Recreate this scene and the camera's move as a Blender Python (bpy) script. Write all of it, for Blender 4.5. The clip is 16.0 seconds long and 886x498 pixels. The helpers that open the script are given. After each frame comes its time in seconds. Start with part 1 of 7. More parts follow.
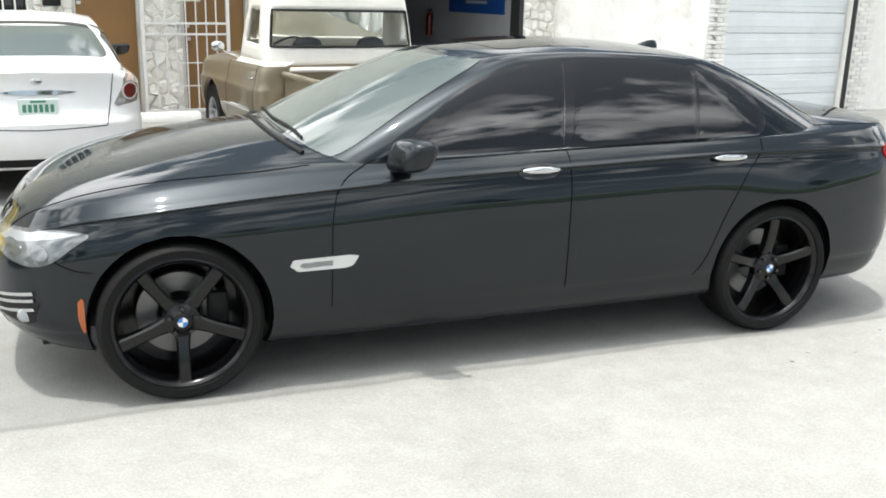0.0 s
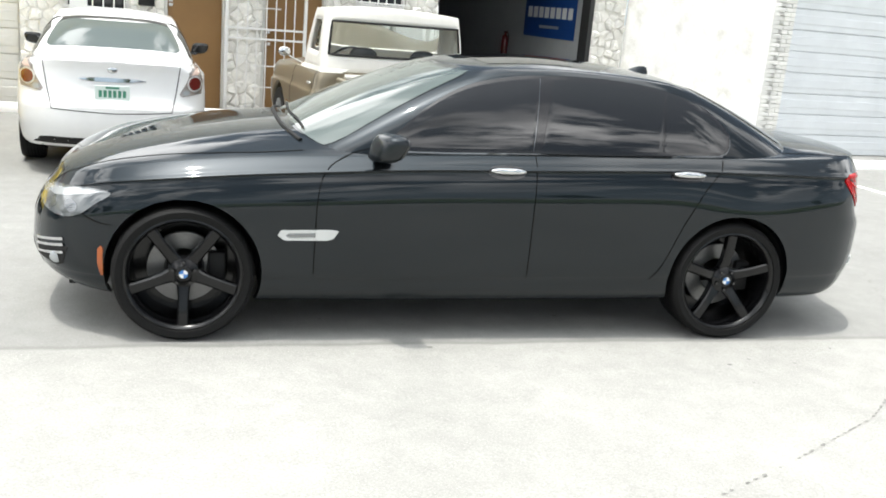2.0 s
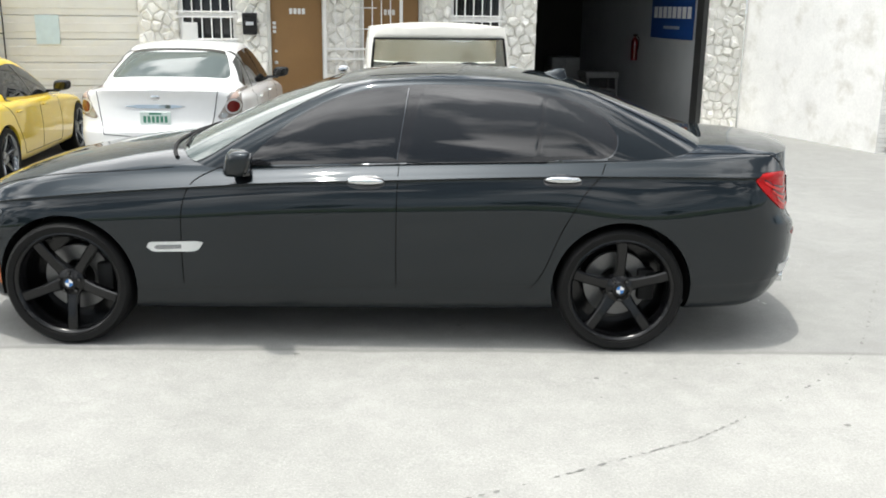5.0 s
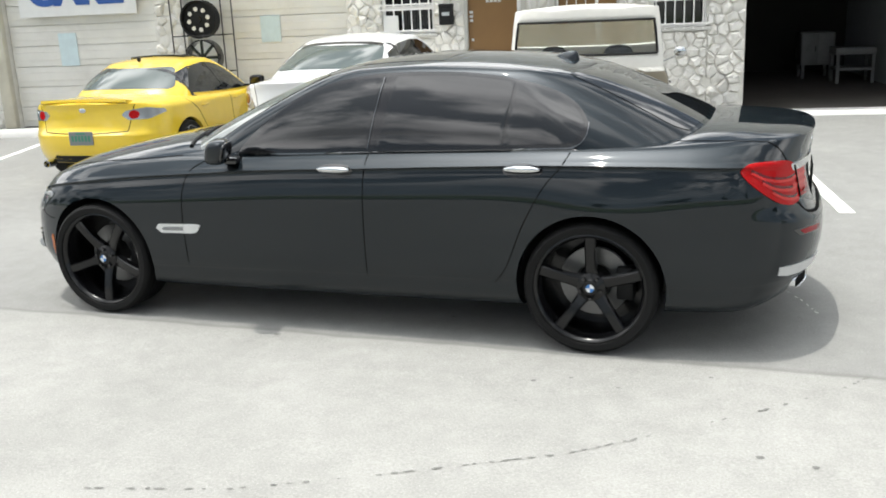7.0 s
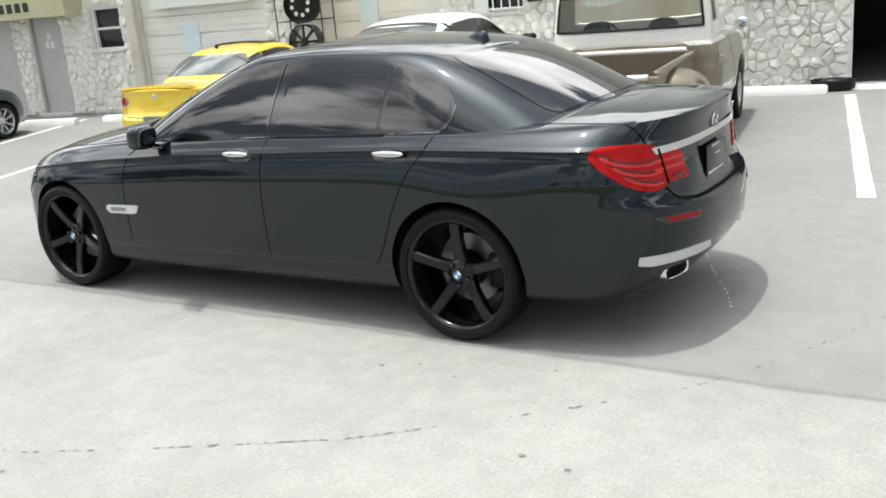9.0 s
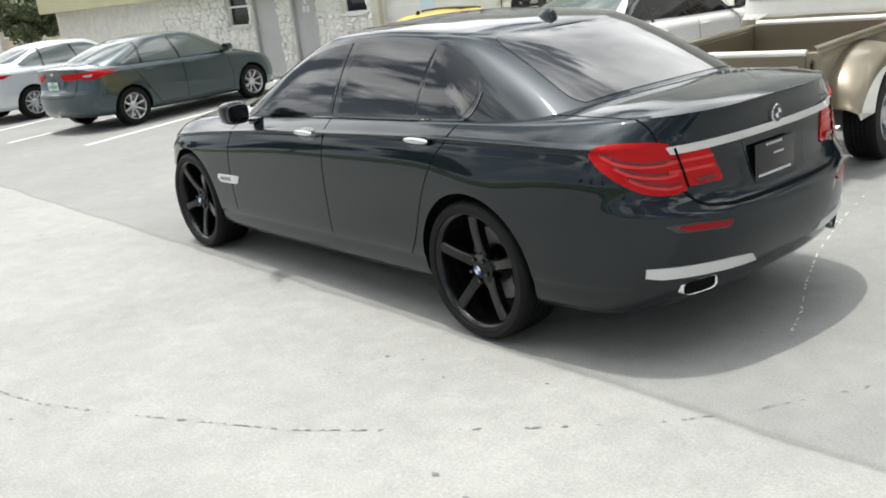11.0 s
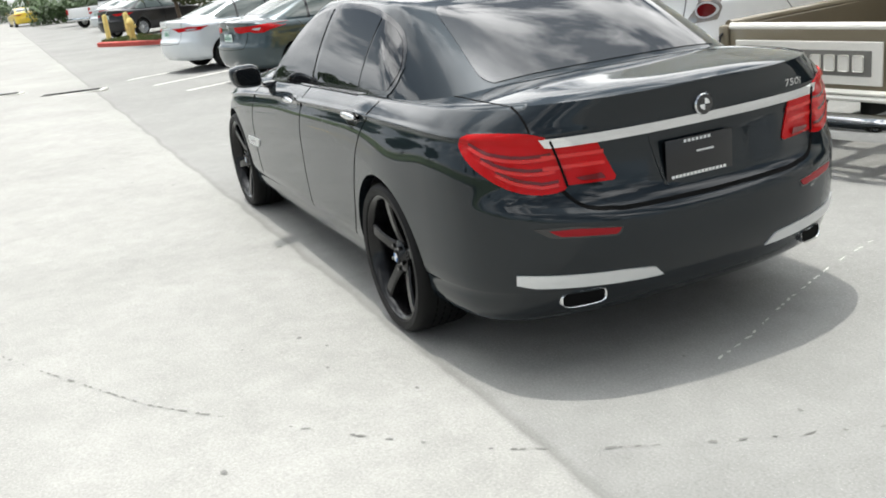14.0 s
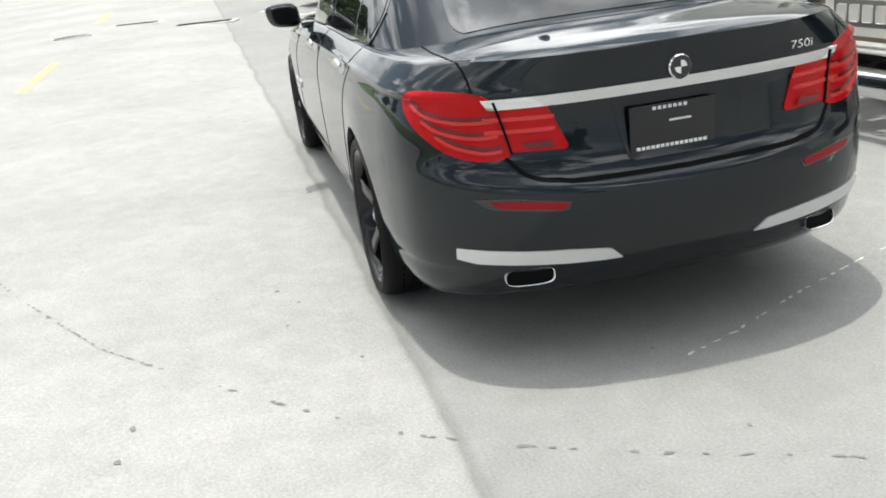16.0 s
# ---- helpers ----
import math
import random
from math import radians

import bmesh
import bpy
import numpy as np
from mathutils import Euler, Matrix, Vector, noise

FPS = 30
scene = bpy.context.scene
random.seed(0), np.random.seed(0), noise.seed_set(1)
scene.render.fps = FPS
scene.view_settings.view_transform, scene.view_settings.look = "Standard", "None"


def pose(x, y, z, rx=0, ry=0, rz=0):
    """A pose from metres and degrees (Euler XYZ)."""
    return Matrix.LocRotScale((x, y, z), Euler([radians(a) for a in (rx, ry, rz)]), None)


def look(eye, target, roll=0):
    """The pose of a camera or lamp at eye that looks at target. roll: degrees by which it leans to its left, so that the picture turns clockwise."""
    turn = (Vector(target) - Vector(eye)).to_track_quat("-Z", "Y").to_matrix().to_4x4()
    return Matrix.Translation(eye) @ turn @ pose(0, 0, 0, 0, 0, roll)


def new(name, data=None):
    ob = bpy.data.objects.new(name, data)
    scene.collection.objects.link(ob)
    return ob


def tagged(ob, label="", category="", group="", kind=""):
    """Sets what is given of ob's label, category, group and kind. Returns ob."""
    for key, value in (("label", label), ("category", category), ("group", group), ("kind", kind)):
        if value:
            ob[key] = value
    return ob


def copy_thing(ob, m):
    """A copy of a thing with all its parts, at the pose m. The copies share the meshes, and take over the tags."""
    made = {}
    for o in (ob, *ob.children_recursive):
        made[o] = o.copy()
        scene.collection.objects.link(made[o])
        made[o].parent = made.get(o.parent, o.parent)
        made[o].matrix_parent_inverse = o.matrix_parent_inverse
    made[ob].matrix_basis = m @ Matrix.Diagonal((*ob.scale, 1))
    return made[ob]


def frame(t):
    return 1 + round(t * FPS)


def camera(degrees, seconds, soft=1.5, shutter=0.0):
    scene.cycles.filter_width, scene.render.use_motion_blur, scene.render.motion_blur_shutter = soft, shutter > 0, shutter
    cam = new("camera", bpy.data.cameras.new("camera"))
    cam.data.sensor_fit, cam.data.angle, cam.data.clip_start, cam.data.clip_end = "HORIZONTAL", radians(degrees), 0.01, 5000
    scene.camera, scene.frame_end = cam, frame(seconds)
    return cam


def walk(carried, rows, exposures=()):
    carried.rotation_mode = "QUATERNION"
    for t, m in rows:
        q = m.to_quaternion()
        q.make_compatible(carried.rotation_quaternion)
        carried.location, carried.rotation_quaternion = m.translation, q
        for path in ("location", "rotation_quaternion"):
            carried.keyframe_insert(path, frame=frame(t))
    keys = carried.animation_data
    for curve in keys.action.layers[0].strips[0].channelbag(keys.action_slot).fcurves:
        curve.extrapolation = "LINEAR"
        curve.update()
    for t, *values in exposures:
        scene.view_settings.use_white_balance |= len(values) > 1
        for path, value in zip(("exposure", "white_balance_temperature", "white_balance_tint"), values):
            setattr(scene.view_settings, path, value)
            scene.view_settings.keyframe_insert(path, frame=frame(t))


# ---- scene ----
from mathutils.bvhtree import BVHTree

cam = camera(51.0, 16.0, soft=1.8)
PATH = [
    (0, (-1.806, -4.821, 1.752), (-1.133, -3.015, 1.217), 1.5),
    (0.5, (-1.662, -4.915, 1.738), (-1.004, -3.098, 1.222), 5.6),
    (1, (-1.509, -5.117, 1.755), (-0.96, -3.268, 1.226), 5.5),
    (1.5, (-1.493, -5.349, 1.751), (-0.956, -3.498, 1.218), 7.1),
    (2, (-1.421, -5.59, 1.762), (-0.929, -3.717, 1.261), 4.9),
    (2.5, (-1.228, -5.841, 1.774), (-0.836, -3.939, 1.296), 4.8),
    (3, (-1.017, -5.95, 1.777), (-0.608, -4.047, 1.319), 1.4),
    (3.2, (-0.886, -5.973, 1.832), (-0.505, -4.07, 1.348), 0.9),
    (5.3, (0.841, -5.831, 1.861), (0.767, -3.897, 1.359), -0.1),
    (5.5, (1.042, -5.799, 1.806), (0.91, -3.865, 1.316), -0.9),
    (6, (1.52, -5.67, 1.862), (1.123, -3.777, 1.353), -1.7),
    (6.5, (1.952, -5.526, 1.888), (1.449, -3.647, 1.423), -1.3),
    (7, (2.419, -5.467, 1.831), (1.749, -3.655, 1.311), -2.6),
    (7.5, (2.825, -5.346, 1.825), (2.032, -3.575, 1.343), -3.8),
    (8, (3.203, -5.163, 1.816), (2.322, -3.435, 1.328), -5.4),
    (8.5, (3.677, -4.976, 1.819), (2.738, -3.287, 1.305), -5.5),
    (9, (3.952, -4.732, 1.763), (2.899, -3.12, 1.223), -5.1),
    (9.5, (4.193, -4.426, 1.792), (3.053, -2.882, 1.23), -3.9),
    (10, (4.476, -4.153, 1.764), (3.158, -2.769, 1.175), -2.6),
    (10.2, (4.551, -4.082, 1.778), (3.174, -2.755, 1.193), -4.9),
    (12.3, (5.143, -2.856, 1.694), (3.509, -1.857, 1.12), -4.9),
    (12.5, (5.169, -2.742, 1.709), (3.521, -1.78, 1.111), -6.3),
    (13, (5.291, -2.546, 1.658), (3.57, -1.692, 1.104), -6.3),
    (13.5, (5.39, -2.38, 1.673), (3.626, -1.62, 1.114), -6.8),
    (14, (5.367, -2.257, 1.644), (3.603, -1.532, 1.042), -6.9),
    (14.5, (5.313, -2.108, 1.622), (3.568, -1.392, 0.957), -7.0),
    (15, (5.324, -1.91, 1.604), (3.533, -1.303, 0.954), -7.8),
    (15.5, (5.393, -1.644, 1.611), (3.584, -1.122, 0.937), -6.4),
    (16, (5.36, -1.437, 1.571), (3.522, -1.05, 0.883), -6.6),
]
walk(cam, [(t, look(eye, target, roll)) for t, eye, target, roll in PATH], [(0.0, -0.71), (0.8, -0.57), (2.0, -0.64), (3.2, -0.76), (5.5, -0.89), (6.5, -0.91), (7.0, -0.97), (7.5, -0.98), (9.0, -0.99), (10.0, -1.02), (12.5, -0.94), (16.0, -0.91)])
# ---- world and light ----
SUN_DIR = Vector((-0.17, -0.05, 1.0)).normalized()
world = bpy.data.worlds.new("sky")
scene.world = world
world.use_nodes = True
wn, wl = world.node_tree.nodes, world.node_tree.links
wn.clear()
w_out = wn.new("ShaderNodeOutputWorld")
w_bg = wn.new("ShaderNodeBackground")
w_bg.inputs["Strength"].default_value = 0.075
w_sky = wn.new("ShaderNodeTexSky")
w_sky.sky_type = "NISHITA"
w_sky.sun_disc = False
w_sky.sun_elevation = math.asin(SUN_DIR.z)
w_sky.sun_rotation = math.atan2(SUN_DIR.x, SUN_DIR.y)
w_sky.air_density, w_sky.dust_density, w_sky.ozone_density = 1.0, 1.8, 1.0
# broken cumulus: direction projected on a flat layer, two noises
w_tc = wn.new("ShaderNodeTexCoord")
w_sep = wn.new("ShaderNodeSeparateXYZ")
w_add = wn.new("ShaderNodeMath")
w_add.operation = "ADD"
w_add.inputs[1].default_value = 0.50
w_add.use_clamp = False
w_div = wn.new("ShaderNodeVectorMath")
w_div.operation = "DIVIDE"
w_comb = wn.new("ShaderNodeCombineXYZ")
w_noise = wn.new("ShaderNodeTexNoise")
w_noise.inputs["Scale"].default_value = 3.3
w_noise.inputs["Detail"].default_value = 8.0
w_noise.inputs["Roughness"].default_value = 0.58
w_noise.inputs["Distortion"].default_value = 0.2
w_ramp = wn.new("ShaderNodeValToRGB")
w_ramp.color_ramp.elements[0].position = 0.48
w_ramp.color_ramp.elements[1].position = 0.57
w_tone = wn.new("ShaderNodeTexNoise")
w_tone.inputs["Scale"].default_value = 3.6
w_tone.inputs["Detail"].default_value = 5.0
w_tramp = wn.new("ShaderNodeValToRGB")
w_tramp.color_ramp.elements[0].color = (9.0, 9.4, 10.2, 1)
w_tramp.color_ramp.elements[1].color = (98.0, 98.0, 97.0, 1)
w_tramp.color_ramp.elements[0].position = 0.3
w_tramp.color_ramp.elements[1].position = 0.76
w_mix = wn.new("ShaderNodeMix")
w_mix.data_type = "RGBA"
wl.new(w_tc.outputs["Generated"], w_sep.inputs[0])
wl.new(w_sep.outputs["Z"], w_add.inputs[0])
for axis in "XYZ":
    wl.new(w_add.outputs[0], w_comb.inputs[axis])
wl.new(w_tc.outputs["Generated"], w_div.inputs[0])
wl.new(w_comb.outputs[0], w_div.inputs[1])
w_off = wn.new("ShaderNodeVectorMath")
w_off.operation = "ADD"
w_off.inputs[1].default_value = (-7.48, -4.02, 8.10)
wl.new(w_div.outputs[0], w_off.inputs[0])
wl.new(w_off.outputs[0], w_noise.inputs["Vector"])
wl.new(w_off.outputs[0], w_tone.inputs["Vector"])
# the cloud bank is denser and brighter up the street and over the building
w_bank = wn.new("ShaderNodeMapRange")
w_bank.inputs["From Min"].default_value, w_bank.inputs["From Max"].default_value = 0.1, -0.8
w_bank.inputs["To Min"].default_value, w_bank.inputs["To Max"].default_value = 0.0, 1.0
w_slope = wn.new("ShaderNodeVectorMath")
w_slope.operation = "DOT_PRODUCT"
w_slope.inputs[1].default_value = (0.75, -0.55, 0.75)
wl.new(w_tc.outputs["Generated"], w_slope.inputs[0])
wl.new(w_slope.outputs["Value"], w_bank.inputs[0])
w_more = wn.new("ShaderNodeMath")
w_more.operation = "MULTIPLY_ADD"
w_more.inputs[1].default_value = 0.16
w_lift = wn.new("ShaderNodeMath")
w_lift.operation = "MULTIPLY_ADD"
w_lift.inputs[1].default_value = 0.17
for node, tex in ((w_more, w_noise), (w_lift, w_tone)):
    wl.new(w_bank.outputs[0], node.inputs[0])
    wl.new(tex.outputs[0], node.inputs[2])
wl.new(w_more.outputs[0], w_ramp.inputs[0])
wl.new(w_lift.outputs[0], w_tramp.inputs[0])
wl.new(w_ramp.outputs[0], w_mix.inputs["Factor"])
w_tint = wn.new("ShaderNodeMix")
w_tint.data_type, w_tint.blend_type = "RGBA", "MULTIPLY"
w_tint.inputs["Factor"].default_value = 1.0
w_tint.inputs["B"].default_value = (0.72, 0.95, 1.02, 1)
wl.new(w_sky.outputs[0], w_tint.inputs["A"])
wl.new(w_tint.outputs["Result"], w_mix.inputs["A"])
wl.new(w_tramp.outputs[0], w_mix.inputs["B"])
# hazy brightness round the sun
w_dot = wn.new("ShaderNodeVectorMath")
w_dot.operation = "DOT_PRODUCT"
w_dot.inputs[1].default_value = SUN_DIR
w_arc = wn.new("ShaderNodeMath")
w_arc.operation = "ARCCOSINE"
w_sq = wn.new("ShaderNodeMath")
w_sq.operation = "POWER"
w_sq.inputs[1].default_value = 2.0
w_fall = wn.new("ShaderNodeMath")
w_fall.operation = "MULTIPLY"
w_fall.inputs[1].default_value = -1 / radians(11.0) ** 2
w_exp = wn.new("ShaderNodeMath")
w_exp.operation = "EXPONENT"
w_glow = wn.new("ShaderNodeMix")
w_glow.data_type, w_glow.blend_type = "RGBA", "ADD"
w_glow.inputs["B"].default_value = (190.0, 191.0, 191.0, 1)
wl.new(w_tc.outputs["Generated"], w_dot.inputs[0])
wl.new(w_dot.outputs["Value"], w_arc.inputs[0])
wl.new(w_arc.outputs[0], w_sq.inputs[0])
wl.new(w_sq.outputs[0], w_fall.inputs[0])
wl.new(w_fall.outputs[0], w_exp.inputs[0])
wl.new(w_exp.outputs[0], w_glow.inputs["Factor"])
# haze over the horizon, whiter under the cloud bank
w_haze = wn.new("ShaderNodeMix")
w_haze.data_type = "RGBA"
w_haze.inputs["A"].default_value = (13.0, 16.5, 19.5, 1)
w_haze.inputs["B"].default_value = (17.0, 17.4, 17.6, 1)
wl.new(w_bank.outputs[0], w_haze.inputs["Factor"])
w_low = wn.new("ShaderNodeMapRange")
w_low.interpolation_type = "SMOOTHSTEP"
w_low.inputs["From Min"].default_value, w_low.inputs["From Max"].default_value = 0.02, 0.40
w_low.inputs["To Min"].default_value, w_low.inputs["To Max"].default_value = 0.92, 0.0
wl.new(w_sep.outputs["Z"], w_low.inputs[0])
w_air = wn.new("ShaderNodeMix")
w_air.data_type = "RGBA"
wl.new(w_low.outputs[0], w_air.inputs["Factor"])
wl.new(w_mix.outputs["Result"], w_air.inputs["A"])
wl.new(w_haze.outputs["Result"], w_air.inputs["B"])
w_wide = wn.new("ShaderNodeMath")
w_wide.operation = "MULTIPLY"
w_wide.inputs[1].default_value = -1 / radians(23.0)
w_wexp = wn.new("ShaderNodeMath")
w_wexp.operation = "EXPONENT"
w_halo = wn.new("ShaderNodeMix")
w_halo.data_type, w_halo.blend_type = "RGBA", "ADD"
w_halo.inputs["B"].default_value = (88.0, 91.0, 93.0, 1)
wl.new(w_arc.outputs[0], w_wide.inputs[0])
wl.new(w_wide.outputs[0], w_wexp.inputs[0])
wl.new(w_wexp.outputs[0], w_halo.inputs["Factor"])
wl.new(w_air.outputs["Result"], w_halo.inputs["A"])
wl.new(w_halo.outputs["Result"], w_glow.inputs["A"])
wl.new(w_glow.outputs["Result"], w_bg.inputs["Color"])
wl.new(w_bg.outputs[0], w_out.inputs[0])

sun_data = bpy.data.lights.new("sun", "SUN")
sun_data.energy, sun_data.angle, sun_data.color = 5.00, radians(0.55), (1.0, 0.985, 0.905)
sun = new("sun", sun_data)
sun.matrix_world = look(SUN_DIR * 40, (0, 0, 0))


# ---- materials ----
def mat(name, color, rough=0.5, metal=0.0, coat=0.0, vary=0.0, scale=8.0, grain=0.0, grain_scale=120.0,
        bump=0.0, bump_scale=60.0, spec=0.5, rand=0.0, stain=None, stain_scale=1.2, trans=0.0, emit=0.0, rough_vary=0.0, coat_rough=0.03):
    """A principled material with broad variation (vary), fine grain, stains and relief, in object metres."""
    m = bpy.data.materials.new(name)
    m.use_nodes = True
    n, l = m.node_tree.nodes, m.node_tree.links
    p = n["Principled BSDF"]
    p.inputs["Base Color"].default_value = (*color, 1)
    p.inputs["Roughness"].default_value = rough
    p.inputs["Metallic"].default_value = metal
    p.inputs["Coat Weight"].default_value = coat
    p.inputs["Coat Roughness"].default_value = coat_rough
    p.inputs["Specular IOR Level"].default_value = spec
    p.inputs["Transmission Weight"].default_value = trans
    if emit:
        p.inputs["Emission Color"].default_value = (*color, 1)
        p.inputs["Emission Strength"].default_value = emit
    geo = n.new("ShaderNodeNewGeometry")

    def noisy(sc, detail=4.0, rgh=0.55):
        t = n.new("ShaderNodeTexNoise")
        t.inputs["Scale"].default_value, t.inputs["Detail"].default_value, t.inputs["Roughness"].default_value = sc, detail, rgh
        l.new(geo.outputs["Position"], t.inputs["Vector"])
        return t.outputs[0]

    def times(a, lo, hi, f):
        r = n.new("ShaderNodeMapRange")
        r.inputs["From Min"].default_value, r.inputs["From Max"].default_value = 0.28, 0.72
        r.inputs["To Min"].default_value, r.inputs["To Max"].default_value = lo, hi
        l.new(f, r.inputs[0])
        x = n.new("ShaderNodeMix")
        x.data_type, x.blend_type = "RGBA", "MULTIPLY"
        x.inputs["Factor"].default_value = 1.0
        l.new(a, x.inputs["A"])
        l.new(r.outputs[0], x.inputs["B"])
        return x.outputs["Result"]

    base = n.new("ShaderNodeRGB")
    base.outputs[0].default_value = (*color, 1)
    c = base.outputs[0]
    if stain:
        x = n.new("ShaderNodeMix")
        x.data_type = "RGBA"
        r = n.new("ShaderNodeValToRGB")
        r.color_ramp.elements[0].position, r.color_ramp.elements[1].position = 0.52, 0.74
        l.new(noisy(stain_scale, 6.0, 0.62), r.inputs[0])
        l.new(r.outputs[0], x.inputs["Factor"])
        l.new(c, x.inputs["A"])
        x.inputs["B"].default_value = (*stain, 1)
        c = x.outputs["Result"]
    if vary:
        c = times(c, 1 - vary, 1 + vary, noisy(scale))
    if grain:
        c = times(c, 1 - grain, 1 + grain, noisy(grain_scale, 3.0))
    if rand:
        info = n.new("ShaderNodeObjectInfo")
        c = times(c, 1 - rand, 1 + rand, info.outputs["Random"])
    l.new(c, p.inputs["Base Color"])
    if rough_vary:
        r = n.new("ShaderNodeMapRange")
        r.inputs["To Min"].default_value, r.inputs["To Max"].default_value = max(0.0, rough - rough_vary), min(1.0, rough + rough_vary)
        l.new(noisy(scale * 1.7), r.inputs[0])
        l.new(r.outputs[0], p.inputs["Roughness"])
    if bump:
        b = n.new("ShaderNodeBump")
        b.inputs["Strength"].default_value, b.inputs["Distance"].default_value = bump, 0.01
        l.new(noisy(bump_scale, 5.0), b.inputs["Height"])
        l.new(b.outputs[0], p.inputs["Normal"])
    return m


M = {}
M["paint"] = mat("graphite_paint", (0.0100, 0.0142, 0.0176), 0.51, 0.95, 1.0, coat_rough=0.035, vary=0.03, scale=3, grain=0.10, grain_scale=900, spec=0.25)
M["paint"].node_tree.nodes["Principled BSDF"].inputs["Coat IOR"].default_value = 1.43
M["paint"].node_tree.nodes["Principled BSDF"].inputs["Specular Tint"].default_value = (0.55, 0.60, 0.64, 1)
M["paint_white"] = mat("white_paint", (0.80, 0.80, 0.79), 0.35, 0.0, 0.8, vary=0.02)
M["paint_yellow"] = mat("yellow_paint", (0.80, 0.56, 0.02), 0.35, 0.0, 1.0, vary=0.03)
M["paint_slate"] = mat("slate_paint", (0.026, 0.046, 0.053), 0.35, 0.4, 1.0, vary=0.03)
M["paint_silver"] = mat("silver_paint", (0.60, 0.63, 0.65), 0.32, 0.35, 0.9, vary=0.02)
M["paint_black"] = mat("black_paint", (0.005, 0.005, 0.006), 0.3, 0.0, 0.5, spec=0.25)
M["paint_gold"] = mat("gold_beige_paint", (0.215, 0.180, 0.122), 0.36, 0.40, 0.7, vary=0.08, scale=2.0, grain=0.08, grain_scale=700)
M["paint_cream"] = mat("cream_paint", (0.80, 0.775, 0.71), 0.38, 0.0, 0.6, vary=0.04)
M["tint"] = mat("tinted_glass", (0.006, 0.007, 0.008), 0.015, 0.0, 0.0, spec=0.8)
M["tint_bright"] = mat("tinted_rear_glass", (0.010, 0.012, 0.014), 0.012, 0.0, 0.0, spec=1.0)
M["dark_chrome"] = mat("dark_chrome", (0.16, 0.165, 0.17), 0.16, 1.0)
M["glass"] = mat("shaded_glass", (0.085, 0.105, 0.098), 0.015, 0.0, 0.0, spec=1.0)
M["chrome"] = mat("chrome", (0.64, 0.65, 0.66), 0.07, 1.0)
M["satin"] = mat("satin_aluminium", (0.62, 0.63, 0.63), 0.38, 0.6, vary=0.04)
M["gloss_black"] = mat("gloss_black", (0.008, 0.008, 0.009), 0.12, 0.0, 0.5)
M["matt_black"] = mat("matt_black", (0.009, 0.009, 0.009), 0.62, 0.0, spec=0.3)
M["rim_black"] = mat("satin_black_rim", (0.0045, 0.0045, 0.005), 0.20, 0.0, 0.12, grain=0.1, spec=0.30)
M["rubber"] = mat("tyre_rubber", (0.0055, 0.0055, 0.0055), 0.6, spec=0.18, vary=0.12, scale=20, bump=0.15, bump_scale=200)
M["seam"] = mat("panel_gap", (0.002, 0.002, 0.002), 0.8, spec=0.1)
M["lamp_red"] = mat("red_lens", (0.40, 0.007, 0.008), 0.10, 0.0, 0.0, spec=0.16)
M["lamp_dark_red"] = mat("dark_red_lens", (0.11, 0.002, 0.003), 0.15, 0.0, 0.15)
M["reflector_red"] = mat("reflector_red", (0.24, 0.006, 0.010), 0.25, 0.0, 0.0, spec=0.2)
M["lamp_light_red"] = mat("light_red_band", (0.52, 0.016, 0.013), 0.2, 0.0, 0.1)
M["lamp_clear"] = mat("clear_lens", (0.40, 0.42, 0.43), 0.22, 0.5, 0.6)
M["lamp_glass"] = mat("lamp_glass", (0.15, 0.16, 0.165), 0.08, 0.4, 0.8)
M["lamp_bowl"] = mat("lamp_bowl", (0.25, 0.26, 0.27), 0.15, 0.8)
M["amber"] = mat("amber_lens", (0.36, 0.085, 0.015), 0.2, 0.0, 0.4)
M["disc"] = mat("brake_disc", (0.16, 0.16, 0.16), 0.35, 0.85, grain=0.1)
M["steel"] = mat("alloy_wheel", (0.50, 0.51, 0.52), 0.28, 0.8)
M["plate_pale"] = mat("pale_number_plate", (0.62, 0.70, 0.66), 0.4)
M["plate_grey"] = mat("grey_number_plate", (0.20, 0.21, 0.21), 0.5)
M["plate_green"] = mat("green_plate_print", (0.05, 0.22, 0.14), 0.5)
M["plate_black"] = mat("black_plate", (0.010, 0.010, 0.011), 0.30)
M["print_white"] = mat("white_print", (0.72, 0.72, 0.70), 0.5)
M["blue_enamel"] = mat("blue_enamel", (0.06, 0.20, 0.50), 0.2)
M["vinyl"] = mat("dark_seat_vinyl", (0.030, 0.028, 0.026), 0.6)


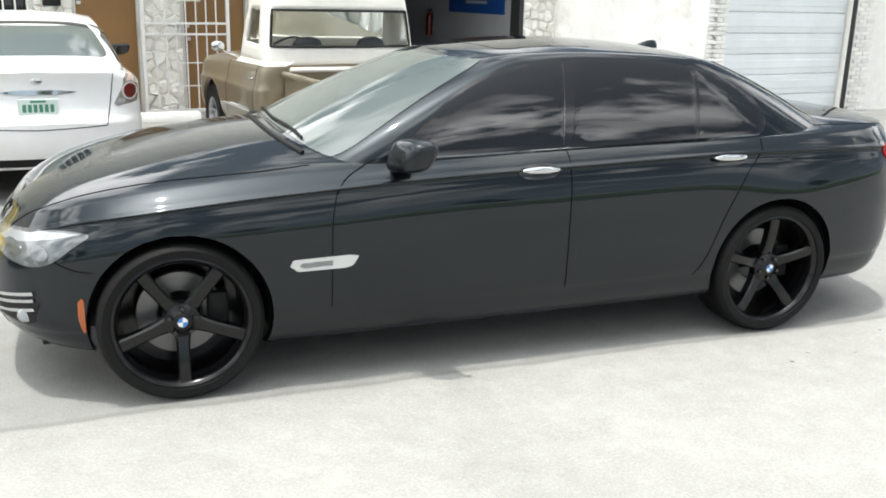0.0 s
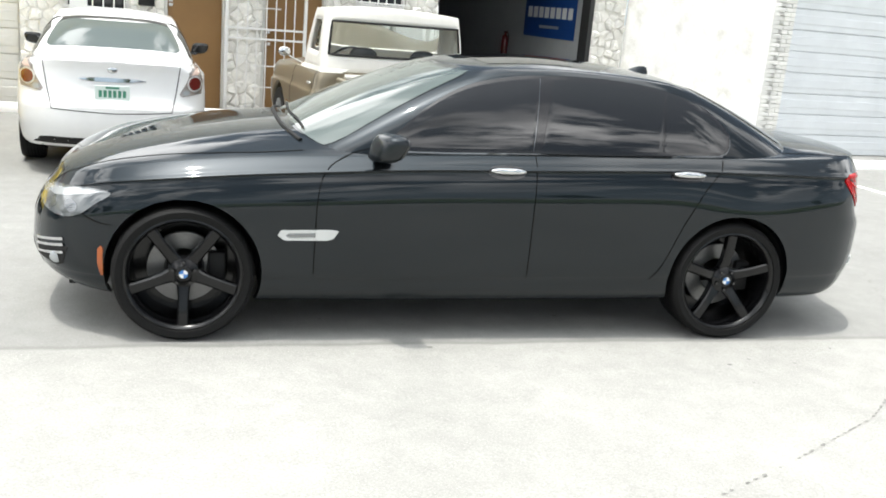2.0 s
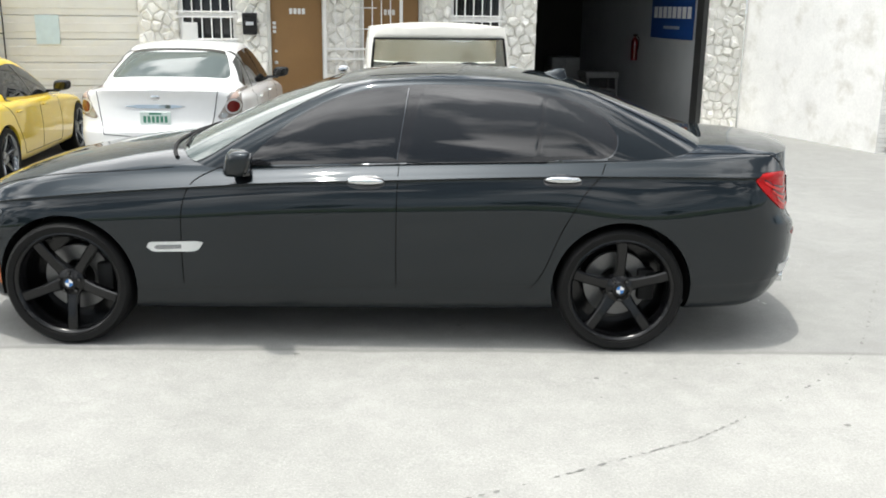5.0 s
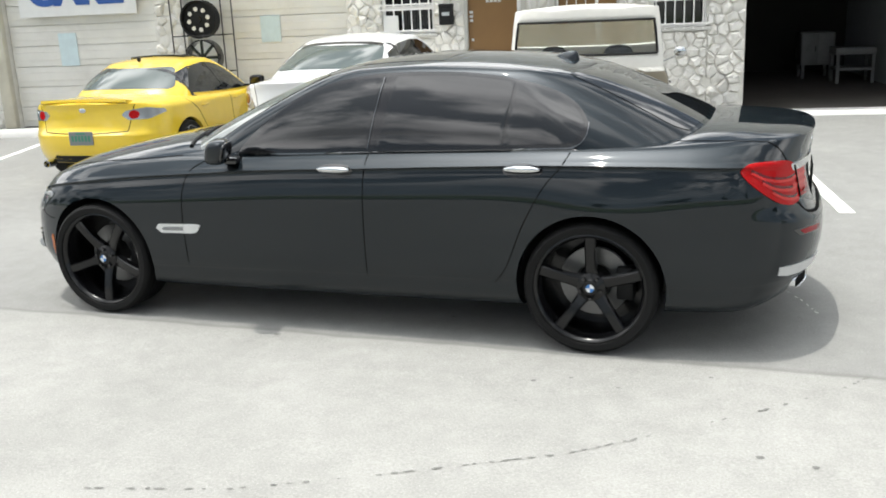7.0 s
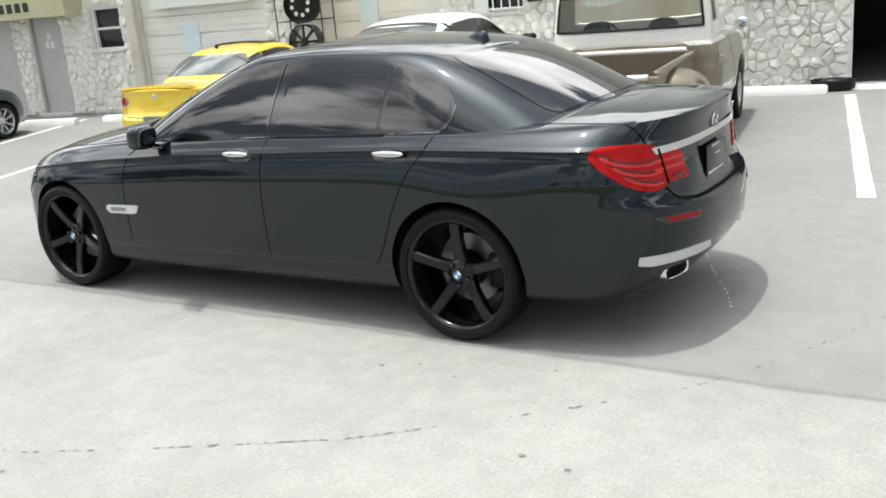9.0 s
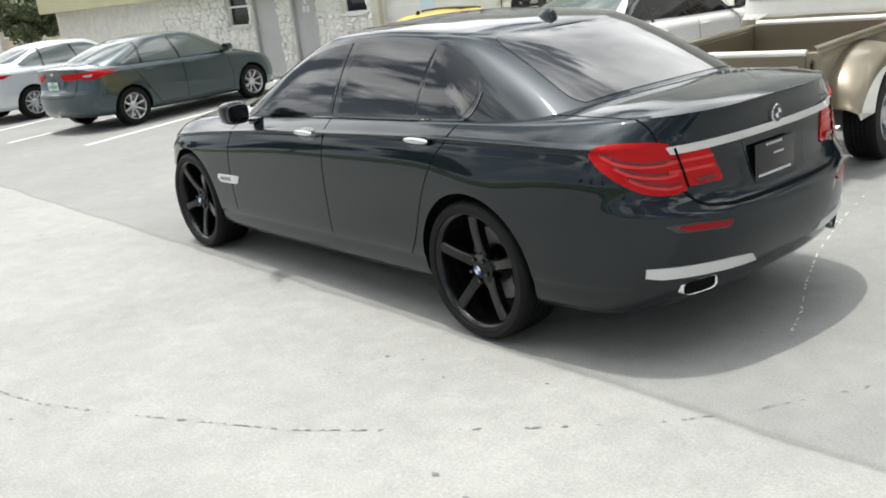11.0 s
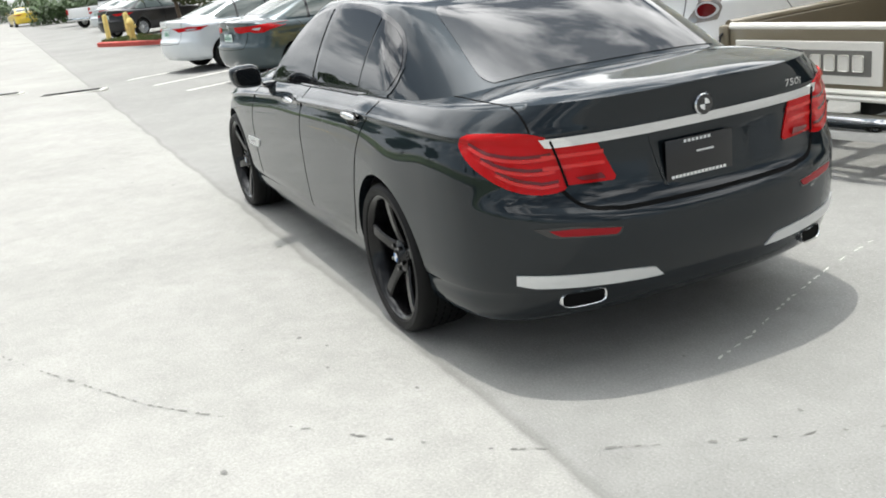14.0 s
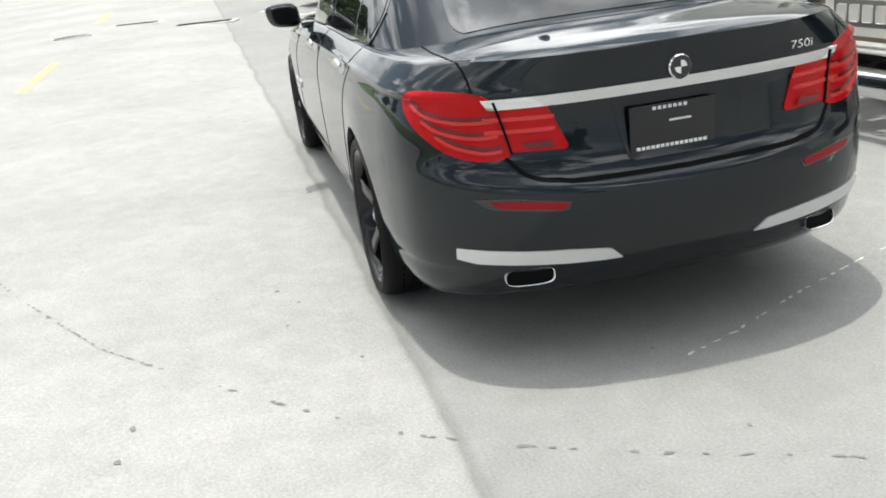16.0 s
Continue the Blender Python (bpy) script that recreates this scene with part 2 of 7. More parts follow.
# ---- mesh helpers ----
def mesh_part(name, verts, faces, material, parent=None, label="", smooth=True, sharp=32.0, mats=None, weld=True, category="", kind="", group=""):
    """One mesh object from vertices and faces, welded, smooth but for sharp edges."""
    me = bpy.data.meshes.new(name)
    if weld:
        bm = bmesh.new()
        vs = [bm.verts.new(v) for v in verts]
        for i, f in enumerate(faces):
            loop = []
            for k in f:
                if vs[k] not in loop:
                    loop.append(vs[k])
            if len(loop) > 2:
                try:
                    bf = bm.faces.new(loop)
                    bf.material_index = mats[i] if mats else 0
                except ValueError:
                    pass
        bmesh.ops.remove_doubles(bm, verts=bm.verts, dist=2e-4)
        bmesh.ops.recalc_face_normals(bm, faces=bm.faces)
        bm.to_mesh(me)
        bm.free()
    else:
        me.from_pydata([tuple(v) for v in verts], [], [tuple(f) for f in faces])
    for m in (material if isinstance(material, (list, tuple)) else [material]):
        me.materials.append(m)
    if smooth:
        me.shade_smooth()
        me.set_sharp_from_angle(angle=radians(sharp))
    ob = new(name, me)
    if parent:
        ob.parent = parent
    return tagged(ob, label, category, group, kind)


def part(name, bm, material, parent=None, label="", smooth=True, sharp=32.0, category="", kind="", group=""):
    """Links a bmesh as one mesh object under a thing or a part."""
    me = bpy.data.meshes.new(name)
    bmesh.ops.recalc_face_normals(bm, faces=bm.faces)
    bm.to_mesh(me)
    bm.free()
    for m in (material if isinstance(material, (list, tuple)) else [material]):
        me.materials.append(m)
    if smooth:
        me.shade_smooth()
        me.set_sharp_from_angle(angle=radians(sharp))
    ob = new(name, me)
    if parent:
        ob.parent = parent
    return tagged(ob, label, category, group, kind)


def thing(name, m, label, category, group=""):
    ob = new(name)
    ob.empty_display_size = 0.2
    ob.matrix_world = m
    return tagged(ob, label, category, group)


def add_box(bm, lo, hi, bevel=0.0, segs=2, m=None):
    """A box with rounded edges added to bm."""
    r = bmesh.ops.create_cube(bm, size=1.0)
    vs = r["verts"]
    for v in vs:
        v.co = Vector([lo[i] + (v.co[i] + 0.5) * (hi[i] - lo[i]) for i in range(3)])
    if bevel:
        es = {e for v in vs for e in v.link_edges}
        out = bmesh.ops.bevel(bm, geom=list(es), offset=bevel, segments=segs, profile=0.5, affect="EDGES")
        vs = list({v for f in out["faces"] for v in f.verts} | {v for v in vs if v.is_valid})
    if m is not None:
        bmesh.ops.transform(bm, matrix=m, verts=vs)
    return vs


def box_bm(lo, hi, bevel=0.0, segs=2, m=None):
    bm = bmesh.new()
    add_box(bm, lo, hi, bevel, segs, m)
    return bm


def lathe(profile, n=48, closed=False):
    """Vertices and faces of (radius, y) pairs turned about the y axis."""
    V, F = [], []
    k = len(profile)
    for i in range(n):
        a = 2 * math.pi * i / n
        for r, y in profile:
            V.append((r * math.cos(a), y, r * math.sin(a)))
    for i in range(n):
        j = (i + 1) % n
        for q in range(k if closed else k - 1):
            q2 = (q + 1) % k
            F.append((i * k + q, j * k + q, j * k + q2, i * k + q2))
    return V, F


def tube_bm(points, r, n=8):
    """A round bar along points."""
    bm = bmesh.new()
    pts = [Vector(p) for p in points]
    rings = []
    for i, p in enumerate(pts):
        d = (pts[min(i + 1, len(pts) - 1)] - pts[max(i - 1, 0)]).normalized()
        a = d.cross(Vector((0, 0, 1)) if abs(d.z) < 0.9 else Vector((1, 0, 0))).normalized()
        b = d.cross(a)
        rings.append([bm.verts.new(p + r * (math.cos(2 * math.pi * q / n) * a + math.sin(2 * math.pi * q / n) * b)) for q in range(n)])
    for A, B in zip(rings, rings[1:]):
        for q in range(n):
            bm.faces.new((A[q], A[(q + 1) % n], B[(q + 1) % n], B[q]))
    bm.faces.new(rings[0])
    bm.faces.new(list(reversed(rings[-1])))
    return bm


class Curve1:
    """A smooth curve through (x, value) pairs that does not overshoot."""

    def __init__(self, pts):
        self.x = np.array([p[0] for p in pts], float)
        self.y = np.array([p[1] for p in pts], float)
        h, d = np.diff(self.x), np.diff(self.y) / np.diff(self.x)
        m = np.zeros(len(self.x))
        for i in range(1, len(m) - 1):
            if d[i - 1] * d[i] > 0:
                w1, w2 = 2 * h[i] + h[i - 1], h[i] + 2 * h[i - 1]
                m[i] = (w1 + w2) / (w1 / d[i - 1] + w2 / d[i])
        m[0], m[-1] = d[0], d[-1]
        self.m = m

    def __call__(self, x):
        x = min(max(x, self.x[0]), self.x[-1])
        i = min(int(np.searchsorted(self.x, x, side="right")) - 1, len(self.x) - 2)
        h = self.x[i + 1] - self.x[i]
        t = (x - self.x[i]) / h
        return float(self.y[i] * (1 + 2 * t) * (1 - t) ** 2 + self.m[i] * h * t * (1 - t) ** 2
                     + self.y[i + 1] * t * t * (3 - 2 * t) + self.m[i + 1] * h * t * t * (t - 1))


def smooth_loop(pts, per=6):
    """A closed Catmull-Rom loop through pts."""
    out, n = [], len(pts)
    for i in range(n):
        p0, p1, p2, p3 = (np.array(pts[(i + k) % n], float) for k in (-1, 0, 1, 2))
        for s in range(per):
            t = s / per
            out.append(tuple(0.5 * (2 * p1 + (p2 - p0) * t + (2 * p0 - 5 * p1 + 4 * p2 - p3) * t * t + (3 * p1 - p0 - 3 * p2 + p3) * t ** 3)))
    return out


def smooth_line(pts, per=6):
    out, n = [], len(pts)
    for i in range(n - 1):
        p0, p1, p2, p3 = (np.array(pts[min(max(i + k, 0), n - 1)], float) for k in (-1, 0, 1, 2))
        for s in range(per):
            t = s / per
            out.append(tuple(0.5 * (2 * p1 + (p2 - p0) * t + (2 * p0 - 5 * p1 + 4 * p2 - p3) * t * t + (3 * p1 - p0 - 3 * p2 + p3) * t ** 3)))
    return out + [tuple(pts[-1])]


# ---- car bodies ----
def ring(xf, xr, rf, nf, rr, nr, width, cf=16, cm=60, cr=16):
    """Half of a plan outline, from the front's middle along one side to the rear's middle: (x, half width)."""
    out = []
    for i in range(cf):
        a = (math.pi / 2) * i / cf
        x = xf + rf * (1 - math.cos(a) ** (2 / nf))
        out.append((x, width(x) * math.sin(a) ** (2 / nf)))
    for i in range(cm + 1):
        x = xf + rf + (xr - rr - xf - rf) * i / cm
        out.append((x, width(x)))
    for i in range(1, cr + 1):
        a = (math.pi / 2) * (1 - i / cr)
        x = xr - rr * (1 - math.cos(a) ** (2 / nr))
        out.append((x, width(x) * (math.sin(a) ** (2 / nr) if i < cr else 0.0)))
    return out


def loops_to_mesh(loops):
    """Faces between loops of equal length."""
    n = len(loops[0])
    V = [v for lp in loops for v in lp]
    F = [(i * n + j, i * n + j + 1, (i + 1) * n + j + 1, (i + 1) * n + j) for i in range(len(loops) - 1) for j in range(n - 1)]
    return V, F


def clip_arch(V, F, hub, rad, ymin):
    """Cuts a round wheel opening out of the side faces; returns the mesh and the rim of the cut."""
    V = list(V)
    out, rim, cache = [], [], {}

    def dist(i):
        return math.hypot(V[i][0] - hub[0], V[i][2] - hub[1]) - rad

    for f in F:
        cy = sum(abs(V[i][1]) for i in f) / len(f)
        if cy < ymin or min(abs(V[i][0] - hub[0]) for i in f) > rad + 0.1:
            out.append(f)
            continue
        d = [dist(i) for i in f]
        if min(d) >= 0:
            out.append(f)
            continue
        if max(d) < 0:
            continue
        poly, cut = [], []
        for k in range(len(f)):
            a, b, da, db = f[k], f[(k + 1) % len(f)], d[k], d[(k + 1) % len(f)]
            if da >= 0:
                poly.append(a)
            if da * db < 0:
                key = (min(a, b), max(a, b))
                if key not in cache:
                    t = da / (da - db)
                    p = [V[a][q] + t * (V[b][q] - V[a][q]) for q in range(3)]
                    s = rad / math.hypot(p[0] - hub[0], p[2] - hub[1])
                    p[0], p[2] = hub[0] + (p[0] - hub[0]) * s, hub[1] + (p[2] - hub[1]) * s
                    cache[key] = len(V)
                    V.append(tuple(p))
                poly.append(cache[key])
                cut.append(cache[key])
        if len(poly) > 2:
            out.append(tuple(poly))
        if len(cut) == 2:
            rim.append(tuple(cut))
    # the sheet metal turns inwards round the opening
    for a, b in rim:
        sg = 1 if V[a][1] > 0 else -1
        k = len(V)
        for q in (a, b):
            x, y, z = V[q]
            V.append((hub[0] + (x - hub[0]) * 0.985, y - sg * 0.045, hub[1] + (z - hub[1]) * 0.985))
        out.append((a, b, k + 1, k))
    return V, out


class Shell:
    """A car's body in its own frame: nose towards -x, tail towards +x, wheels on z = 0."""

    def __init__(self, s, cm=60, deck=10):
        self.s = s
        zb, zs, zc, W = (Curve1(s[k]) for k in ("zb", "zs", "zc", "W"))
        inset, xf, xr = (Curve1(s[k]) for k in ("inset", "xf", "xr"))
        self.zb, self.zs, self.zc, self.W = zb, zs, zc, W
        fr, fn, rr, rn = s["corner"]
        loops = []
        for t in s["levels"]:
            if "zk" in s:
                # a shoulder crease at its own height: straight below and above it
                tk, zk = s["tk"], Curve1(s["zk"])
                width = (lambda x: W(x) - inset(t)) if t <= tk else (lambda x: W(x) - inset(tk) - (inset(t) - inset(tk)) * (zs(x) - zk(x)) / 0.075)
                height = (lambda x: zb(x) + (zk(x) - zb(x)) * t / tk) if t <= tk else (lambda x: zk(x) + (zs(x) - zk(x)) * (t - tk) / (1 - tk))
            else:
                width, height = (lambda x: W(x) - inset(t)), (lambda x: zb(x) + (zs(x) - zb(x)) * t)
            lp = ring(xf(t), xr(t), fr, fn, rr + xr(t) - xr(1), rn, width, s.get("cf", 16), cm, s.get("cr", 16))
            lp = [(x, y, height(x)) for x, y in lp]
            if "flare" in s:
                lp = [(x, y + s["flare"](x, z) * min(1.0, y / W(x)) ** 6, z + s["lift"](x, y, z)) for x, y, z in lp]
            loops.append(lp)
        top = loops[-1]
        for k in range(1, deck + 1):
            q = k / deck
            lp = []
            for x, y, z in top:
                p = s["crown"][0] if x < s["crown"][2] else s["crown"][1]
                lp.append((x, y * (1 - q), z + (zc(x) - z) * (1 - (1 - q) ** p)))
            loops.append(lp)
        V, F = loops_to_mesh(loops)
        n = len(V)
        V = V + [(x, -y, z) for x, y, z in V]
        F = F + [tuple(n + i for i in reversed(f)) for f in F]
        for hub in s["hubs"]:
            V, F = clip_arch(V, F, (hub, s["arch"][1]), s["arch"][0], s["arch"][2])
        self.V, self.F = V, F
        # upper part: a base ring, a roof ring and a dome
        g = s["house"]
        bz, tz = Curve1(g["bz"]), Curve1(g["tz"])
        bw, tw = Curve1(g["bw"]), Curve1(g["tw"])
        args = (g.get("cf", 18), g.get("cm", 30), g.get("cr", 18))
        base = ring(*g["base"], bw, *args)
        roof = ring(*g["roof"], tw, *args)
        rows = g.get("rows", 12)
        self.house_loops = []
        for i in range(rows + 1):
            q = i / rows
            h = 1 - (1 - q) ** g.get("ez", 1.2)
            # the rear pillar spreads into the shoulder; further forward the sides start upright
            ey = Curve1(g.get("ey", [(0.0, 1.25), (1.0, 1.25)]))
            self.house_loops.append([(xb + (xt - xb) * q ** g.get("ex", 1.05), yb + (yt - yb) * q ** ey(xb), bz(xb) + (tz(xt) - bz(xb)) * h)
                                     for (xb, yb), (xt, yt) in zip(base, roof)])
        last = self.house_loops[-1]
        domes = []
        for k in range(1, 9):
            q = k / 8
            domes.append([(x + (g.get("mid", 0.5) - x) * 0.0, y * (1 - q), z + g["crown"] * (1 - (1 - q) ** 2.2) * self.fade(x, g)) for x, y, z in last])
        V2, F2 = loops_to_mesh(self.house_loops + domes)
        n2 = len(V2)
        self.V2 = V2 + [(x, -y, z) for x, y, z in V2]
        self.F2 = F2 + [tuple(n2 + i for i in reversed(f)) for f in F2]
        from_v = [Vector(v) for v in self.V] + [Vector(v) for v in self.V2]
        off = len(self.V)
        polys = [f for f in self.F if len(set(f)) > 2] + [tuple(off + i for i in f) for f in self.F2]
        self.tree = BVHTree.FromPolygons(from_v, polys)

    @staticmethod
    def fade(x, g):
        a, b = g["roof"][0], g["roof"][1]
        u = min(max((x - a) / (b - a), 0), 1)
        return (4 * u * (1 - u)) ** 0.5

    def glass(self, end, lo, hi, upto, off=0.003, steps=18, round_by=1.6):
        """Front or rear screen: a stretch of the upper part, set proud; upto: columns from the middle, at the foot and at the head."""
        n = len(self.house_loops[0])
        foot, head = upto if isinstance(upto, tuple) else (upto, upto)
        loops, rows = [], (hi - lo) * 2
        for i in range(rows + 1):
            f = i / rows
            r = lo + (hi - lo) * f
            r0 = min(int(r), hi - 1)
            k = foot + (head - foot) * f - round_by * (abs(2 * f - 1) ** 8)
            row = []
            for j in range(-steps, steps + 1):
                c = abs(j) / steps * k
                c0 = int(c)
                pts = []
                for q in (r0, r0 + 1):
                    lp = self.house_loops[q]
                    u, v = (lp[c0], lp[c0 + 1]) if end == "front" else (lp[n - 1 - c0], lp[n - 2 - c0])
                    pts.append([u[m] + (v[m] - u[m]) * (c - c0) for m in range(3)])
                p = [pts[0][m] + (pts[1][m] - pts[0][m]) * (r - r0) for m in range(3)]
                row.append((p[0], p[1] * (-1 if j < 0 else 1), p[2]))
            loops.append(row)
        V, F = loops_to_mesh(loops)
        nv = normals(V, F, outward=Vector((-1 if end == "front" else 1, 0, 0.6)))
        return [tuple(Vector(v) + off * m) for v, m in zip(V, nv)], F

    def cast(self, a, b, axis, sg=1):
        if axis == "side":
            o, d = Vector((a, sg * 3.0, b)), Vector((0, -sg, 0))
        elif axis == "wrap":
            f = a / 0.9
            o, d = Vector((1.95 + 3 * math.cos(f), 3 * math.sin(f), b)), Vector((-math.cos(f), -math.sin(f), 0))
        elif axis == "rear":
            o, d = Vector((4.5, a, b)), Vector((-1, 0, 0))
        elif axis == "front":
            o, d = Vector((-4.5, a, b)), Vector((1, 0, 0))
        else:
            o, d = Vector((a, b, 4.0)), Vector((0, 0, -1))
        p, nrm, _, _ = self.tree.ray_cast(o, d)
        if p is None:
            p, nrm, _, _ = self.tree.find_nearest(o + d * 2.1)
        if nrm.dot(d) > 0:
            nrm = -nrm
        return p, nrm


def normals(V, F, outward):
    acc = [Vector((0, 0, 0)) for _ in V]
    for f in F:
        a, b, c = (Vector(V[f[k]]) for k in (0, 1, 2))
        nrm = (b - a).cross(c - a)
        if nrm.length < 1e-12:
            a, b, c = (Vector(V[f[k]]) for k in (0, 2, 3))
            nrm = (b - a).cross(c - a)
        if nrm.dot(outward) < 0:
            nrm = -nrm
        for i in f:
            acc[i] += nrm
    return [a.normalized() for a in acc]


def patch(shell, outline, axis, sg=1, off=0.003, thick=0.008, nx=28, nz=10, bulge=0.0, sweep=0):
    """A panel with the given outline laid on the body, standing proud by off, with turned-down edges."""
    pts = np.array(outline, float)
    if sweep:
        pts = pts[:, ::-1]
    a0, a1 = pts[:, 0].min(), pts[:, 0].max()
    V, F, N = [], [], []
    for i in range(nx + 1):
        u = 0.5 - 0.5 * math.cos(math.pi * i / nx)
        a = a0 + (a1 - a0) * (0.0006 + 0.9988 * u)
        hits = []
        for p, q in zip(pts, np.roll(pts, -1, 0)):
            if (p[0] - a) * (q[0] - a) <= 0 and p[0] != q[0]:
                hits.append(p[1] + (q[1] - p[1]) * (a - p[0]) / (q[0] - p[0]))
        lo, hi = min(hits), max(hits)
        for j in range(nz + 1):
            w = j / nz
            b = lo + (hi - lo) * w
            c, nrm = shell.cast(*((b, a) if sweep else (a, b)), axis, sg)
            h = off + bulge * (4 * u * (1 - u)) ** 0.5 * (4 * w * (1 - w)) ** 0.5
            V.append(c + nrm * h)
            N.append(nrm)
    k = nz + 1
    F = [(i * k + j, (i + 1) * k + j, (i + 1) * k + j + 1, i * k + j + 1) for i in range(nx) for j in range(nz)]
    edge = [j for j in range(k)] + [i * k + nz for i in range(1, nx + 1)] + [nx * k + j for j in range(nz - 1, -1, -1)] + [i * k for i in range(nx - 1, 0, -1)]
    start = len(V)
    for i in edge:
        V.append(V[i] - N[i] * thick)
    m = len(edge)
    for i in range(m):
        F.append((edge[i], edge[(i + 1) % m], start + (i + 1) % m, start + i))
    return [tuple(v) for v in V], F


def strip(shell, line, width, axis, sg=1, off=0.0016, step=0.02):
    """A narrow band along a line on the body."""
    pts = [np.array(p, float) for p in line]
    dense = []
    for p, q in zip(pts, pts[1:]):
        n = max(1, int(np.linalg.norm(q - p) / step))
        dense += [p + (q - p) * i / n for i in range(n)]
    dense.append(pts[-1])
    V = []
    for i, p in enumerate(dense):
        d = dense[min(i + 1, len(dense) - 1)] - dense[max(i - 1, 0)]
        d = d / (np.linalg.norm(d) + 1e-9)
        e = np.array([-d[1], d[0]]) * width / 2
        for q, h in ((p - e, -0.004), (p - e, off), (p + e, off), (p + e, -0.004)):
            c, nrm = shell.cast(q[0], q[1], axis, sg)
            V.append(tuple(c + nrm * h))
    F = [(i * 4 + k, i * 4 + k + 1, i * 4 + k + 5, i * 4 + k + 4) for i in range(len(dense) - 1) for k in range(3)]
    return V, F


def ellipse(cx, cz, rx, rz, n=28, p=2.0):
    return [(cx + rx * math.copysign(abs(math.cos(a)) ** (2 / p), math.cos(a)), cz + rz * math.copysign(abs(math.sin(a)) ** (2 / p), math.sin(a)))
            for a in (2 * math.pi * i / n for i in range(n))]


def superblob(c, r, p=2.6, nu=24, nv=14, shear=(0, 0, 0)):
    """A rounded box-like blob: verts and faces."""
    V, F = [], []

    def sp(v, e):
        return math.copysign(abs(v) ** (2 / e), v)

    for i in range(nv + 1):
        b = -math.pi / 2 + math.pi * i / nv
        for j in range(nu):
            a = 2 * math.pi * j / nu
            x, y, z = sp(math.cos(b), p) * sp(math.cos(a), p), sp(math.cos(b), p) * sp(math.sin(a), p), sp(math.sin(b), p)
            V.append((c[0] + r[0] * x + shear[0] * z, c[1] + r[1] * y + shear[1] * z, c[2] + r[2] * z + shear[2] * x))
    for i in range(nv):
        for j in range(nu):
            F.append((i * nu + j, i * nu + (j + 1) % nu, (i + 1) * nu + (j + 1) % nu, (i + 1) * nu + j))
    return V, F


def wheel(parent, pos, sg, radius, rim_r, width, spokes, rim_mat, spoke_w=0.062, twist=0.0, disc=True, label="", fill=False, badge=True, spoke_mat=None):
    """A wheel under a car: the rim is the part, its tyre, spokes, hub and brake are its pieces. sg: the side that its face looks to."""
    m = Matrix.Translation(pos) @ (Matrix.Identity(4) if sg < 0 else Matrix.Rotation(math.pi, 4, "Z"))
    w = width / 2
    sm = spoke_mat or rim_mat
    # the face looks to -y
    prof = [(rim_r * 1.045, -w + 0.004), (rim_r * 1.05, -w - 0.004), (rim_r * 1.02, -w - 0.006), (rim_r * 0.985, -w + 0.002), (rim_r * 0.95, -w + 0.02),
            (rim_r * 0.93, -w + 0.10), (rim_r * 0.92, w - 0.02), (rim_r * 0.5, w - 0.012), (rim_r * 0.5, w)]
    V, F = lathe(prof, 56)
    rim = mesh_part("wheel", V, F, rim_mat, parent, label)
    rim.matrix_local = m
    R = radius
    tp = [(rim_r * 1.04, -w + 0.002), (rim_r * 1.06, -w - 0.010), (R * 0.93, -w - 0.014), (R * 0.975, -w + 0.002), (R * 0.994, -w + 0.022), (R, -w * 0.55),
          (R, w * 0.55), (R * 0.994, w - 0.022), (R * 0.97, w), (R * 0.9, w + 0.006), (rim_r * 1.02, w - 0.004)]
    dense = []
    for a, b in zip(tp, tp[1:]):
        dense += [a, ((a[0] + b[0]) / 2, (a[1] + b[1]) / 2)]
    dense.append(tp[-1])
    V, F = lathe(dense, 64)
    # shallow tread grooves round the tyre
    mesh_part("tyre", V, F, M["rubber"], rim, "black low-profile tyre")
    for gy in (-0.45, -0.15, 0.15, 0.45):
        V, F = lathe([(R * 1.0008, w * gy - 0.004), (R * 1.0012, w * gy), (R * 1.0008, w * gy + 0.004)], 48)
        mesh_part("tread_groove", V, F, M["seam"], rim)
    if fill:
        V, F = lathe([(0.0, -w + 0.01), (rim_r * 0.5, -w + 0.02), (rim_r * 0.97, -w + 0.03)], 40)
        mesh_part("wheel_cover", V, F, M["matt_black"], rim)
    for k in range(spokes):
        a = twist + 2 * math.pi * k / spokes
        bm = bmesh.new()
        rings = []
        for q in range(9):
            t = q / 8
            r = 0.035 + (rim_r * 0.965 - 0.035) * t
            dish = -w + 0.012 + 0.050 * (1 - t) ** 1.6
            hw = spoke_w * (0.62 + 0.14 * t + (0.55 * (1 - t) ** 5)) / 1.0
            top = [(r, -hw * 0.5, dish + 0.008), (r, -hw * 0.36, dish), (r, hw * 0.36, dish), (r, hw * 0.5, dish + 0.008)]
            bot = [(r, hw * 0.5, dish + 0.05), (r, -hw * 0.5, dish + 0.05)]
            rings.append([bm.verts.new((x * math.cos(a) - y * math.sin(a), z, x * math.sin(a) + y * math.cos(a))) for x, y, z in top + bot])
        for A, B in zip(rings, rings[1:]):
            for q in range(6):
                bm.faces.new((A[q], A[(q + 1) % 6], B[(q + 1) % 6], B[q]))
        bm.faces.new(rings[0])
        bm.faces.new(rings[-1])
        part("spoke", bm, sm, rim, sharp=25)
    hy = -w + 0.058
    V, F = lathe([(0.0, hy - 0.030), (0.040, hy - 0.030), (0.046, hy - 0.024), (0.075, hy - 0.010), (0.082, hy + 0.03)], 32)
    hub = mesh_part("hub", V, F, sm, rim)
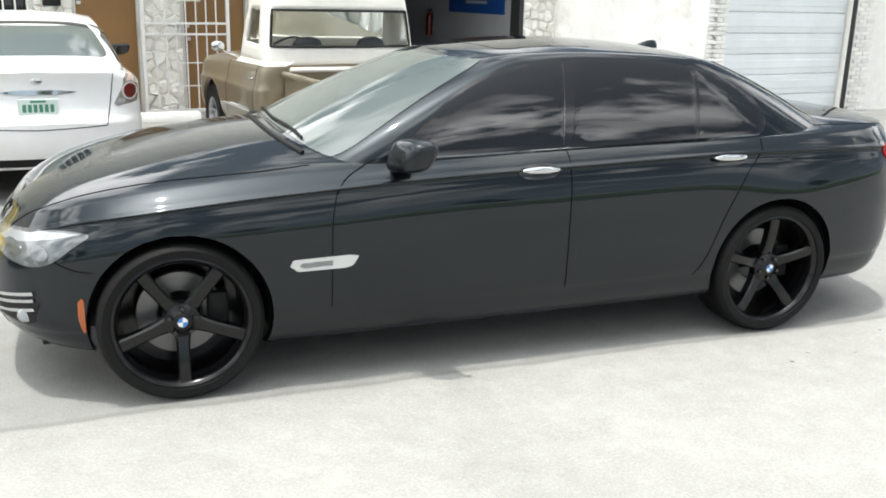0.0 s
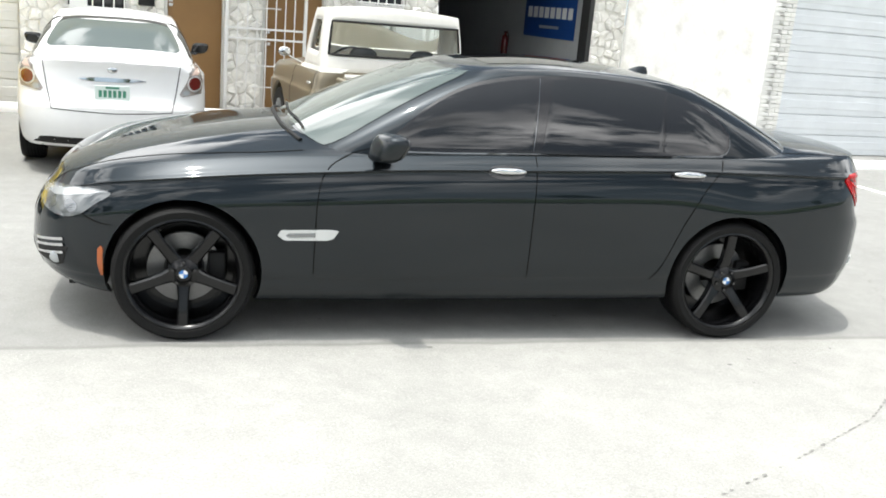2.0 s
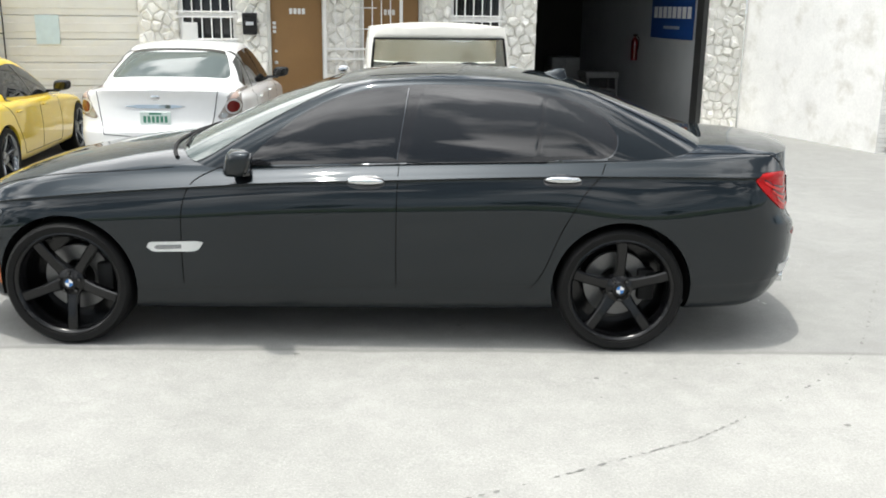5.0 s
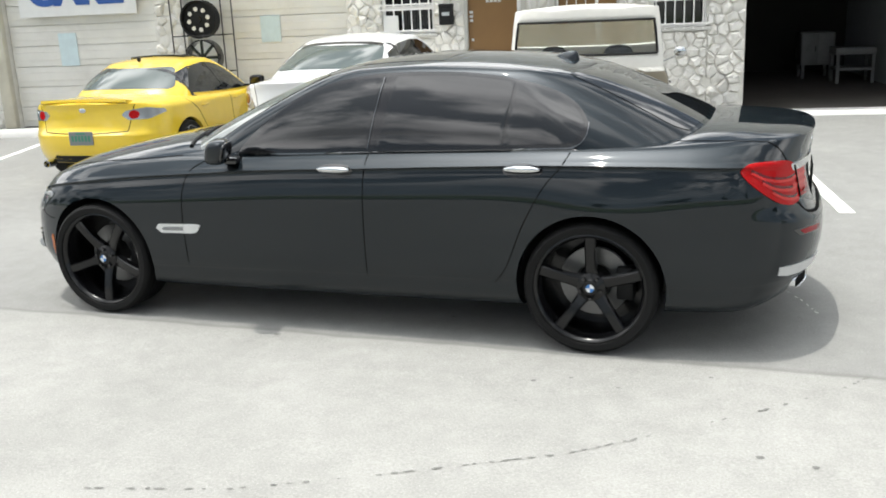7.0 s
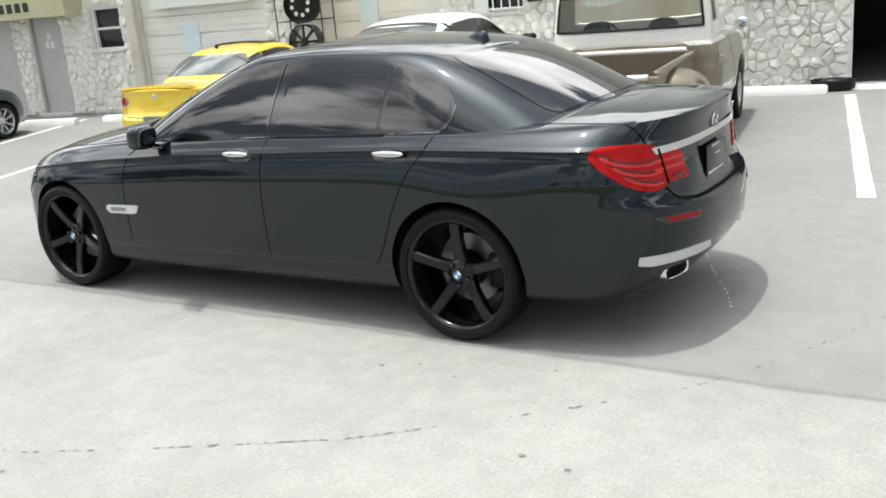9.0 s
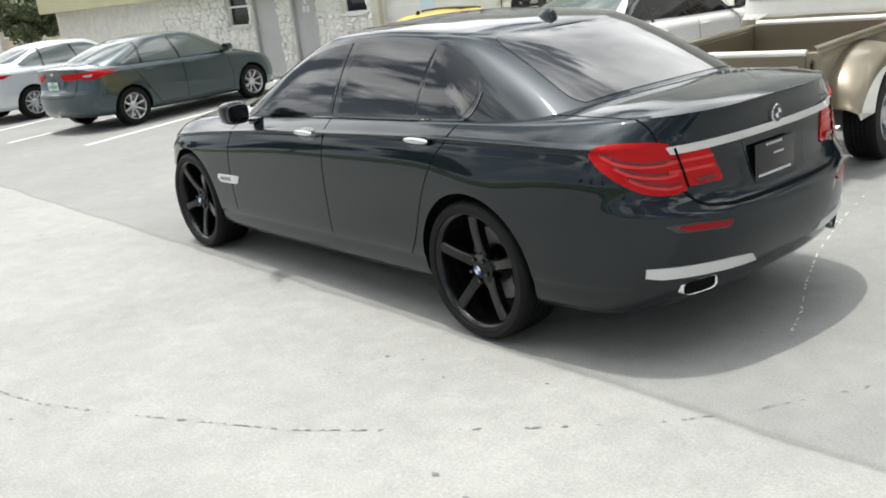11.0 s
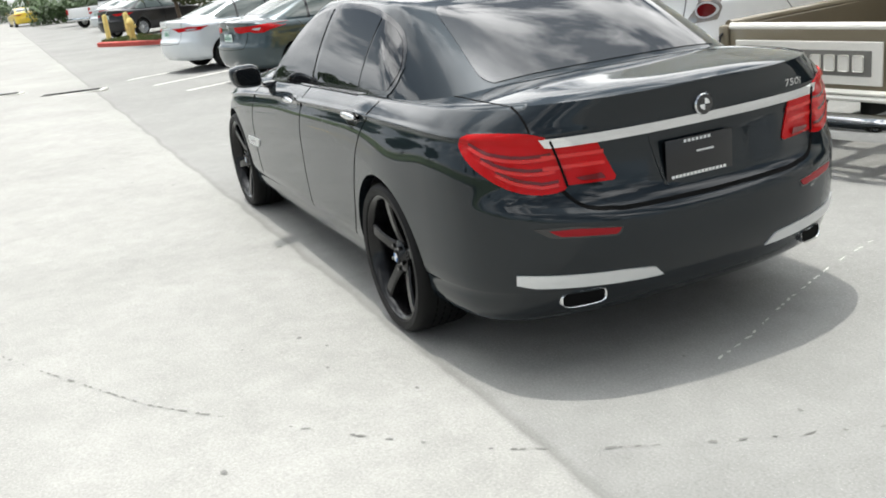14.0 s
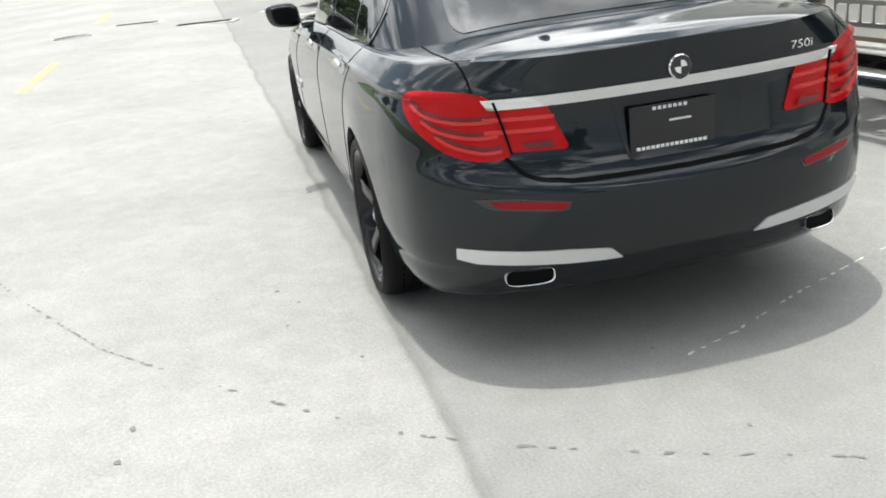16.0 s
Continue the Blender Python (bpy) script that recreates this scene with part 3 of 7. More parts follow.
    if badge:
        V, F = lathe([(0.0, hy - 0.036), (0.030, hy - 0.035), (0.036, hy - 0.030)], 28)
        mesh_part("hub_cap", V, F, [M["matt_black"]], rim, "round hub cap with a small blue and white roundel")
        for q in range(4):
            bm = bmesh.new()
            vs = [bm.verts.new((0, hy - 0.0385, 0))]
            for i in range(7):
                b = math.pi / 2 * q + math.pi / 2 * i / 6
                vs.append(bm.verts.new((0.022 * math.cos(b), hy - 0.0385, 0.022 * math.sin(b))))
            bm.faces.new(vs)
            part("roundel_quarter", bm, M["blue_enamel"] if q % 2 else M["print_white"], rim, smooth=False)
        for k in range(5):
            a = twist + math.pi / 5 + 2 * math.pi * k / 5
            V, F = lathe([(0.0, hy - 0.034), (0.008, hy - 0.034), (0.010, hy - 0.02)], 10)
            V = [(x + 0.058 * math.cos(a), y, z + 0.058 * math.sin(a)) for x, y, z in V]
            mesh_part("wheel_bolt", V, F, M["gloss_black"], rim)
    if disc:
        V, F = lathe([(0.09, 0.045), (0.10, 0.035), (rim_r * 0.66, 0.035), (rim_r * 0.67, 0.042), (rim_r * 0.66, 0.065), (0.09, 0.065)], 48, True)
        mesh_part("brake_disc", V, F, M["disc"], rim, "worn steel brake disc")
        bm = box_bm((rim_r * 0.42, 0.0, -0.09), (rim_r * 0.75, 0.085, 0.09), 0.015)
        part("brake_caliper", bm, M["matt_black"], rim)
    return rim


def both(fn):
    for sg in (-1, 1):
        fn(sg)


def lay(name, shell, outline, axis, sg, material, parent, label="", **kw):
    V, F = patch(shell, outline, axis, sg, **kw)
    return mesh_part(name, V, F, material, parent, label, weld=True, sharp=50)


def line(name, shell, pts, width, axis, sg, material, parent, label="", off=0.0016):
    V, F = strip(shell, pts, width, axis, sg, off)
    return mesh_part(name, V, F, material, parent, label, smooth=False)


def base_parts(shell, root, paint, wheels):
    """Body, roof, underside and wheel housings of a car."""
    body = mesh_part("body", shell.V, shell.F, paint, root, sharp=40)
    mesh_part("roof", shell.V2, shell.F2, paint, root, sharp=40)
    s = shell.s
    x0, x1 = s["xf"][0][1] + 0.12, s["xr"][0][1] - 0.12
    bm = box_bm((x0, -0.60, shell.zb(0) + 0.03), (x1, 0.60, shell.zb(0) + 0.20), 0.05)
    part("underbody", bm, M["matt_black"], root)
    h0, h1, ar = min(s["hubs"]), max(s["hubs"]), s["arch"][0] + 0.03
    for a, b, w in ((h0 + ar, h1 - ar, 0.10), (h1 + ar, x1, 0.22), (x0, h0 - ar, 0.22)):
        if b - a > 0.1:
            y, z = shell.W((a + b) / 2) - w, shell.zb((a + b) / 2)
            part("floor_pan", box_bm((a, -y, z + 0.012), (b, y, z + 0.045), 0.008), M["matt_black"], root)
    for hub in s["hubs"]:
        for sg in (-1, 1):
            r, hz = s["arch"][0] * 0.985, s["arch"][1]
            V, F = [], []
            n = 24
            for i in range(n + 1):
                a = radians(-12) + radians(204) * i / n
                for y in (shell.W(hub) - 0.045, 0.58):
                    V.append((hub + r * math.cos(a), sg * y, hz + r * math.sin(a)))
            F = [(2 * i, 2 * i + 1, 2 * i + 3, 2 * i + 2) for i in range(n)]
            c = len(V)
            V.append((hub, sg * 0.58, hz))
            F += [(2 * i + 1, 2 * i + 3, c) for i in range(n)]
            mesh_part("wheel_housing", V, F, M["matt_black"], root)
    return body


# ---- the graphite saloon ----
def wing_flare(x, z):
    """The wings swell out above the wheel openings."""
    down = min(1.0, max(0.0, (0.95 - z) / 0.22))
    down = down * down * (3 - 2 * down) * min(1.0, max(0.0, (z - 0.25) / 0.3))
    front = math.exp(-((x + 1.30) / (0.45 if x < -1.30 else 0.62)) ** 2)
    rear = math.exp(-((x - 1.66) / (0.36 if x < 1.66 else 0.34)) ** 2)
    return down * (0.008 * front + 0.015 * rear)


def tail_lift(x, y, z):
    """The bumper's upper ledge climbs towards the corners."""
    k = min(1.0, max(0.0, (x - 1.85) / 0.5))
    return 0.055 * k * k * (3 - 2 * k) * (y / 0.82) ** 2 * math.exp(-((z - 0.68) / 0.10) ** 2)


SALOON = dict(
    zb=[(-2.4, 0.25), (-2.0, 0.215), (-1.2, 0.205), (1.15, 0.225), (1.9, 0.235), (2.2, 0.242), (2.67, 0.262)],
    zs=[(-2.25, 0.740), (-2.1, 0.800), (-1.9, 0.862), (-1.5, 0.932), (-1.0, 0.972), (-0.5, 0.994), (0.3, 1.03), (1.4, 1.058), (2.0, 1.072), (2.3, 1.085), (2.6, 1.095)],
    zk=[(-2.3, 0.690), (-2.1, 0.745), (-1.9, 0.800), (-1.36, 0.866), (-0.83, 0.905), (-0.3, 0.937), (0.3, 0.957), (0.9, 0.979), (1.36, 0.991), (1.8, 0.992), (2.2, 0.986), (2.6, 0.978)], tk=0.911,
    zc=[(-2.25, 0.745), (-2.15, 0.83), (-1.92, 0.925), (-1.66, 0.985), (-1.34, 1.04), (-1.03, 1.075), (-0.8, 1.085), (0.0, 1.05), (1.5, 1.07), (1.9, 1.115), (2.05, 1.134), (2.2, 1.136), (2.35, 1.128), (2.5, 1.118), (2.6, 1.10)],
    W=[(-2.4, 0.86), (-1.9, 0.93), (-1.5, 0.947), (-0.5, 0.95), (1.5, 0.95), (2.0, 0.933), (2.3, 0.893), (2.5, 0.848), (2.7, 0.795)],
    inset=[(0, 0.085), (0.03, 0.05), (0.10, 0.026), (0.17, 0.019), (0.19, 0.012), (0.35, 0.003), (0.50, 0.0), (0.62, 0.0), (0.70, 0.0018), (0.75, 0.0054), (0.80, 0.0120), (0.85, 0.0215), (0.895, 0.0340), (0.901, 0.0335), (0.908, 0.0270), (0.914, 0.0265), (0.925, 0.0385), (0.95, 0.060), (0.975, 0.084), (1.0, 0.111)],
    xf=[(0, -2.23), (0.1, -2.30), (0.35, -2.345), (0.6, -2.335), (0.8, -2.30), (1, -2.22)],
    xr=[(0, 2.48), (0.08, 2.575), (0.25, 2.652), (0.38, 2.667), (0.48, 2.664), (0.51, 2.656), (0.545, 2.626), (0.59, 2.603), (0.66, 2.588), (0.85, 2.572), (0.93, 2.578), (1, 2.60)],
    levels=[0, 0.015, 0.03, 0.06, 0.10, 0.14, 0.17, 0.18, 0.19, 0.25, 0.32, 0.38, 0.42, 0.46, 0.48, 0.495, 0.51, 0.525, 0.545, 0.565, 0.59, 0.62, 0.65, 0.68, 0.71, 0.74, 0.77, 0.80, 0.83, 0.86, 0.88, 0.895, 0.901, 0.905, 0.908, 0.914, 0.919, 0.925, 0.937, 0.95, 0.975, 0.99, 1.0],
    corner=(0.90, 3.3, 0.46, 2.8), crown=(3.4, 3.2, 0.5), hubs=(-1.535, 1.535), arch=(0.388, 0.358, 0.5), cf=24, cr=24, flare=wing_flare, lift=tail_lift,
    house=dict(base=(-1.035, 2.08, 0.50, 3.6, 0.42, 3.3), roof=(-0.10, 1.38, 0.28, 2.3, 0.34, 3.1),
               bw=[(-1.1, 0.81), (-0.4, 0.836), (1.4, 0.832), (1.75, 0.80), (2.08, 0.725)], tw=[(-0.1, 0.60), (0.4, 0.618), (1.0, 0.605), (1.38, 0.575)],
               bz=[(-1.06, 1.06), (-1.035, 1.055), (-1.01, 1.038), (-0.958, 1.006), (-0.87, 0.978), (-0.6, 0.985), (0.3, 1.02), (1.4, 1.025), (1.75, 1.035), (1.95, 1.075), (2.08, 1.125)],
               tz=[(-0.1, 1.447), (0.15, 1.458), (0.5, 1.468), (0.9, 1.458), (1.15, 1.443), (1.38, 1.420)], crown=0.052, cf=24, cm=40, cr=24, rows=16, ey=[(1.50, 1.25), (1.66, 1.12), (1.88, 0.85), (2.08, 0.82)]))


def arc_text(body, size, material, parent, m, name="lettering", label="", extrude=0.002, bold=0.0):
    cu = bpy.data.curves.new(name, "FONT")
    cu.offset = bold
    cu.body, cu.size, cu.extrude, cu.align_x, cu.align_y = body, size, extrude, "CENTER", "CENTER"
    tmp = bpy.data.objects.new(name, cu)
    scene.collection.objects.link(tmp)
    bpy.context.view_layer.update()
    me = bpy.data.meshes.new_from_object(tmp.evaluated_get(bpy.context.evaluated_depsgraph_get()))
    bpy.data.objects.remove(tmp)
    me.materials.clear()
    me.materials.append(material)
    ob = new(name, me)
    if parent:
        ob.parent = parent
    ob.matrix_local = m
    return tagged(ob, label)


def mirror_part(root, x, y, z, sg, paint, r=(0.075, 0.115, 0.085), rake=0.0):
    V, F = superblob((x, sg * y, z), r, 3.4, shear=(0.02, sg * 0.014, 0))
    # the outer end sweeps back, and the shell thins towards its outer lower edge
    V = [(a + rake * (b * sg - y), b, c + (0.10 * (b * sg - y) if c < z else 0.0)) for a, b, c in V]
    house = mesh_part("door_mirror", V, F, paint, root)
    V, F = superblob((x + r[0] * 0.74, sg * y, z), (r[0] * 0.34, r[1] * 0.88, r[2] * 0.80), 3.2, shear=(0.02, sg * 0.014, 0))
    V = [(a + rake * (b * sg - y), b, c) for a, b, c in V]
    mesh_part("mirror_glass", V, F, M["tint"], house)
    bm = box_bm((x - 0.05, min(sg * (y - r[1]), sg * (y - r[1] - 0.09)), z - r[2] * 1.25), (x + 0.05, max(sg * (y - r[1] * 0.3), sg * (y - r[1] - 0.09)), z - r[2] * 0.7), 0.015)
    part("mirror_foot", bm, M["gloss_black"], house)


def build_saloon():
    root = thing("saloon_car", pose(0, 0, 0), "dark graphite metallic saloon car on gloss black five-spoke wheels", "car")
    sh = Shell(SALOON, cm=110, deck=14)
    base_parts(sh, root, M["paint"], 4)
    for hx in (-1.535, 1.535):
        for sg in (-1, 1):
            wheel(root, (hx, sg * 0.812, 0.353), sg, 0.353, 0.280, 0.255, 5, M["rim_black"], 0.078, twist=radians(90 if hx > 0 else -90), label="satin black five-spoke wheel on a wide low-profile tyre")
    # screens
    V, F = sh.glass("front", 1, 15, 17)
    mesh_part("windscreen", V, F, M["glass"], root, "curved windscreen reflecting the sky")
    V, F = sh.glass("rear", 1, 15, (12.3, 14.2))
    mesh_part("rear_window", V, F, M["tint_bright"], root, "dark tinted rear window reflecting clouds")
    # side windows: one dark opening, panes, pillar and bright trim
    dlo = smooth_line([(-0.54, 1.015), (-0.52, 1.045), (-0.44, 1.13), (-0.30, 1.245), (-0.15, 1.335), (0.0, 1.39), (0.2, 1.43), (0.45, 1.447), (0.8, 1.442), (1.08, 1.408), (1.285, 1.355), (1.42, 1.285), (1.492, 1.20), (1.498, 1.14), (1.45, 1.072)])
    dlo = dlo + [(1.1, 1.060), (0.3, 1.038), (-0.2, 1.022)]

    def side(sg):
        lay("window_surround", sh, dlo, "side", sg, M["gloss_black"], root, "gloss black window surround", off=0.002, thick=0.01, nx=60, nz=10)

        def cut(x0b, x0t, x1b, x1t, name, label):
            pts, d = [], np.array(dlo)
            inner = [(x * 1.0, z) for x, z in dlo]
            # shrink towards the middle of the opening
            inner = [(0.48 + (x - 0.48) * 0.975, 1.235 + (z - 1.235) * 0.90) for x, z in inner]
            out = []
            n = len(inner)
            for keep_left in (True, False):
                src = inner if keep_left else out
                res = []
                for k in range(len(src)):
                    p, q = src[k], src[(k + 1) % len(src)]

                    def val(r):
                        xb, xt = (x0b, x0t) if keep_left else (x1b, x1t)
                        xl = xb + (xt - xb) * (r[1] - 1.04) / 0.4
                        return (r[0] - xl) if keep_left else (xl - r[0])
                    vp, vq = val(p), val(q)
                    if vp >= 0:
                        res.append(p)
                    if vp * vq < 0:
                        t = vp / (vp - vq)
                        res.append((p[0] + (q[0] - p[0]) * t, p[1] + (q[1] - p[1]) * t))
                out = res
            lay(name, sh, out, "side", sg, M["tint"], root, label, off=0.0045, thick=0.004, nx=40, nz=8)
        cut(-9, -9, 0.285, 0.355, "front_side_window", "tinted front door window")
        cut(0.335, 0.42, 1.045, 1.10, "rear_side_window", "tinted rear door window")
        cut(1.062, 1.117, 9, 9, "quarter_window", "small tinted quarter window")
        line("window_trim", sh, [(-0.56, 1.012), (-0.2, 1.017), (0.3, 1.033), (1.1, 1.055), (1.44, 1.066)], 0.008, "side", sg, M["dark_chrome"], root, "thin dark chrome window trim", 0.006)
        line("window_trim", sh, smooth_line([(1.40, 1.064), (1.462, 1.084), (1.495, 1.13), (1.501, 1.19)], 5), 0.005, "side", sg, M["dark_chrome"], root, "thin dark chrome window trim", 0.005)
        line("pillar_edge", sh, [(0.288, 1.05), (0.345, 1.425)], 0.004, "side", sg, M["dark_chrome"], root, "", 0.006)
        # door gaps
        for g in ([(-0.885, 0.37), (-0.885, 0.6), (-0.875, 0.8), (-0.83, 0.92), (-0.72, 0.985), (-0.58, 1.03)],
                  [(0.287, 0.355), (0.288, 0.7), (0.295, 0.95), (0.30, 1.03)],
                  [(1.03, 0.36), (1.10, 0.46), (1.19, 0.68), (1.30, 0.88), (1.385, 0.98), (1.43, 1.06)],
                  [(-1.885, 0.598), (-1.94, 0.602), (-2.0, 0.622), (-2.03, 0.64)]):
            line("panel_gap", sh, smooth_line(g, 5), 0.0048, "side", sg, M["seam"], root)
        # handles in dark bowls
        for hx, hz in ((0.12, 0.947), (1.185, 0.968)):
            lay("handle_bowl", sh, ellipse(hx + 0.004, hz - 0.006, 0.106, 0.037, 28, 2.2), "side", sg, M["gloss_black"], root, off=0.0015, thick=0.004, nx=18, nz=6)
            V, F = superblob((hx + 0.005, sg * (sh.cast(hx, hz, "side", sg)[0].y * sg + 0.026), hz + 0.006), (0.098, 0.014, 0.017), 2.2)
            mesh_part("door_handle", V, F, M["chrome"], root, "chrome door handle")
        # wing vent
        vent = lay("wing_vent", sh, [(-1.075, 0.577), (-1.06, 0.605), (-0.80, 0.612), (-0.765, 0.606), (-0.79, 0.565), (-0.82, 0.555), (-1.04, 0.552)], "side", sg, M["satin"], root, "satin silver wing vent with a dark slot", off=0.006, thick=0.008, nx=24, nz=4)
        lay("vent_slot", sh, [(-1.035, 0.577), (-1.02, 0.590), (-0.885, 0.594), (-0.885, 0.571), (-1.02, 0.567)], "side", sg, M["lamp_bowl"], vent, off=0.0075, thick=0.003, nx=10, nz=3)
        lay("side_marker", sh, [(-1.936, 0.33), (-1.950, 0.40), (-1.948, 0.47), (-1.928, 0.492), (-1.922, 0.47), (-1.926, 0.40), (-1.914, 0.335)], "side", sg, M["amber"], root, "amber side marker", off=0.004, nx=6, nz=10)
        # head lamp
        lamp = lay("headlamp", sh, smooth_loop([(-1.885, 0.752), (-1.96, 0.690), (-2.04, 0.628), (-2.13, 0.602), (-2.24, 0.622), (-2.29, 0.668), (-2.21, 0.722), (-2.05, 0.755)], 4), "side", sg, M["lamp_glass"], root, "clear headlamp with bright reflectors", off=0.004, nx=24, nz=8)
        # pale strip paints the white reflection on the lens top
        lay("lamp_brow", sh, [(-1.91, 0.752), (-2.03, 0.722), (-2.14, 0.694), (-2.25, 0.672), (-2.27, 0.684), (-2.20, 0.718), (-2.05, 0.748)], "side", sg, M["lamp_clear"], lamp, "paler upper lens band painted as a white reflection", off=0.006, thick=0.003, nx=20, nz=4)
        for ex in (-2.08, -2.19):
            lay("lamp_reflector", sh, ellipse(ex, 0.662, 0.034, 0.030), "side", sg, M["lamp_bowl"], lamp, off=0.0065, thick=0.003, nx=12, nz=6)
        for z in (0.47, 0.44, 0.40):
            line("bumper_blade", sh, [(-2.12, z + 0.02), (-2.2, z), (-2.27, z - 0.02)], 0.014, "side", sg, M["chrome"], root, "thin chrome intake blade", 0.008)
        lay("bumper_intake", sh, [(-2.10, 0.45), (-2.27, 0.44), (-2.27, 0.35), (-2.13, 0.34)], "side", sg, M["matt_black"], root, off=0.003, nx=8, nz=5)
        V, F = superblob((-2.16, sg * (abs(sh.cast(-2.16, 0.385, "side", sg)[0].y) + 0.0), 0.385), (0.035, 0.012, 0.032), 2.2)
        mesh_part("fog_lamp", V, F, M["lamp_clear"], root, "round fog lamp")
        # rear lamp, outer part on the wing
        # round the corner: arc length and height
        def arc(pts):
            return [(sg * radians(p) * 0.9, z) for p, z in pts]
        rl = arc(smooth_loop([(70.5, 0.975), (70, 0.945), (67, 0.895), (62.5, 0.842), (58, 0.80), (53.5, 0.778), (50, 0.772), (46.4, 0.778), (45.2, 0.80), (47.4, 0.90), (48.8, 0.966), (53, 0.992), (60, 1.002), (67.5, 1.0)], 4))
        lens = lay("rear_lamp", sh, rl, "wrap", sg, M["lamp_red"], root, "large deep red rear lamp with light bars", off=0.006, thick=0.012, nx=30, nz=12)
        for k in range(3):
            z = 0.952 - 0.05 * k
            pts = [(67.5 - 3.4 * k, z + 0.005), (63 - 3.2 * k, z - 0.030), (57 - 2.6 * k, z - 0.050), (52 - 1.0 * k, z - 0.054), (48.6 - 0.8 * k, z - 0.050)]
            line("light_bar", sh, arc(smooth_line(pts, 5)), 0.012, "wrap", sg, M["lamp_light_red"], lens, "", 0.0095)
            line("lamp_shadow", sh, arc(smooth_line([(a, b + 0.014) for a, b in pts], 5)), 0.011, "wrap", sg, M["lamp_dark_red"], lens, "", 0.0080)
        line("lamp_gap", sh, arc([(48.6, 0.962), (46.8, 0.88), (45.0, 0.792)]), 0.008, "wrap", sg, M["seam"], lens, "", 0.0125)
        inner = lay("lid_lamp", sh, [(sg * 0.662, 0.940), (sg * 0.590, 0.797), (sg * 0.400, 0.790), (sg * 0.392, 0.802), (sg * 0.448, 0.935), (sg * 0.462, 0.945)], "rear", sg, M["lamp_red"], root, "red lamp on the boot lid", off=0.006, thick=0.01, nx=20, nz=8)
        lay("reversing_lens", sh, [(sg * 0.545, 0.822), (sg * 0.525, 0.806), (sg * 0.435, 0.803), (sg * 0.45, 0.826)], "rear", sg, M["lamp_dark_red"], inner, "", off=0.0175, thick=0.002, nx=8, nz=3)
        for z in (0.905, 0.865):
            line("light_bar", sh, [(sg * 0.65, z), (sg * 0.43, z - 0.004)], 0.014, "rear", sg, M["lamp_light_red"], inner, "", 0.0095)
        lay("reflector_recess", sh, [(sg * 0.72, 0.655), (sg * 0.67, 0.618), (sg * 0.43, 0.598), (sg * 0.415, 0.632), (sg * 0.60, 0.655)], "rear", sg, M["gloss_black"], root, off=0.002, nx=16, nz=4)
        lay("rear_reflector", sh, [(sg * 0.67, 0.645), (sg * 0.64, 0.622), (sg * 0.44, 0.606), (sg * 0.425, 0.628), (sg * 0.58, 0.645)], "rear", sg, M["reflector_red"], root, "slim red bumper reflector", off=0.005, nx=16, nz=4)
        lay("bumper_trim", sh, [(sg * 0.775, 0.476), (sg * 0.775, 0.436), (sg * 0.72, 0.421), (sg * 0.30, 0.402), (sg * 0.245, 0.402), (sg * 0.29, 0.446), (sg * 0.42, 0.460)], "rear", sg, M["satin"], root, "satin silver bumper trim", off=0.006, thick=0.01, nx=28, nz=4)
        # tail pipe: an upright chrome rim set in the bumper round a black bore
        oval = ellipse(0, 0, 0.080, 0.032, 40, 3.8)

        def at(cy, cz, k, kz, h):
            c = sh.cast(sg * (0.555 + cy), 0.400, "rear", sg)[0]
            return Vector((c.x + h - 0.012, sg * (0.555 + cy * k), 0.364 + cz * kz - 0.07 * cy))
        rim, n = bmesh.new(), len(oval)
        rows = [[rim.verts.new(at(cy, cz, k, kz, h)) for cy, cz in oval] for k, kz, h in ((1.0, 1.0, -0.05), (1.0, 1.0, 0.009), (0.98, 0.95, 0.013), (0.94, 0.86, 0.011), (0.93, 0.84, 0.003))]
        for A, B in zip(rows, rows[1:]):
            for q in range(n):
                rim.faces.new((A[q], A[(q + 1) % n], B[(q + 1) % n], B[q]))
        pipe = part("tail_pipe", rim, M["chrome"], root, "flush rectangular chrome tail pipe", sharp=60)
        bore = bmesh.new()
        bore.faces.new([bore.verts.new(at(cy, cz, 0.94, 0.86, 0.0045)) for cy, cz in oval])
        part("pipe_bore", bore, M["seam"], pipe, smooth=False)
        mirror_part(root, -0.55, 1.02, 1.056, sg, M["paint"], (0.066, 0.102, 0.074), 0.28)
    both(side)
    # boot lid gap, chrome bar, plate and roundel
    for sg in (-1, 1):
        line("panel_gap", sh, smooth_line([(sg * 0.60, 0.786), (sg * 0.55, 0.728), (sg * 0.50, 0.706), (sg * 0.44, 0.698), (sg * 0.36, 0.690), (0, 0.684)], 6), 0.013, "rear", sg, M["seam"], root)
        line("panel_gap", sh, smooth_line([(1.90, sg * 0.70), (2.1, sg * 0.715), (2.30, sg * 0.705), (2.46, sg * 0.675)], 5), 0.006, "top", 1, M["seam"], root)
        line("panel_gap", sh, smooth_line([(-2.2, sg * 0.50), (-2.0, sg * 0.66), (-1.6, sg * 0.76), (-1.2, sg * 0.80), (-0.95, sg * 0.79)], 5), 0.006, "top", 1, M["seam"], root)
    lay("chrome_bar", sh, [(-0.652, 0.975), (-0.632, 0.936), (0, 0.936), (0.632, 0.936), (0.652, 0.975), (0, 0.972)], "rear", 1, M["chrome"], root, "chrome bar across the boot lid", off=0.009, thick=0.012, nx=40, nz=3)
    lay("plate_recess", sh, [(-0.245, 0.935), (-0.20, 0.735), (-0.17, 0.72), (0.17, 0.72), (0.20, 0.735), (0.245, 0.935)], "rear", 1, M["paint"], root, off=0.0015, thick=0.004, nx=20, nz=6)
    px = sh.cast(0, 0.83, "rear")[0].x + 0.012
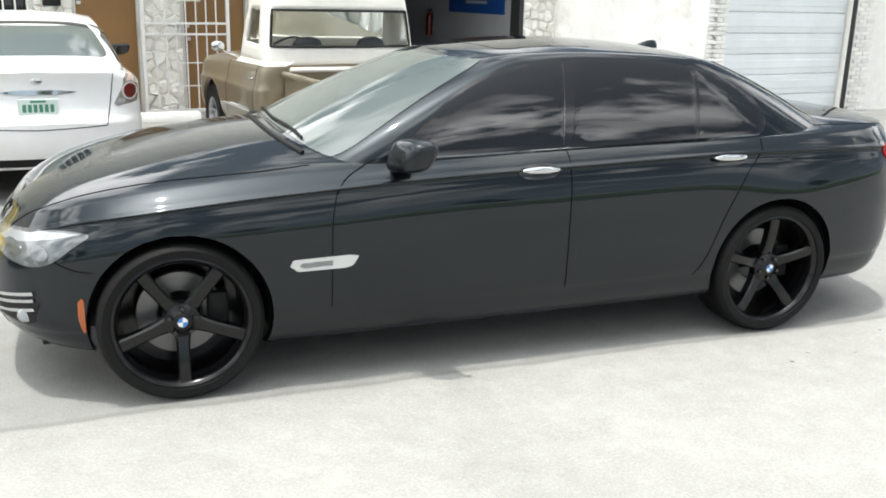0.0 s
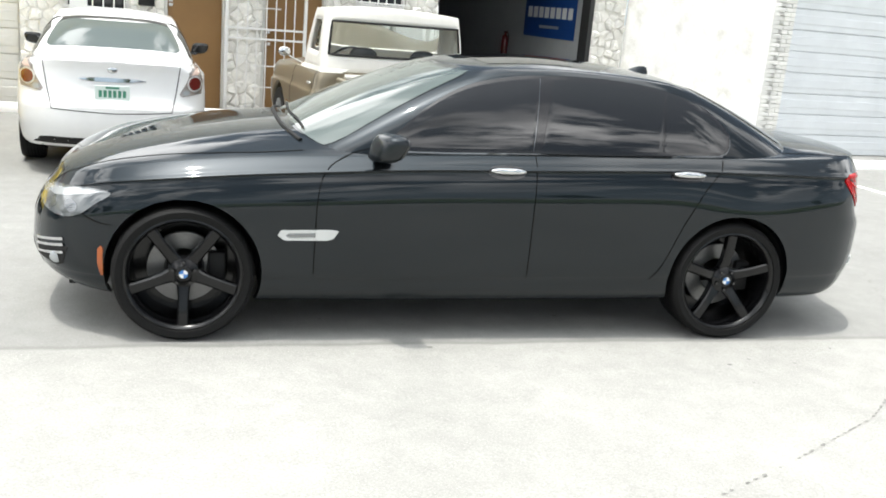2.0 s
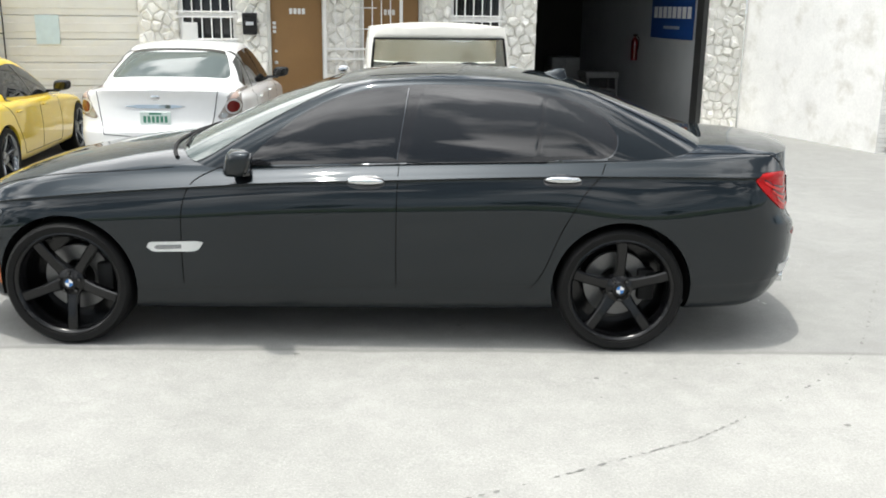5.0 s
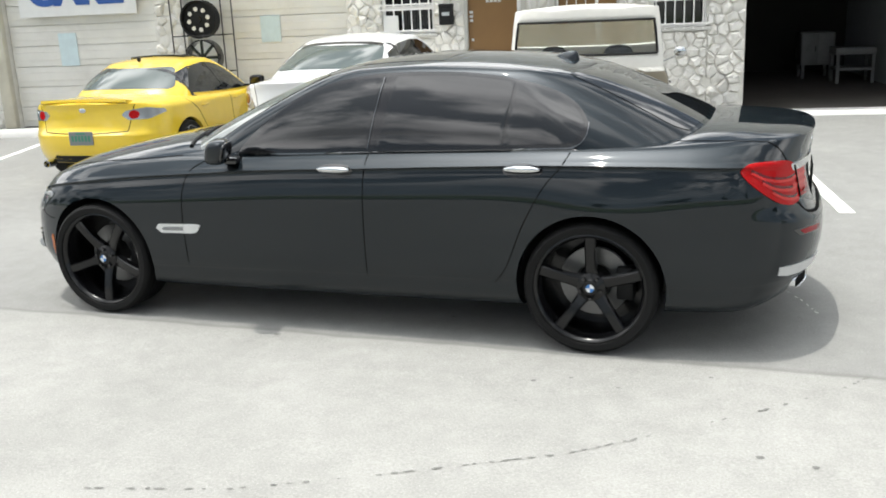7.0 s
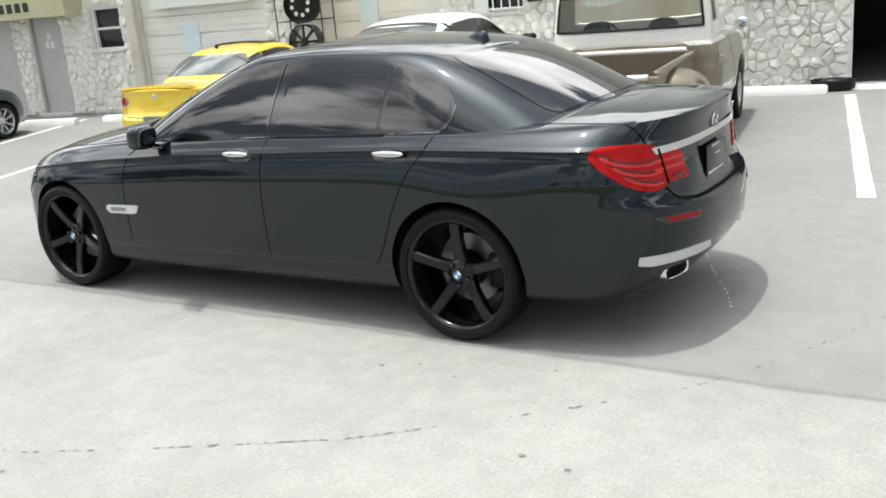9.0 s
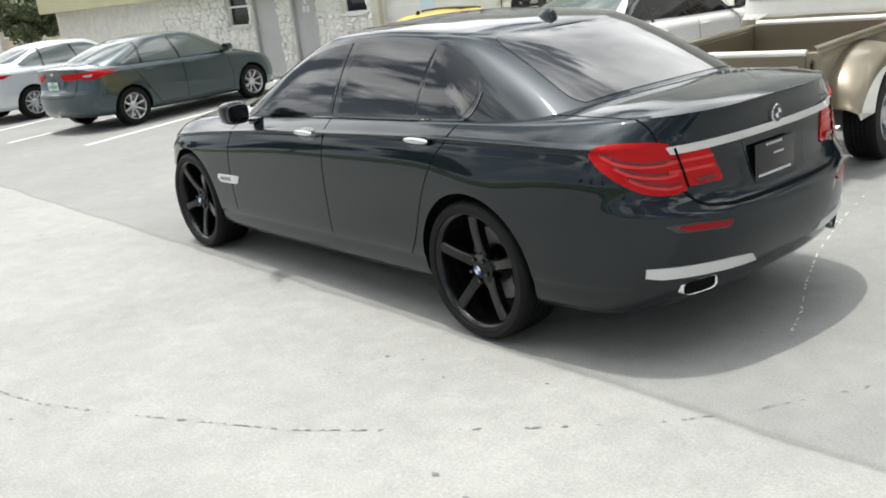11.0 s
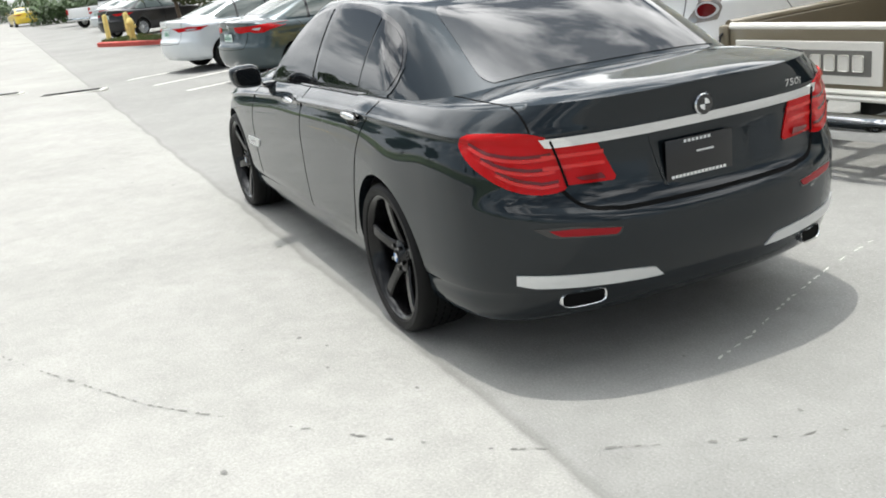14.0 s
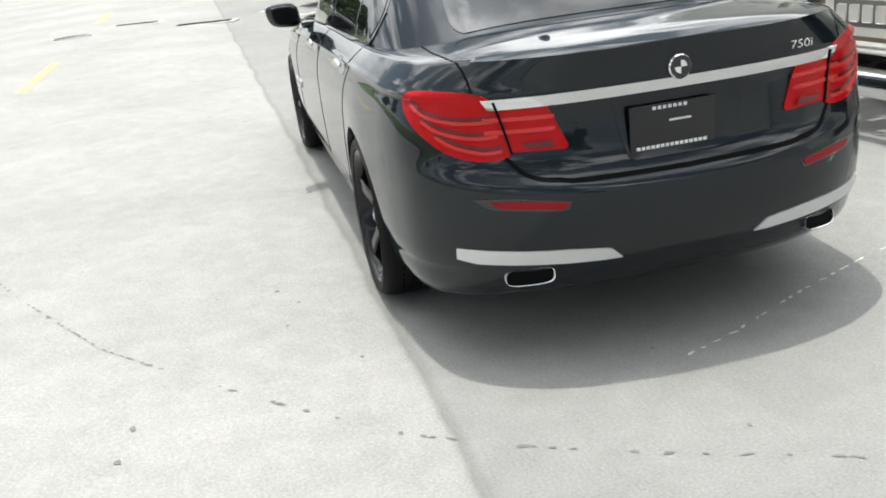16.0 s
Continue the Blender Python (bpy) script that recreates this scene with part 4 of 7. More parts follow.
    plate = part("dealer_plate", box_bm((px, -0.190, 0.735), (px + 0.006, 0.120, 0.895), 0.004), M["plate_black"], root, "black dealer plate with white print")
    for k in range(15):
        part("print_bar", box_bm((px + 0.0065, -0.168 + 0.0172 * k, 0.748), (px + 0.008, -0.168 + 0.0172 * k + 0.0125, 0.759)), M["print_white"], plate, smooth=False)
    for k in range(7):
        part("print_bar", box_bm((px + 0.0065, -0.108 + 0.0185 * k, 0.877), (px + 0.008, -0.108 + 0.0185 * k + 0.012, 0.888)), M["satin"], plate, smooth=False)
    part("print_bar", box_bm((px + 0.0065, -0.05, 0.832), (px + 0.008, 0.03, 0.839)), M["satin"], plate, smooth=False)
    c, nrm = sh.cast(0, 1.0, "rear")
    V, F = lathe([(0, -0.008), (0.036, -0.007), (0.041, -0.003), (0.042, 0.004)], 32)
    badge = mesh_part("roundel", V, F, M["chrome"], root, "round blue and white badge with a black rim")
    badge.matrix_local = Matrix.Translation((c.x + 0.006, 0, 1.003)) @ Matrix.Rotation(radians(90), 4, "Z")
    for nm, r0, mm in (("roundel_ring", 0.037, M["gloss_black"]),):
        V, F = lathe([(0.0, -0.0085), (r0, -0.008)], 32)
        mesh_part(nm, V, F, mm, badge)
    for q in range(4):
        bm = bmesh.new()
        vs = [bm.verts.new((0, -0.0095, 0))]
        for i in range(9):
            b = math.pi / 2 * q + math.pi / 2 * i / 8
            vs.append(bm.verts.new((0.022 * math.cos(b), -0.0095, 0.022 * math.sin(b))))
        bm.faces.new(vs)
        part("roundel_quarter", bm, M["gloss_black"] if q % 2 else M["print_white"], badge, smooth=False)
    c, nrm = sh.cast(0.475, 1.006, "rear")
    arc_text("750i", 0.040, M["chrome"], root, Matrix.Translation((c.x + 0.004, 0.475, 1.006)) @ Matrix.Rotation(radians(90 + 8), 4, "Z") @ Matrix.Rotation(radians(90), 4, "X"), "model_badge", "chrome model badge").scale = (1.4, 1.0, 1.0)
    # roof glass, fin, wipers, bonnet emblem
    lay("sunroof", sh, [(0.10, -0.42), (0.06, 0), (0.10, 0.42), (0.62, 0.44), (0.66, 0), (0.62, -0.44)], "top", 1, M["tint"], root, "dark sunroof glass", off=0.002, thick=0.004, nx=16, nz=12)
    bm = bmesh.new()
    zr = sh.cast(1.20, 0, "top")[0].z
    prof = [(0.0, 0.0, 0.0), (0.03, 0.018, 0.020), (0.07, 0.036, 0.030), (0.11, 0.049, 0.032), (0.14, 0.052, 0.028), (0.160, 0.046, 0.022), (0.172, 0.0, 0.012)]
    rows = []
    for w in (-1, -0.6, 0, 0.6, 1):
        rows.append([bm.verts.new((1.13 + x, w * y, zr - 0.010 - 0.05 * x + z * (1 - abs(w) ** 2.4))) for x, z, y in prof])
    for A, B in zip(rows, rows[1:]):
        for i in range(len(prof) - 1):
            bm.faces.new((A[i], A[i + 1], B[i + 1], B[i]))
    part("roof_fin", bm, M["paint"], root, "shark-fin roof aerial", sharp=60)
    pts = []
    for i in range(33):
        y = -0.68 + 1.36 * i / 32
        c, nrm = sh.cast(-1.046 + 0.100 * abs(y / 0.7) ** 3.6, y, "top")
        pts.append(c + nrm * 0.002)
    part("wiper_cowl", tube_bm(pts, 0.012), M["matt_black"], root, "black wiper cowl")
    for y0, y1 in ((-0.55, 0.05), (0.0, 0.6)):
        pts = []
        for i in range(9):
            y = y0 + (y1 - y0) * i / 8
            c, nrm = sh.cast(-0.965 + 0.06 * (y / 0.7) ** 2, y, "top")
            pts.append(c + nrm * 0.012)
        part("wiper", tube_bm(pts, 0.007), M["matt_black"], root)
    for sg in (-1, 1):
        lay("kidney_grille", sh, smooth_loop([(sg * 0.03, 0.69), (sg * 0.03, 0.52), (sg * 0.10, 0.49), (sg * 0.27, 0.50), (sg * 0.31, 0.60), (sg * 0.27, 0.69), (sg * 0.12, 0.71)], 3), "front", 1, M["gloss_black"], root, "black twin grille with a chrome rim", off=0.004, nx=16, nz=8)
    lay("lower_intake", sh, [(-0.5, 0.28), (0.5, 0.28), (0.46, 0.40), (-0.46, 0.40)], "front", 1, M["matt_black"], root, off=0.003, nx=16, nz=5)
    return sh


build_saloon()


# ---- ground ----
ROAD_EDGE, CROWN_Y, CROWN_Z = -1.03, -4.2, 0.085


def ground_z(x, y):
    if y < ROAD_EDGE:
        k = min(1.0, abs(y - CROWN_Y) / (ROAD_EDGE - CROWN_Y))
        return CROWN_Z * (1 - k ** 1.5)
    return 0.05 * min(max((y - 0.5) / 7.0, 0), 1)


def build_ground():
    xs = sorted(set([-900, -400, -150, -80, -50] + list(np.arange(-36, 24.1, 2.0)) + [40, 80, 150, 400, 900]))
    ys = sorted(set([-900, -400, -150, -60, -30, -16, -12, -10] + list(np.arange(-8.5, ROAD_EDGE - 0.05, 0.4)) + [ROAD_EDGE, ROAD_EDGE + 0.02, -0.5, 0, 0.5] + list(np.arange(1, 8, 0.7)) + [8, 12, 20, 40, 80, 150, 400, 900]))
    V = [(x, y, ground_z(x, y)) for x in xs for y in ys]
    n = len(ys)
    F = [(i * n + j, (i + 1) * n + j, (i + 1) * n + j + 1, i * n + j + 1) for i in range(len(xs) - 1) for j in range(n - 1)]
    m = mat("asphalt", (0.30, 0.295, 0.28), 0.9)
    nt = m.node_tree
    nd, lk = nt.nodes, nt.links
    p = nd["Principled BSDF"]
    geo = nd.new("ShaderNodeNewGeometry")
    sep = nd.new("ShaderNodeSeparateXYZ")
    lk.new(geo.outputs["Position"], sep.inputs[0])

    def noisy(sc, det=5.0, ro=0.6):
        t = nd.new("ShaderNodeTexNoise")
        t.inputs["Scale"].default_value, t.inputs["Detail"].default_value, t.inputs["Roughness"].default_value = sc, det, ro
        lk.new(geo.outputs["Position"], t.inputs["Vector"])
        return t.outputs[0]

    def ramp(f, a, b, lo, hi):
        r = nd.new("ShaderNodeMapRange")
        r.inputs["From Min"].default_value, r.inputs["From Max"].default_value, r.inputs["To Min"].default_value, r.inputs["To Max"].default_value = a, b, lo, hi
        lk.new(f, r.inputs[0])
        return r.outputs[0]

    def mix(f, a, b, mode="MIX"):
        x = nd.new("ShaderNodeMix")
        x.data_type, x.blend_type = "RGBA", mode
        for sock, v in ((x.inputs["Factor"], f), (x.inputs["A"], a), (x.inputs["B"], b)):
            if isinstance(v, (int, float)):
                sock.default_value = v
            elif isinstance(v, tuple):
                sock.default_value = (*v, 1)
            else:
                lk.new(v, sock)
        return x.outputs["Result"]

    wob = nd.new("ShaderNodeMath")
    wob.operation = "ADD"
    slant = nd.new("ShaderNodeMath")
    slant.operation = "MULTIPLY_ADD"
    slant.inputs[1].default_value = -0.018
    lk.new(sep.outputs["X"], slant.inputs[0])
    lk.new(sep.outputs["Y"], slant.inputs[2])
    lk.new(slant.outputs[0], wob.inputs[0])
    lk.new(ramp(noisy(0.9), 0.3, 0.7, -0.065, -0.005), wob.inputs[1])
    lot = ramp(wob.outputs[0], ROAD_EDGE - 0.03, ROAD_EDGE + 0.03, 0.0, 1.0)
    col = mix(lot, (0.316, 0.312, 0.293), (0.250, 0.248, 0.236))
    col = mix(1.0, col, ramp(noisy(0.55, 6, 0.65), 0.3, 0.7, 0.86, 1.12), "MULTIPLY")
    col = mix(1.0, col, ramp(noisy(7.0, 5), 0.3, 0.7, 0.93, 1.07), "MULTIPLY")
    col = mix(1.0, col, ramp(noisy(95.0, 3), 0.3, 0.7, 0.85, 1.15), "MULTIPLY")
    col = mix(ramp(noisy(150.0, 2), 0.655, 0.70, 0.0, 0.5), col, (0.58, 0.56, 0.52))
    col = mix(ramp(noisy(2.3, 7, 0.7), 0.64, 0.78, 0.0, 0.30), col, (0.17, 0.168, 0.16))
    edge = mix(1.0, ramp(wob.outputs[0], ROAD_EDGE - 0.012, ROAD_EDGE + 0.008, 0.0, 1.0), ramp(wob.outputs[0], ROAD_EDGE + 0.008, ROAD_EDGE + 0.05, 1.0, 0.0), "MULTIPLY")
    col = mix(edge, col, mix(0.45, col, (0.12, 0.118, 0.11)))
    lk.new(col, p.inputs["Base Color"])
    b = nd.new("ShaderNodeBump")
    b.inputs["Strength"].default_value, b.inputs["Distance"].default_value = 0.22, 0.005
    lk.new(noisy(190.0, 3), b.inputs["Height"])
    lk.new(b.outputs[0], p.inputs["Normal"])
    mesh_part("ground", V, F, m, None, "worn grey asphalt road and forecourt, sunlit", smooth=True, weld=False, category="ground", kind="structure")


build_ground()


# ---- the building: u along its front, v into it, from the garage opening's left corner ----
MB = pose(1.9, 8.6, 0, 0, 0, 9)
M["stone"] = mat("pale_painted_stone", (0.85, 0.83, 0.775), 0.85, vary=0.08, scale=5, grain=0.10, grain_scale=60, bump=0.9, bump_scale=22, rand=0.06)
M["mortar"] = mat("pale_painted_mortar", (0.74, 0.72, 0.665), 0.95, vary=0.12, scale=6, grain=0.1, bump=0.5, bump_scale=45)
M["render_scuffed"] = mat("scuffed_white_render", (0.86, 0.85, 0.82), 0.85, vary=0.06, scale=2.6, grain=0.05, grain_scale=30, bump=0.15, bump_scale=60, stain=(0.62, 0.60, 0.54), stain_scale=2.4)
M["render_white"] = mat("white_render", (0.86, 0.85, 0.82), 0.85, vary=0.04, scale=1.5, grain=0.03, bump=0.12, bump_scale=70, stain=(0.72, 0.70, 0.65), stain_scale=0.8)
M["roller"] = mat("cream_door_paint", (0.76, 0.745, 0.69), 0.55, vary=0.05, scale=2.5, stain=(0.66, 0.64, 0.585), stain_scale=1.6)
M["roller_grey"] = mat("pale_grey_door_paint", (0.74, 0.76, 0.77), 0.68, vary=0.05, scale=2.5)
M["brick_white"] = mat("white_painted_brick", (0.82, 0.805, 0.76), 0.85, vary=0.05, scale=9, grain=0.08, bump=0.4, bump_scale=60, rand=0.07)
M["door_brown"] = mat("ochre_brown_door_paint", (0.25, 0.135, 0.045), 0.55, vary=0.06, scale=3, grain=0.04)
M["door_grey"] = mat("grey_door_paint", (0.48, 0.475, 0.46), 0.55, vary=0.06, scale=3)
M["iron_white"] = mat("white_painted_iron", (0.82, 0.81, 0.78), 0.5, vary=0.05)
M["dark_glass"] = mat("dark_window_glass", (0.012, 0.013, 0.014), 0.06, spec=0.5)
M["olive"] = mat("olive_fascia_paint", (0.52, 0.49, 0.31), 0.7, vary=0.06, scale=3)
M["concrete"] = mat("pale_concrete", (0.60, 0.59, 0.55), 0.9, vary=0.10, scale=4, grain=0.08, bump=0.3, bump_scale=70)
M["stop_white"] = mat("white_painted_concrete", (0.80, 0.79, 0.76), 0.8, vary=0.05, scale=6, grain=0.05, bump=0.2, bump_scale=60)
M["line_white"] = mat("worn_white_road_paint", (0.74, 0.73, 0.69), 0.85, vary=0.10, scale=14, grain=0.14, grain_scale=40)
M["line_yellow"] = mat("worn_yellow_road_paint", (0.64, 0.50, 0.19), 0.85, vary=0.12, scale=14, grain=0.14, grain_scale=40)
M["sign_white"] = mat("white_banner", (0.78, 0.78, 0.76), 0.6, vary=0.03)
M["sign_blue"] = mat("blue_sign", (0.010, 0.055, 0.22), 0.45, vary=0.05)
M["letter_blue"] = mat("blue_letter_paint", (0.03, 0.10, 0.36), 0.6)
M["letter_red"] = mat("orange_red_letter_paint", (0.60, 0.13, 0.04), 0.6)
M["post_beige"] = mat("beige_post_paint", (0.60, 0.57, 0.47), 0.8, vary=0.08, scale=4, stain=(0.42, 0.39, 0.31), stain_scale=2.0)
M["paper"] = mat("pale_blue_paper", (0.62, 0.74, 0.76), 0.8, vary=0.06)
M["tar"] = mat("dark_crack_filler", (0.185, 0.182, 0.172), 0.9, vary=0.2, scale=20)
M["iron_dark"] = mat("dark_iron", (0.03, 0.03, 0.03), 0.55, 0.3)
# floor and bench are coloured darker to stand for the dim room
M["garage_floor"] = mat("garage_floor", (0.10, 0.09, 0.078), 0.7, vary=0.15, scale=2)
M["garage_wall"] = mat("garage_wall", (0.36, 0.37, 0.37), 0.8, vary=0.06, scale=2)
M["bench"] = mat("dimmed_bench_paint", (0.20, 0.20, 0.19), 0.6, vary=0.1)
# near-black colour stands in for the unlit back of the room
M["garage_shade"] = mat("garage_wall_shade", (0.022, 0.020, 0.018), 0.85, vary=0.2, scale=2)

WALL_TOP = 4.4
OPENINGS = [(-16.35, -15.60, 1.12, 1.95), (-15.46, -14.60, 0.10, 2.06), (-14.20, -13.42, 0.10, 2.06), (-12.66, -12.00, 1.20, 1.95), (-11.60, -8.95, 0.06, 3.0),
            (-8.42, -5.80, 0.06, 3.0), (-5.25, -4.45, 1.34, 2.12), (-4.00, -3.17, 0.10, 2.14), (-2.66, -1.74, 0.10, 2.10), (-1.30, -0.52, 1.29, 2.12), (0.0, 2.74, 0.06, 3.0)]
U0, U1 = -24.0, 3.36


def solid_rects():
    """The front wall's solid rectangles between its openings."""
    out, u = [], U0
    for a, b, z0, z1 in OPENINGS:
        out.append((u, a, 0.0, WALL_TOP))
        out.append((a, b, z1, WALL_TOP))
        if z0 > 0.3:
            out.append((a, b, 0.0, z0))
        u = b
    out.append((u, U1, 0.0, WALL_TOP))
    return out


def build_wall():
    bm = bmesh.new()
    for a, b, z0, z1 in solid_rects():
        add_box(bm, (a, 0.0, z0), (b, 0.26, z1))
    w = part("wall_front", bm, M["mortar"], None, "pale stone-clad front wall of a workshop building", smooth=False, category="wall", kind="structure")
    w.matrix_world = MB
    return w


wall_front = build_wall()


def cells(u0, u1, z0, z1, size, rng):
    """Irregular stone outlines that fill a rectangle."""
    nu, nz = max(1, round((u1 - u0) / size)), max(1, round((z1 - z0) / (size * 0.9)))
    du, dz = (u1 - u0) / nu, (z1 - z0) / nz
    pts = []
    for i in range(-1, nu + 1):
        for j in range(-1, nz + 1):
            pts.append((u0 + (i + 0.5 + 0.5 * (j % 2) + rng.uniform(-0.36, 0.36)) * du, z0 + (j + 0.5 + rng.uniform(-0.36, 0.36)) * dz))
    out = []
    for p in pts:
        if not (u0 < p[0] < u1 and z0 < p[1] < z1):
            continue
        poly = [(u0, z0), (u1, z0), (u1, z1), (u0, z1)]
        for q in pts:
            if q is p or abs(q[0] - p[0]) > 3 * size or abs(q[1] - p[1]) > 3 * size:
                continue
            mx, mz, nx, nz2 = (p[0] + q[0]) / 2, (p[1] + q[1]) / 2, q[0] - p[0], q[1] - p[1]
            res = []
            for k in range(len(poly)):
                a, b = poly[k], poly[(k + 1) % len(poly)]
                va, vb = (a[0] - mx) * nx + (a[1] - mz) * nz2, (b[0] - mx) * nx + (b[1] - mz) * nz2
                if va <= 0:
                    res.append(a)
                if va * vb < 0:
                    t = va / (va - vb)
                    res.append((a[0] + (b[0] - a[0]) * t, a[1] + (b[1] - a[1]) * t))
            poly = res
            if len(poly) < 3:
                break
        if len(poly) > 2:
            out.append(poly)
    return out


def stone_mesh(poly, rng):
    """A lumpy stone on an irregular outline."""
    cx, cz = sum(p[0] for p in poly) / len(poly), sum(p[1] for p in poly) / len(poly)
    edge = []
    for p, q in zip(poly, poly[1:] + poly[:1]):
        edge.append((p[0] + (cx - p[0]) * 0.05, p[1] + (cz - p[1]) * 0.05))
        k, j = rng.uniform(0.35, 0.65), rng.uniform(-0.03, 0.05)
        m = (p[0] + (q[0] - p[0]) * k, p[1] + (q[1] - p[1]) * k)
        edge.append((m[0] + (m[0] - cx) * j, m[1] + (m[1] - cz) * j))
    n = len(edge)
    V, F = [], []
    h = rng.uniform(0.015, 0.07)
    tu, tz = rng.uniform(-0.25, 0.25), rng.uniform(-0.30, 0.20)
    for sc, v in ((0.995, 0.01), (0.95, -h * 0.45), (0.70, -h)):
        for u, z in edge:
            s = sc * (1 + rng.uniform(-0.05, 0.04))
            uu, zz = cx + (u - cx) * s, cz + (z - cz) * s
            V.append((uu, v + (0 if v > 0 else tu * (uu - cx) + tz * (zz - cz) + rng.uniform(-0.25, 0.25) * h * (0.4 if sc > 0.9 else 1.0)), zz))
    V.append((cx + rng.uniform(-0.03, 0.03), -h - rng.uniform(-0.01, 0.025), cz + rng.uniform(-0.03, 0.03)))
    for r in range(2):
        for k in range(n):
            F.append((r * n + k, r * n + (k + 1) % n, (r + 1) * n + (k + 1) % n, (r + 1) * n + k))
    for k in range(n):
        F.append((2 * n + k, 2 * n + (k + 1) % n, 3 * n))
    return V, F


# doors, windows and shutters in the openings
def window_at(name, a, b, z0, z1, bars, label):
    w = part(name, box_bm((a + 0.03, 0.10, z0 + 0.03), (b - 0.03, 0.115, z1 - 0.03)), M["dark_glass"], None, label, smooth=False, category="window", kind="structure")
    w.matrix_world = MB
    for lo, hi in (((a, 0.04, z0), (b, 0.14, z0 + 0.04)), ((a, 0.04, z1 - 0.04), (b, 0.14, z1)), ((a, 0.04, z0 + 0.04), (a + 0.04, 0.14, z1 - 0.04)),
                   ((b - 0.04, 0.04, z0 + 0.04), (b, 0.14, z1 - 0.04)), ((a + 0.04, 0.05, (z0 + z1) / 2 - 0.022), (b - 0.04, 0.13, (z0 + z1) / 2 + 0.022))):
        part("window_frame", box_bm(lo, hi, 0.004, 1), M["iron_white"], w)
    part("window_sill", box_bm((a - 0.05, -0.07, z0 - 0.05), (b + 0.05, 0.03, z0), 0.008), M["concrete"], w)
    if bars:
        n = 6
        for i in range(n):
            u = a + (b - a) * (i + 0.5) / n
            part("security_bar", box_bm((u - 0.009, -0.075, z0 - 0.02), (u + 0.009, -0.057, z1 + 0.02), 0.003, 1), M["iron_white"], w)
        for z in (z0 + 0.05, (z0 + z1) / 2 + 0.04, (z0 + z1) / 2 - 0.03, z1 - 0.05):
            part("security_rail", box_bm((a - 0.03, -0.080, z - 0.012), (b + 0.03, -0.055, z + 0.012), 0.003, 1), M["iron_white"], w)
    return w


window_at("window_1", *OPENINGS[0], False, "dark sash window in a stone wall")
window_at("window_2", *OPENINGS[3], False, "dark sash window in a stone wall")
window_at("window_3", *OPENINGS[6], True, "dark window behind white security bars")
window_at("window_4", *OPENINGS[9], True, "dark window behind white security bars")


def door_at(name, a, b, z0, z1, material, label, swing=1):
    d = part(name, box_bm((a + 0.045, 0.08, z0), (b - 0.045, 0.125, z1 - 0.045), 0.004, 1), material, None, label, category="door", kind="structure")
    d.matrix_world = MB
    fm = M["iron_white"] if material is M["door_brown"] else M["door_grey"]
    for lo, hi in (((a, 0.0, z0), (a + 0.045, 0.16, z1)), ((b - 0.045, 0.0, z0), (b, 0.16, z1)), ((a + 0.045, 0.0, z1 - 0.045), (b - 0.045, 0.16, z1))):
        part("door_frame", box_bm(lo, hi, 0.004, 1), fm if material is M["door_grey"] else M["concrete"], d)
    hu = (a + 0.11) if swing > 0 else (b - 0.11)
    part("door_knob", box_bm((hu - 0.025, 0.03, z0 + 0.93), (hu + 0.025, 0.08, z0 + 0.98), 0.02, 3), M["satin"], d)
    part("door_lock", box_bm((hu - 0.02, 0.06, z0 + 1.10), (hu + 0.02, 0.08, z0 + 1.14), 0.01, 2), M["satin"], d)
    part("threshold", box_bm((a, -0.10, z0 - 0.10), (b, 0.12, z0), 0.01), M["concrete"], d)
    return d


door_at("door_1", *OPENINGS[1], M["door_grey"], "plain grey flush door")
d2 = door_at("door_2", *OPENINGS[2], M["door_grey"], "plain grey flush door with small notices", -1)
d3 = door_at("door_3", *OPENINGS[7], M["door_brown"], "ochre brown flush door with a number plate")
d4 = door_at("door_4", *OPENINGS[8], M["door_brown"], "ochre brown door behind a white security gate")
for i, (u, z, w, h) in enumerate(((-13.82, 1.52, 0.09, 0.12), (-13.88, 1.36, 0.08, 0.13), (-13.76, 1.36, 0.08, 0.13))):
    part("notice", box_bm((u - w / 2, 0.07, z - h / 2), (u + w / 2, 0.078, z + h / 2)), M["print_white"], d2, smooth=False)
for u in (-3.66, -3.60, -3.54, -3.48):
    part("number_bar", box_bm((u - 0.022, 0.068, 1.75), (u + 0.022, 0.078, 1.83)), M["print_white"], d3, smooth=False)
for u in (-2.28, -2.22, -2.16):
    part("number_bar", box_bm((u - 0.022, 0.068, 1.75), (u + 0.022, 0.078, 1.83)), M["print_white"], d4, smooth=False)
for z in (1.62, 1.56, 1.50):
    part("sticker", box_bm((-3.93, 0.07, z - 0.02), (-3.88, 0.078, z + 0.02)), M["print_white"], d3, smooth=False)


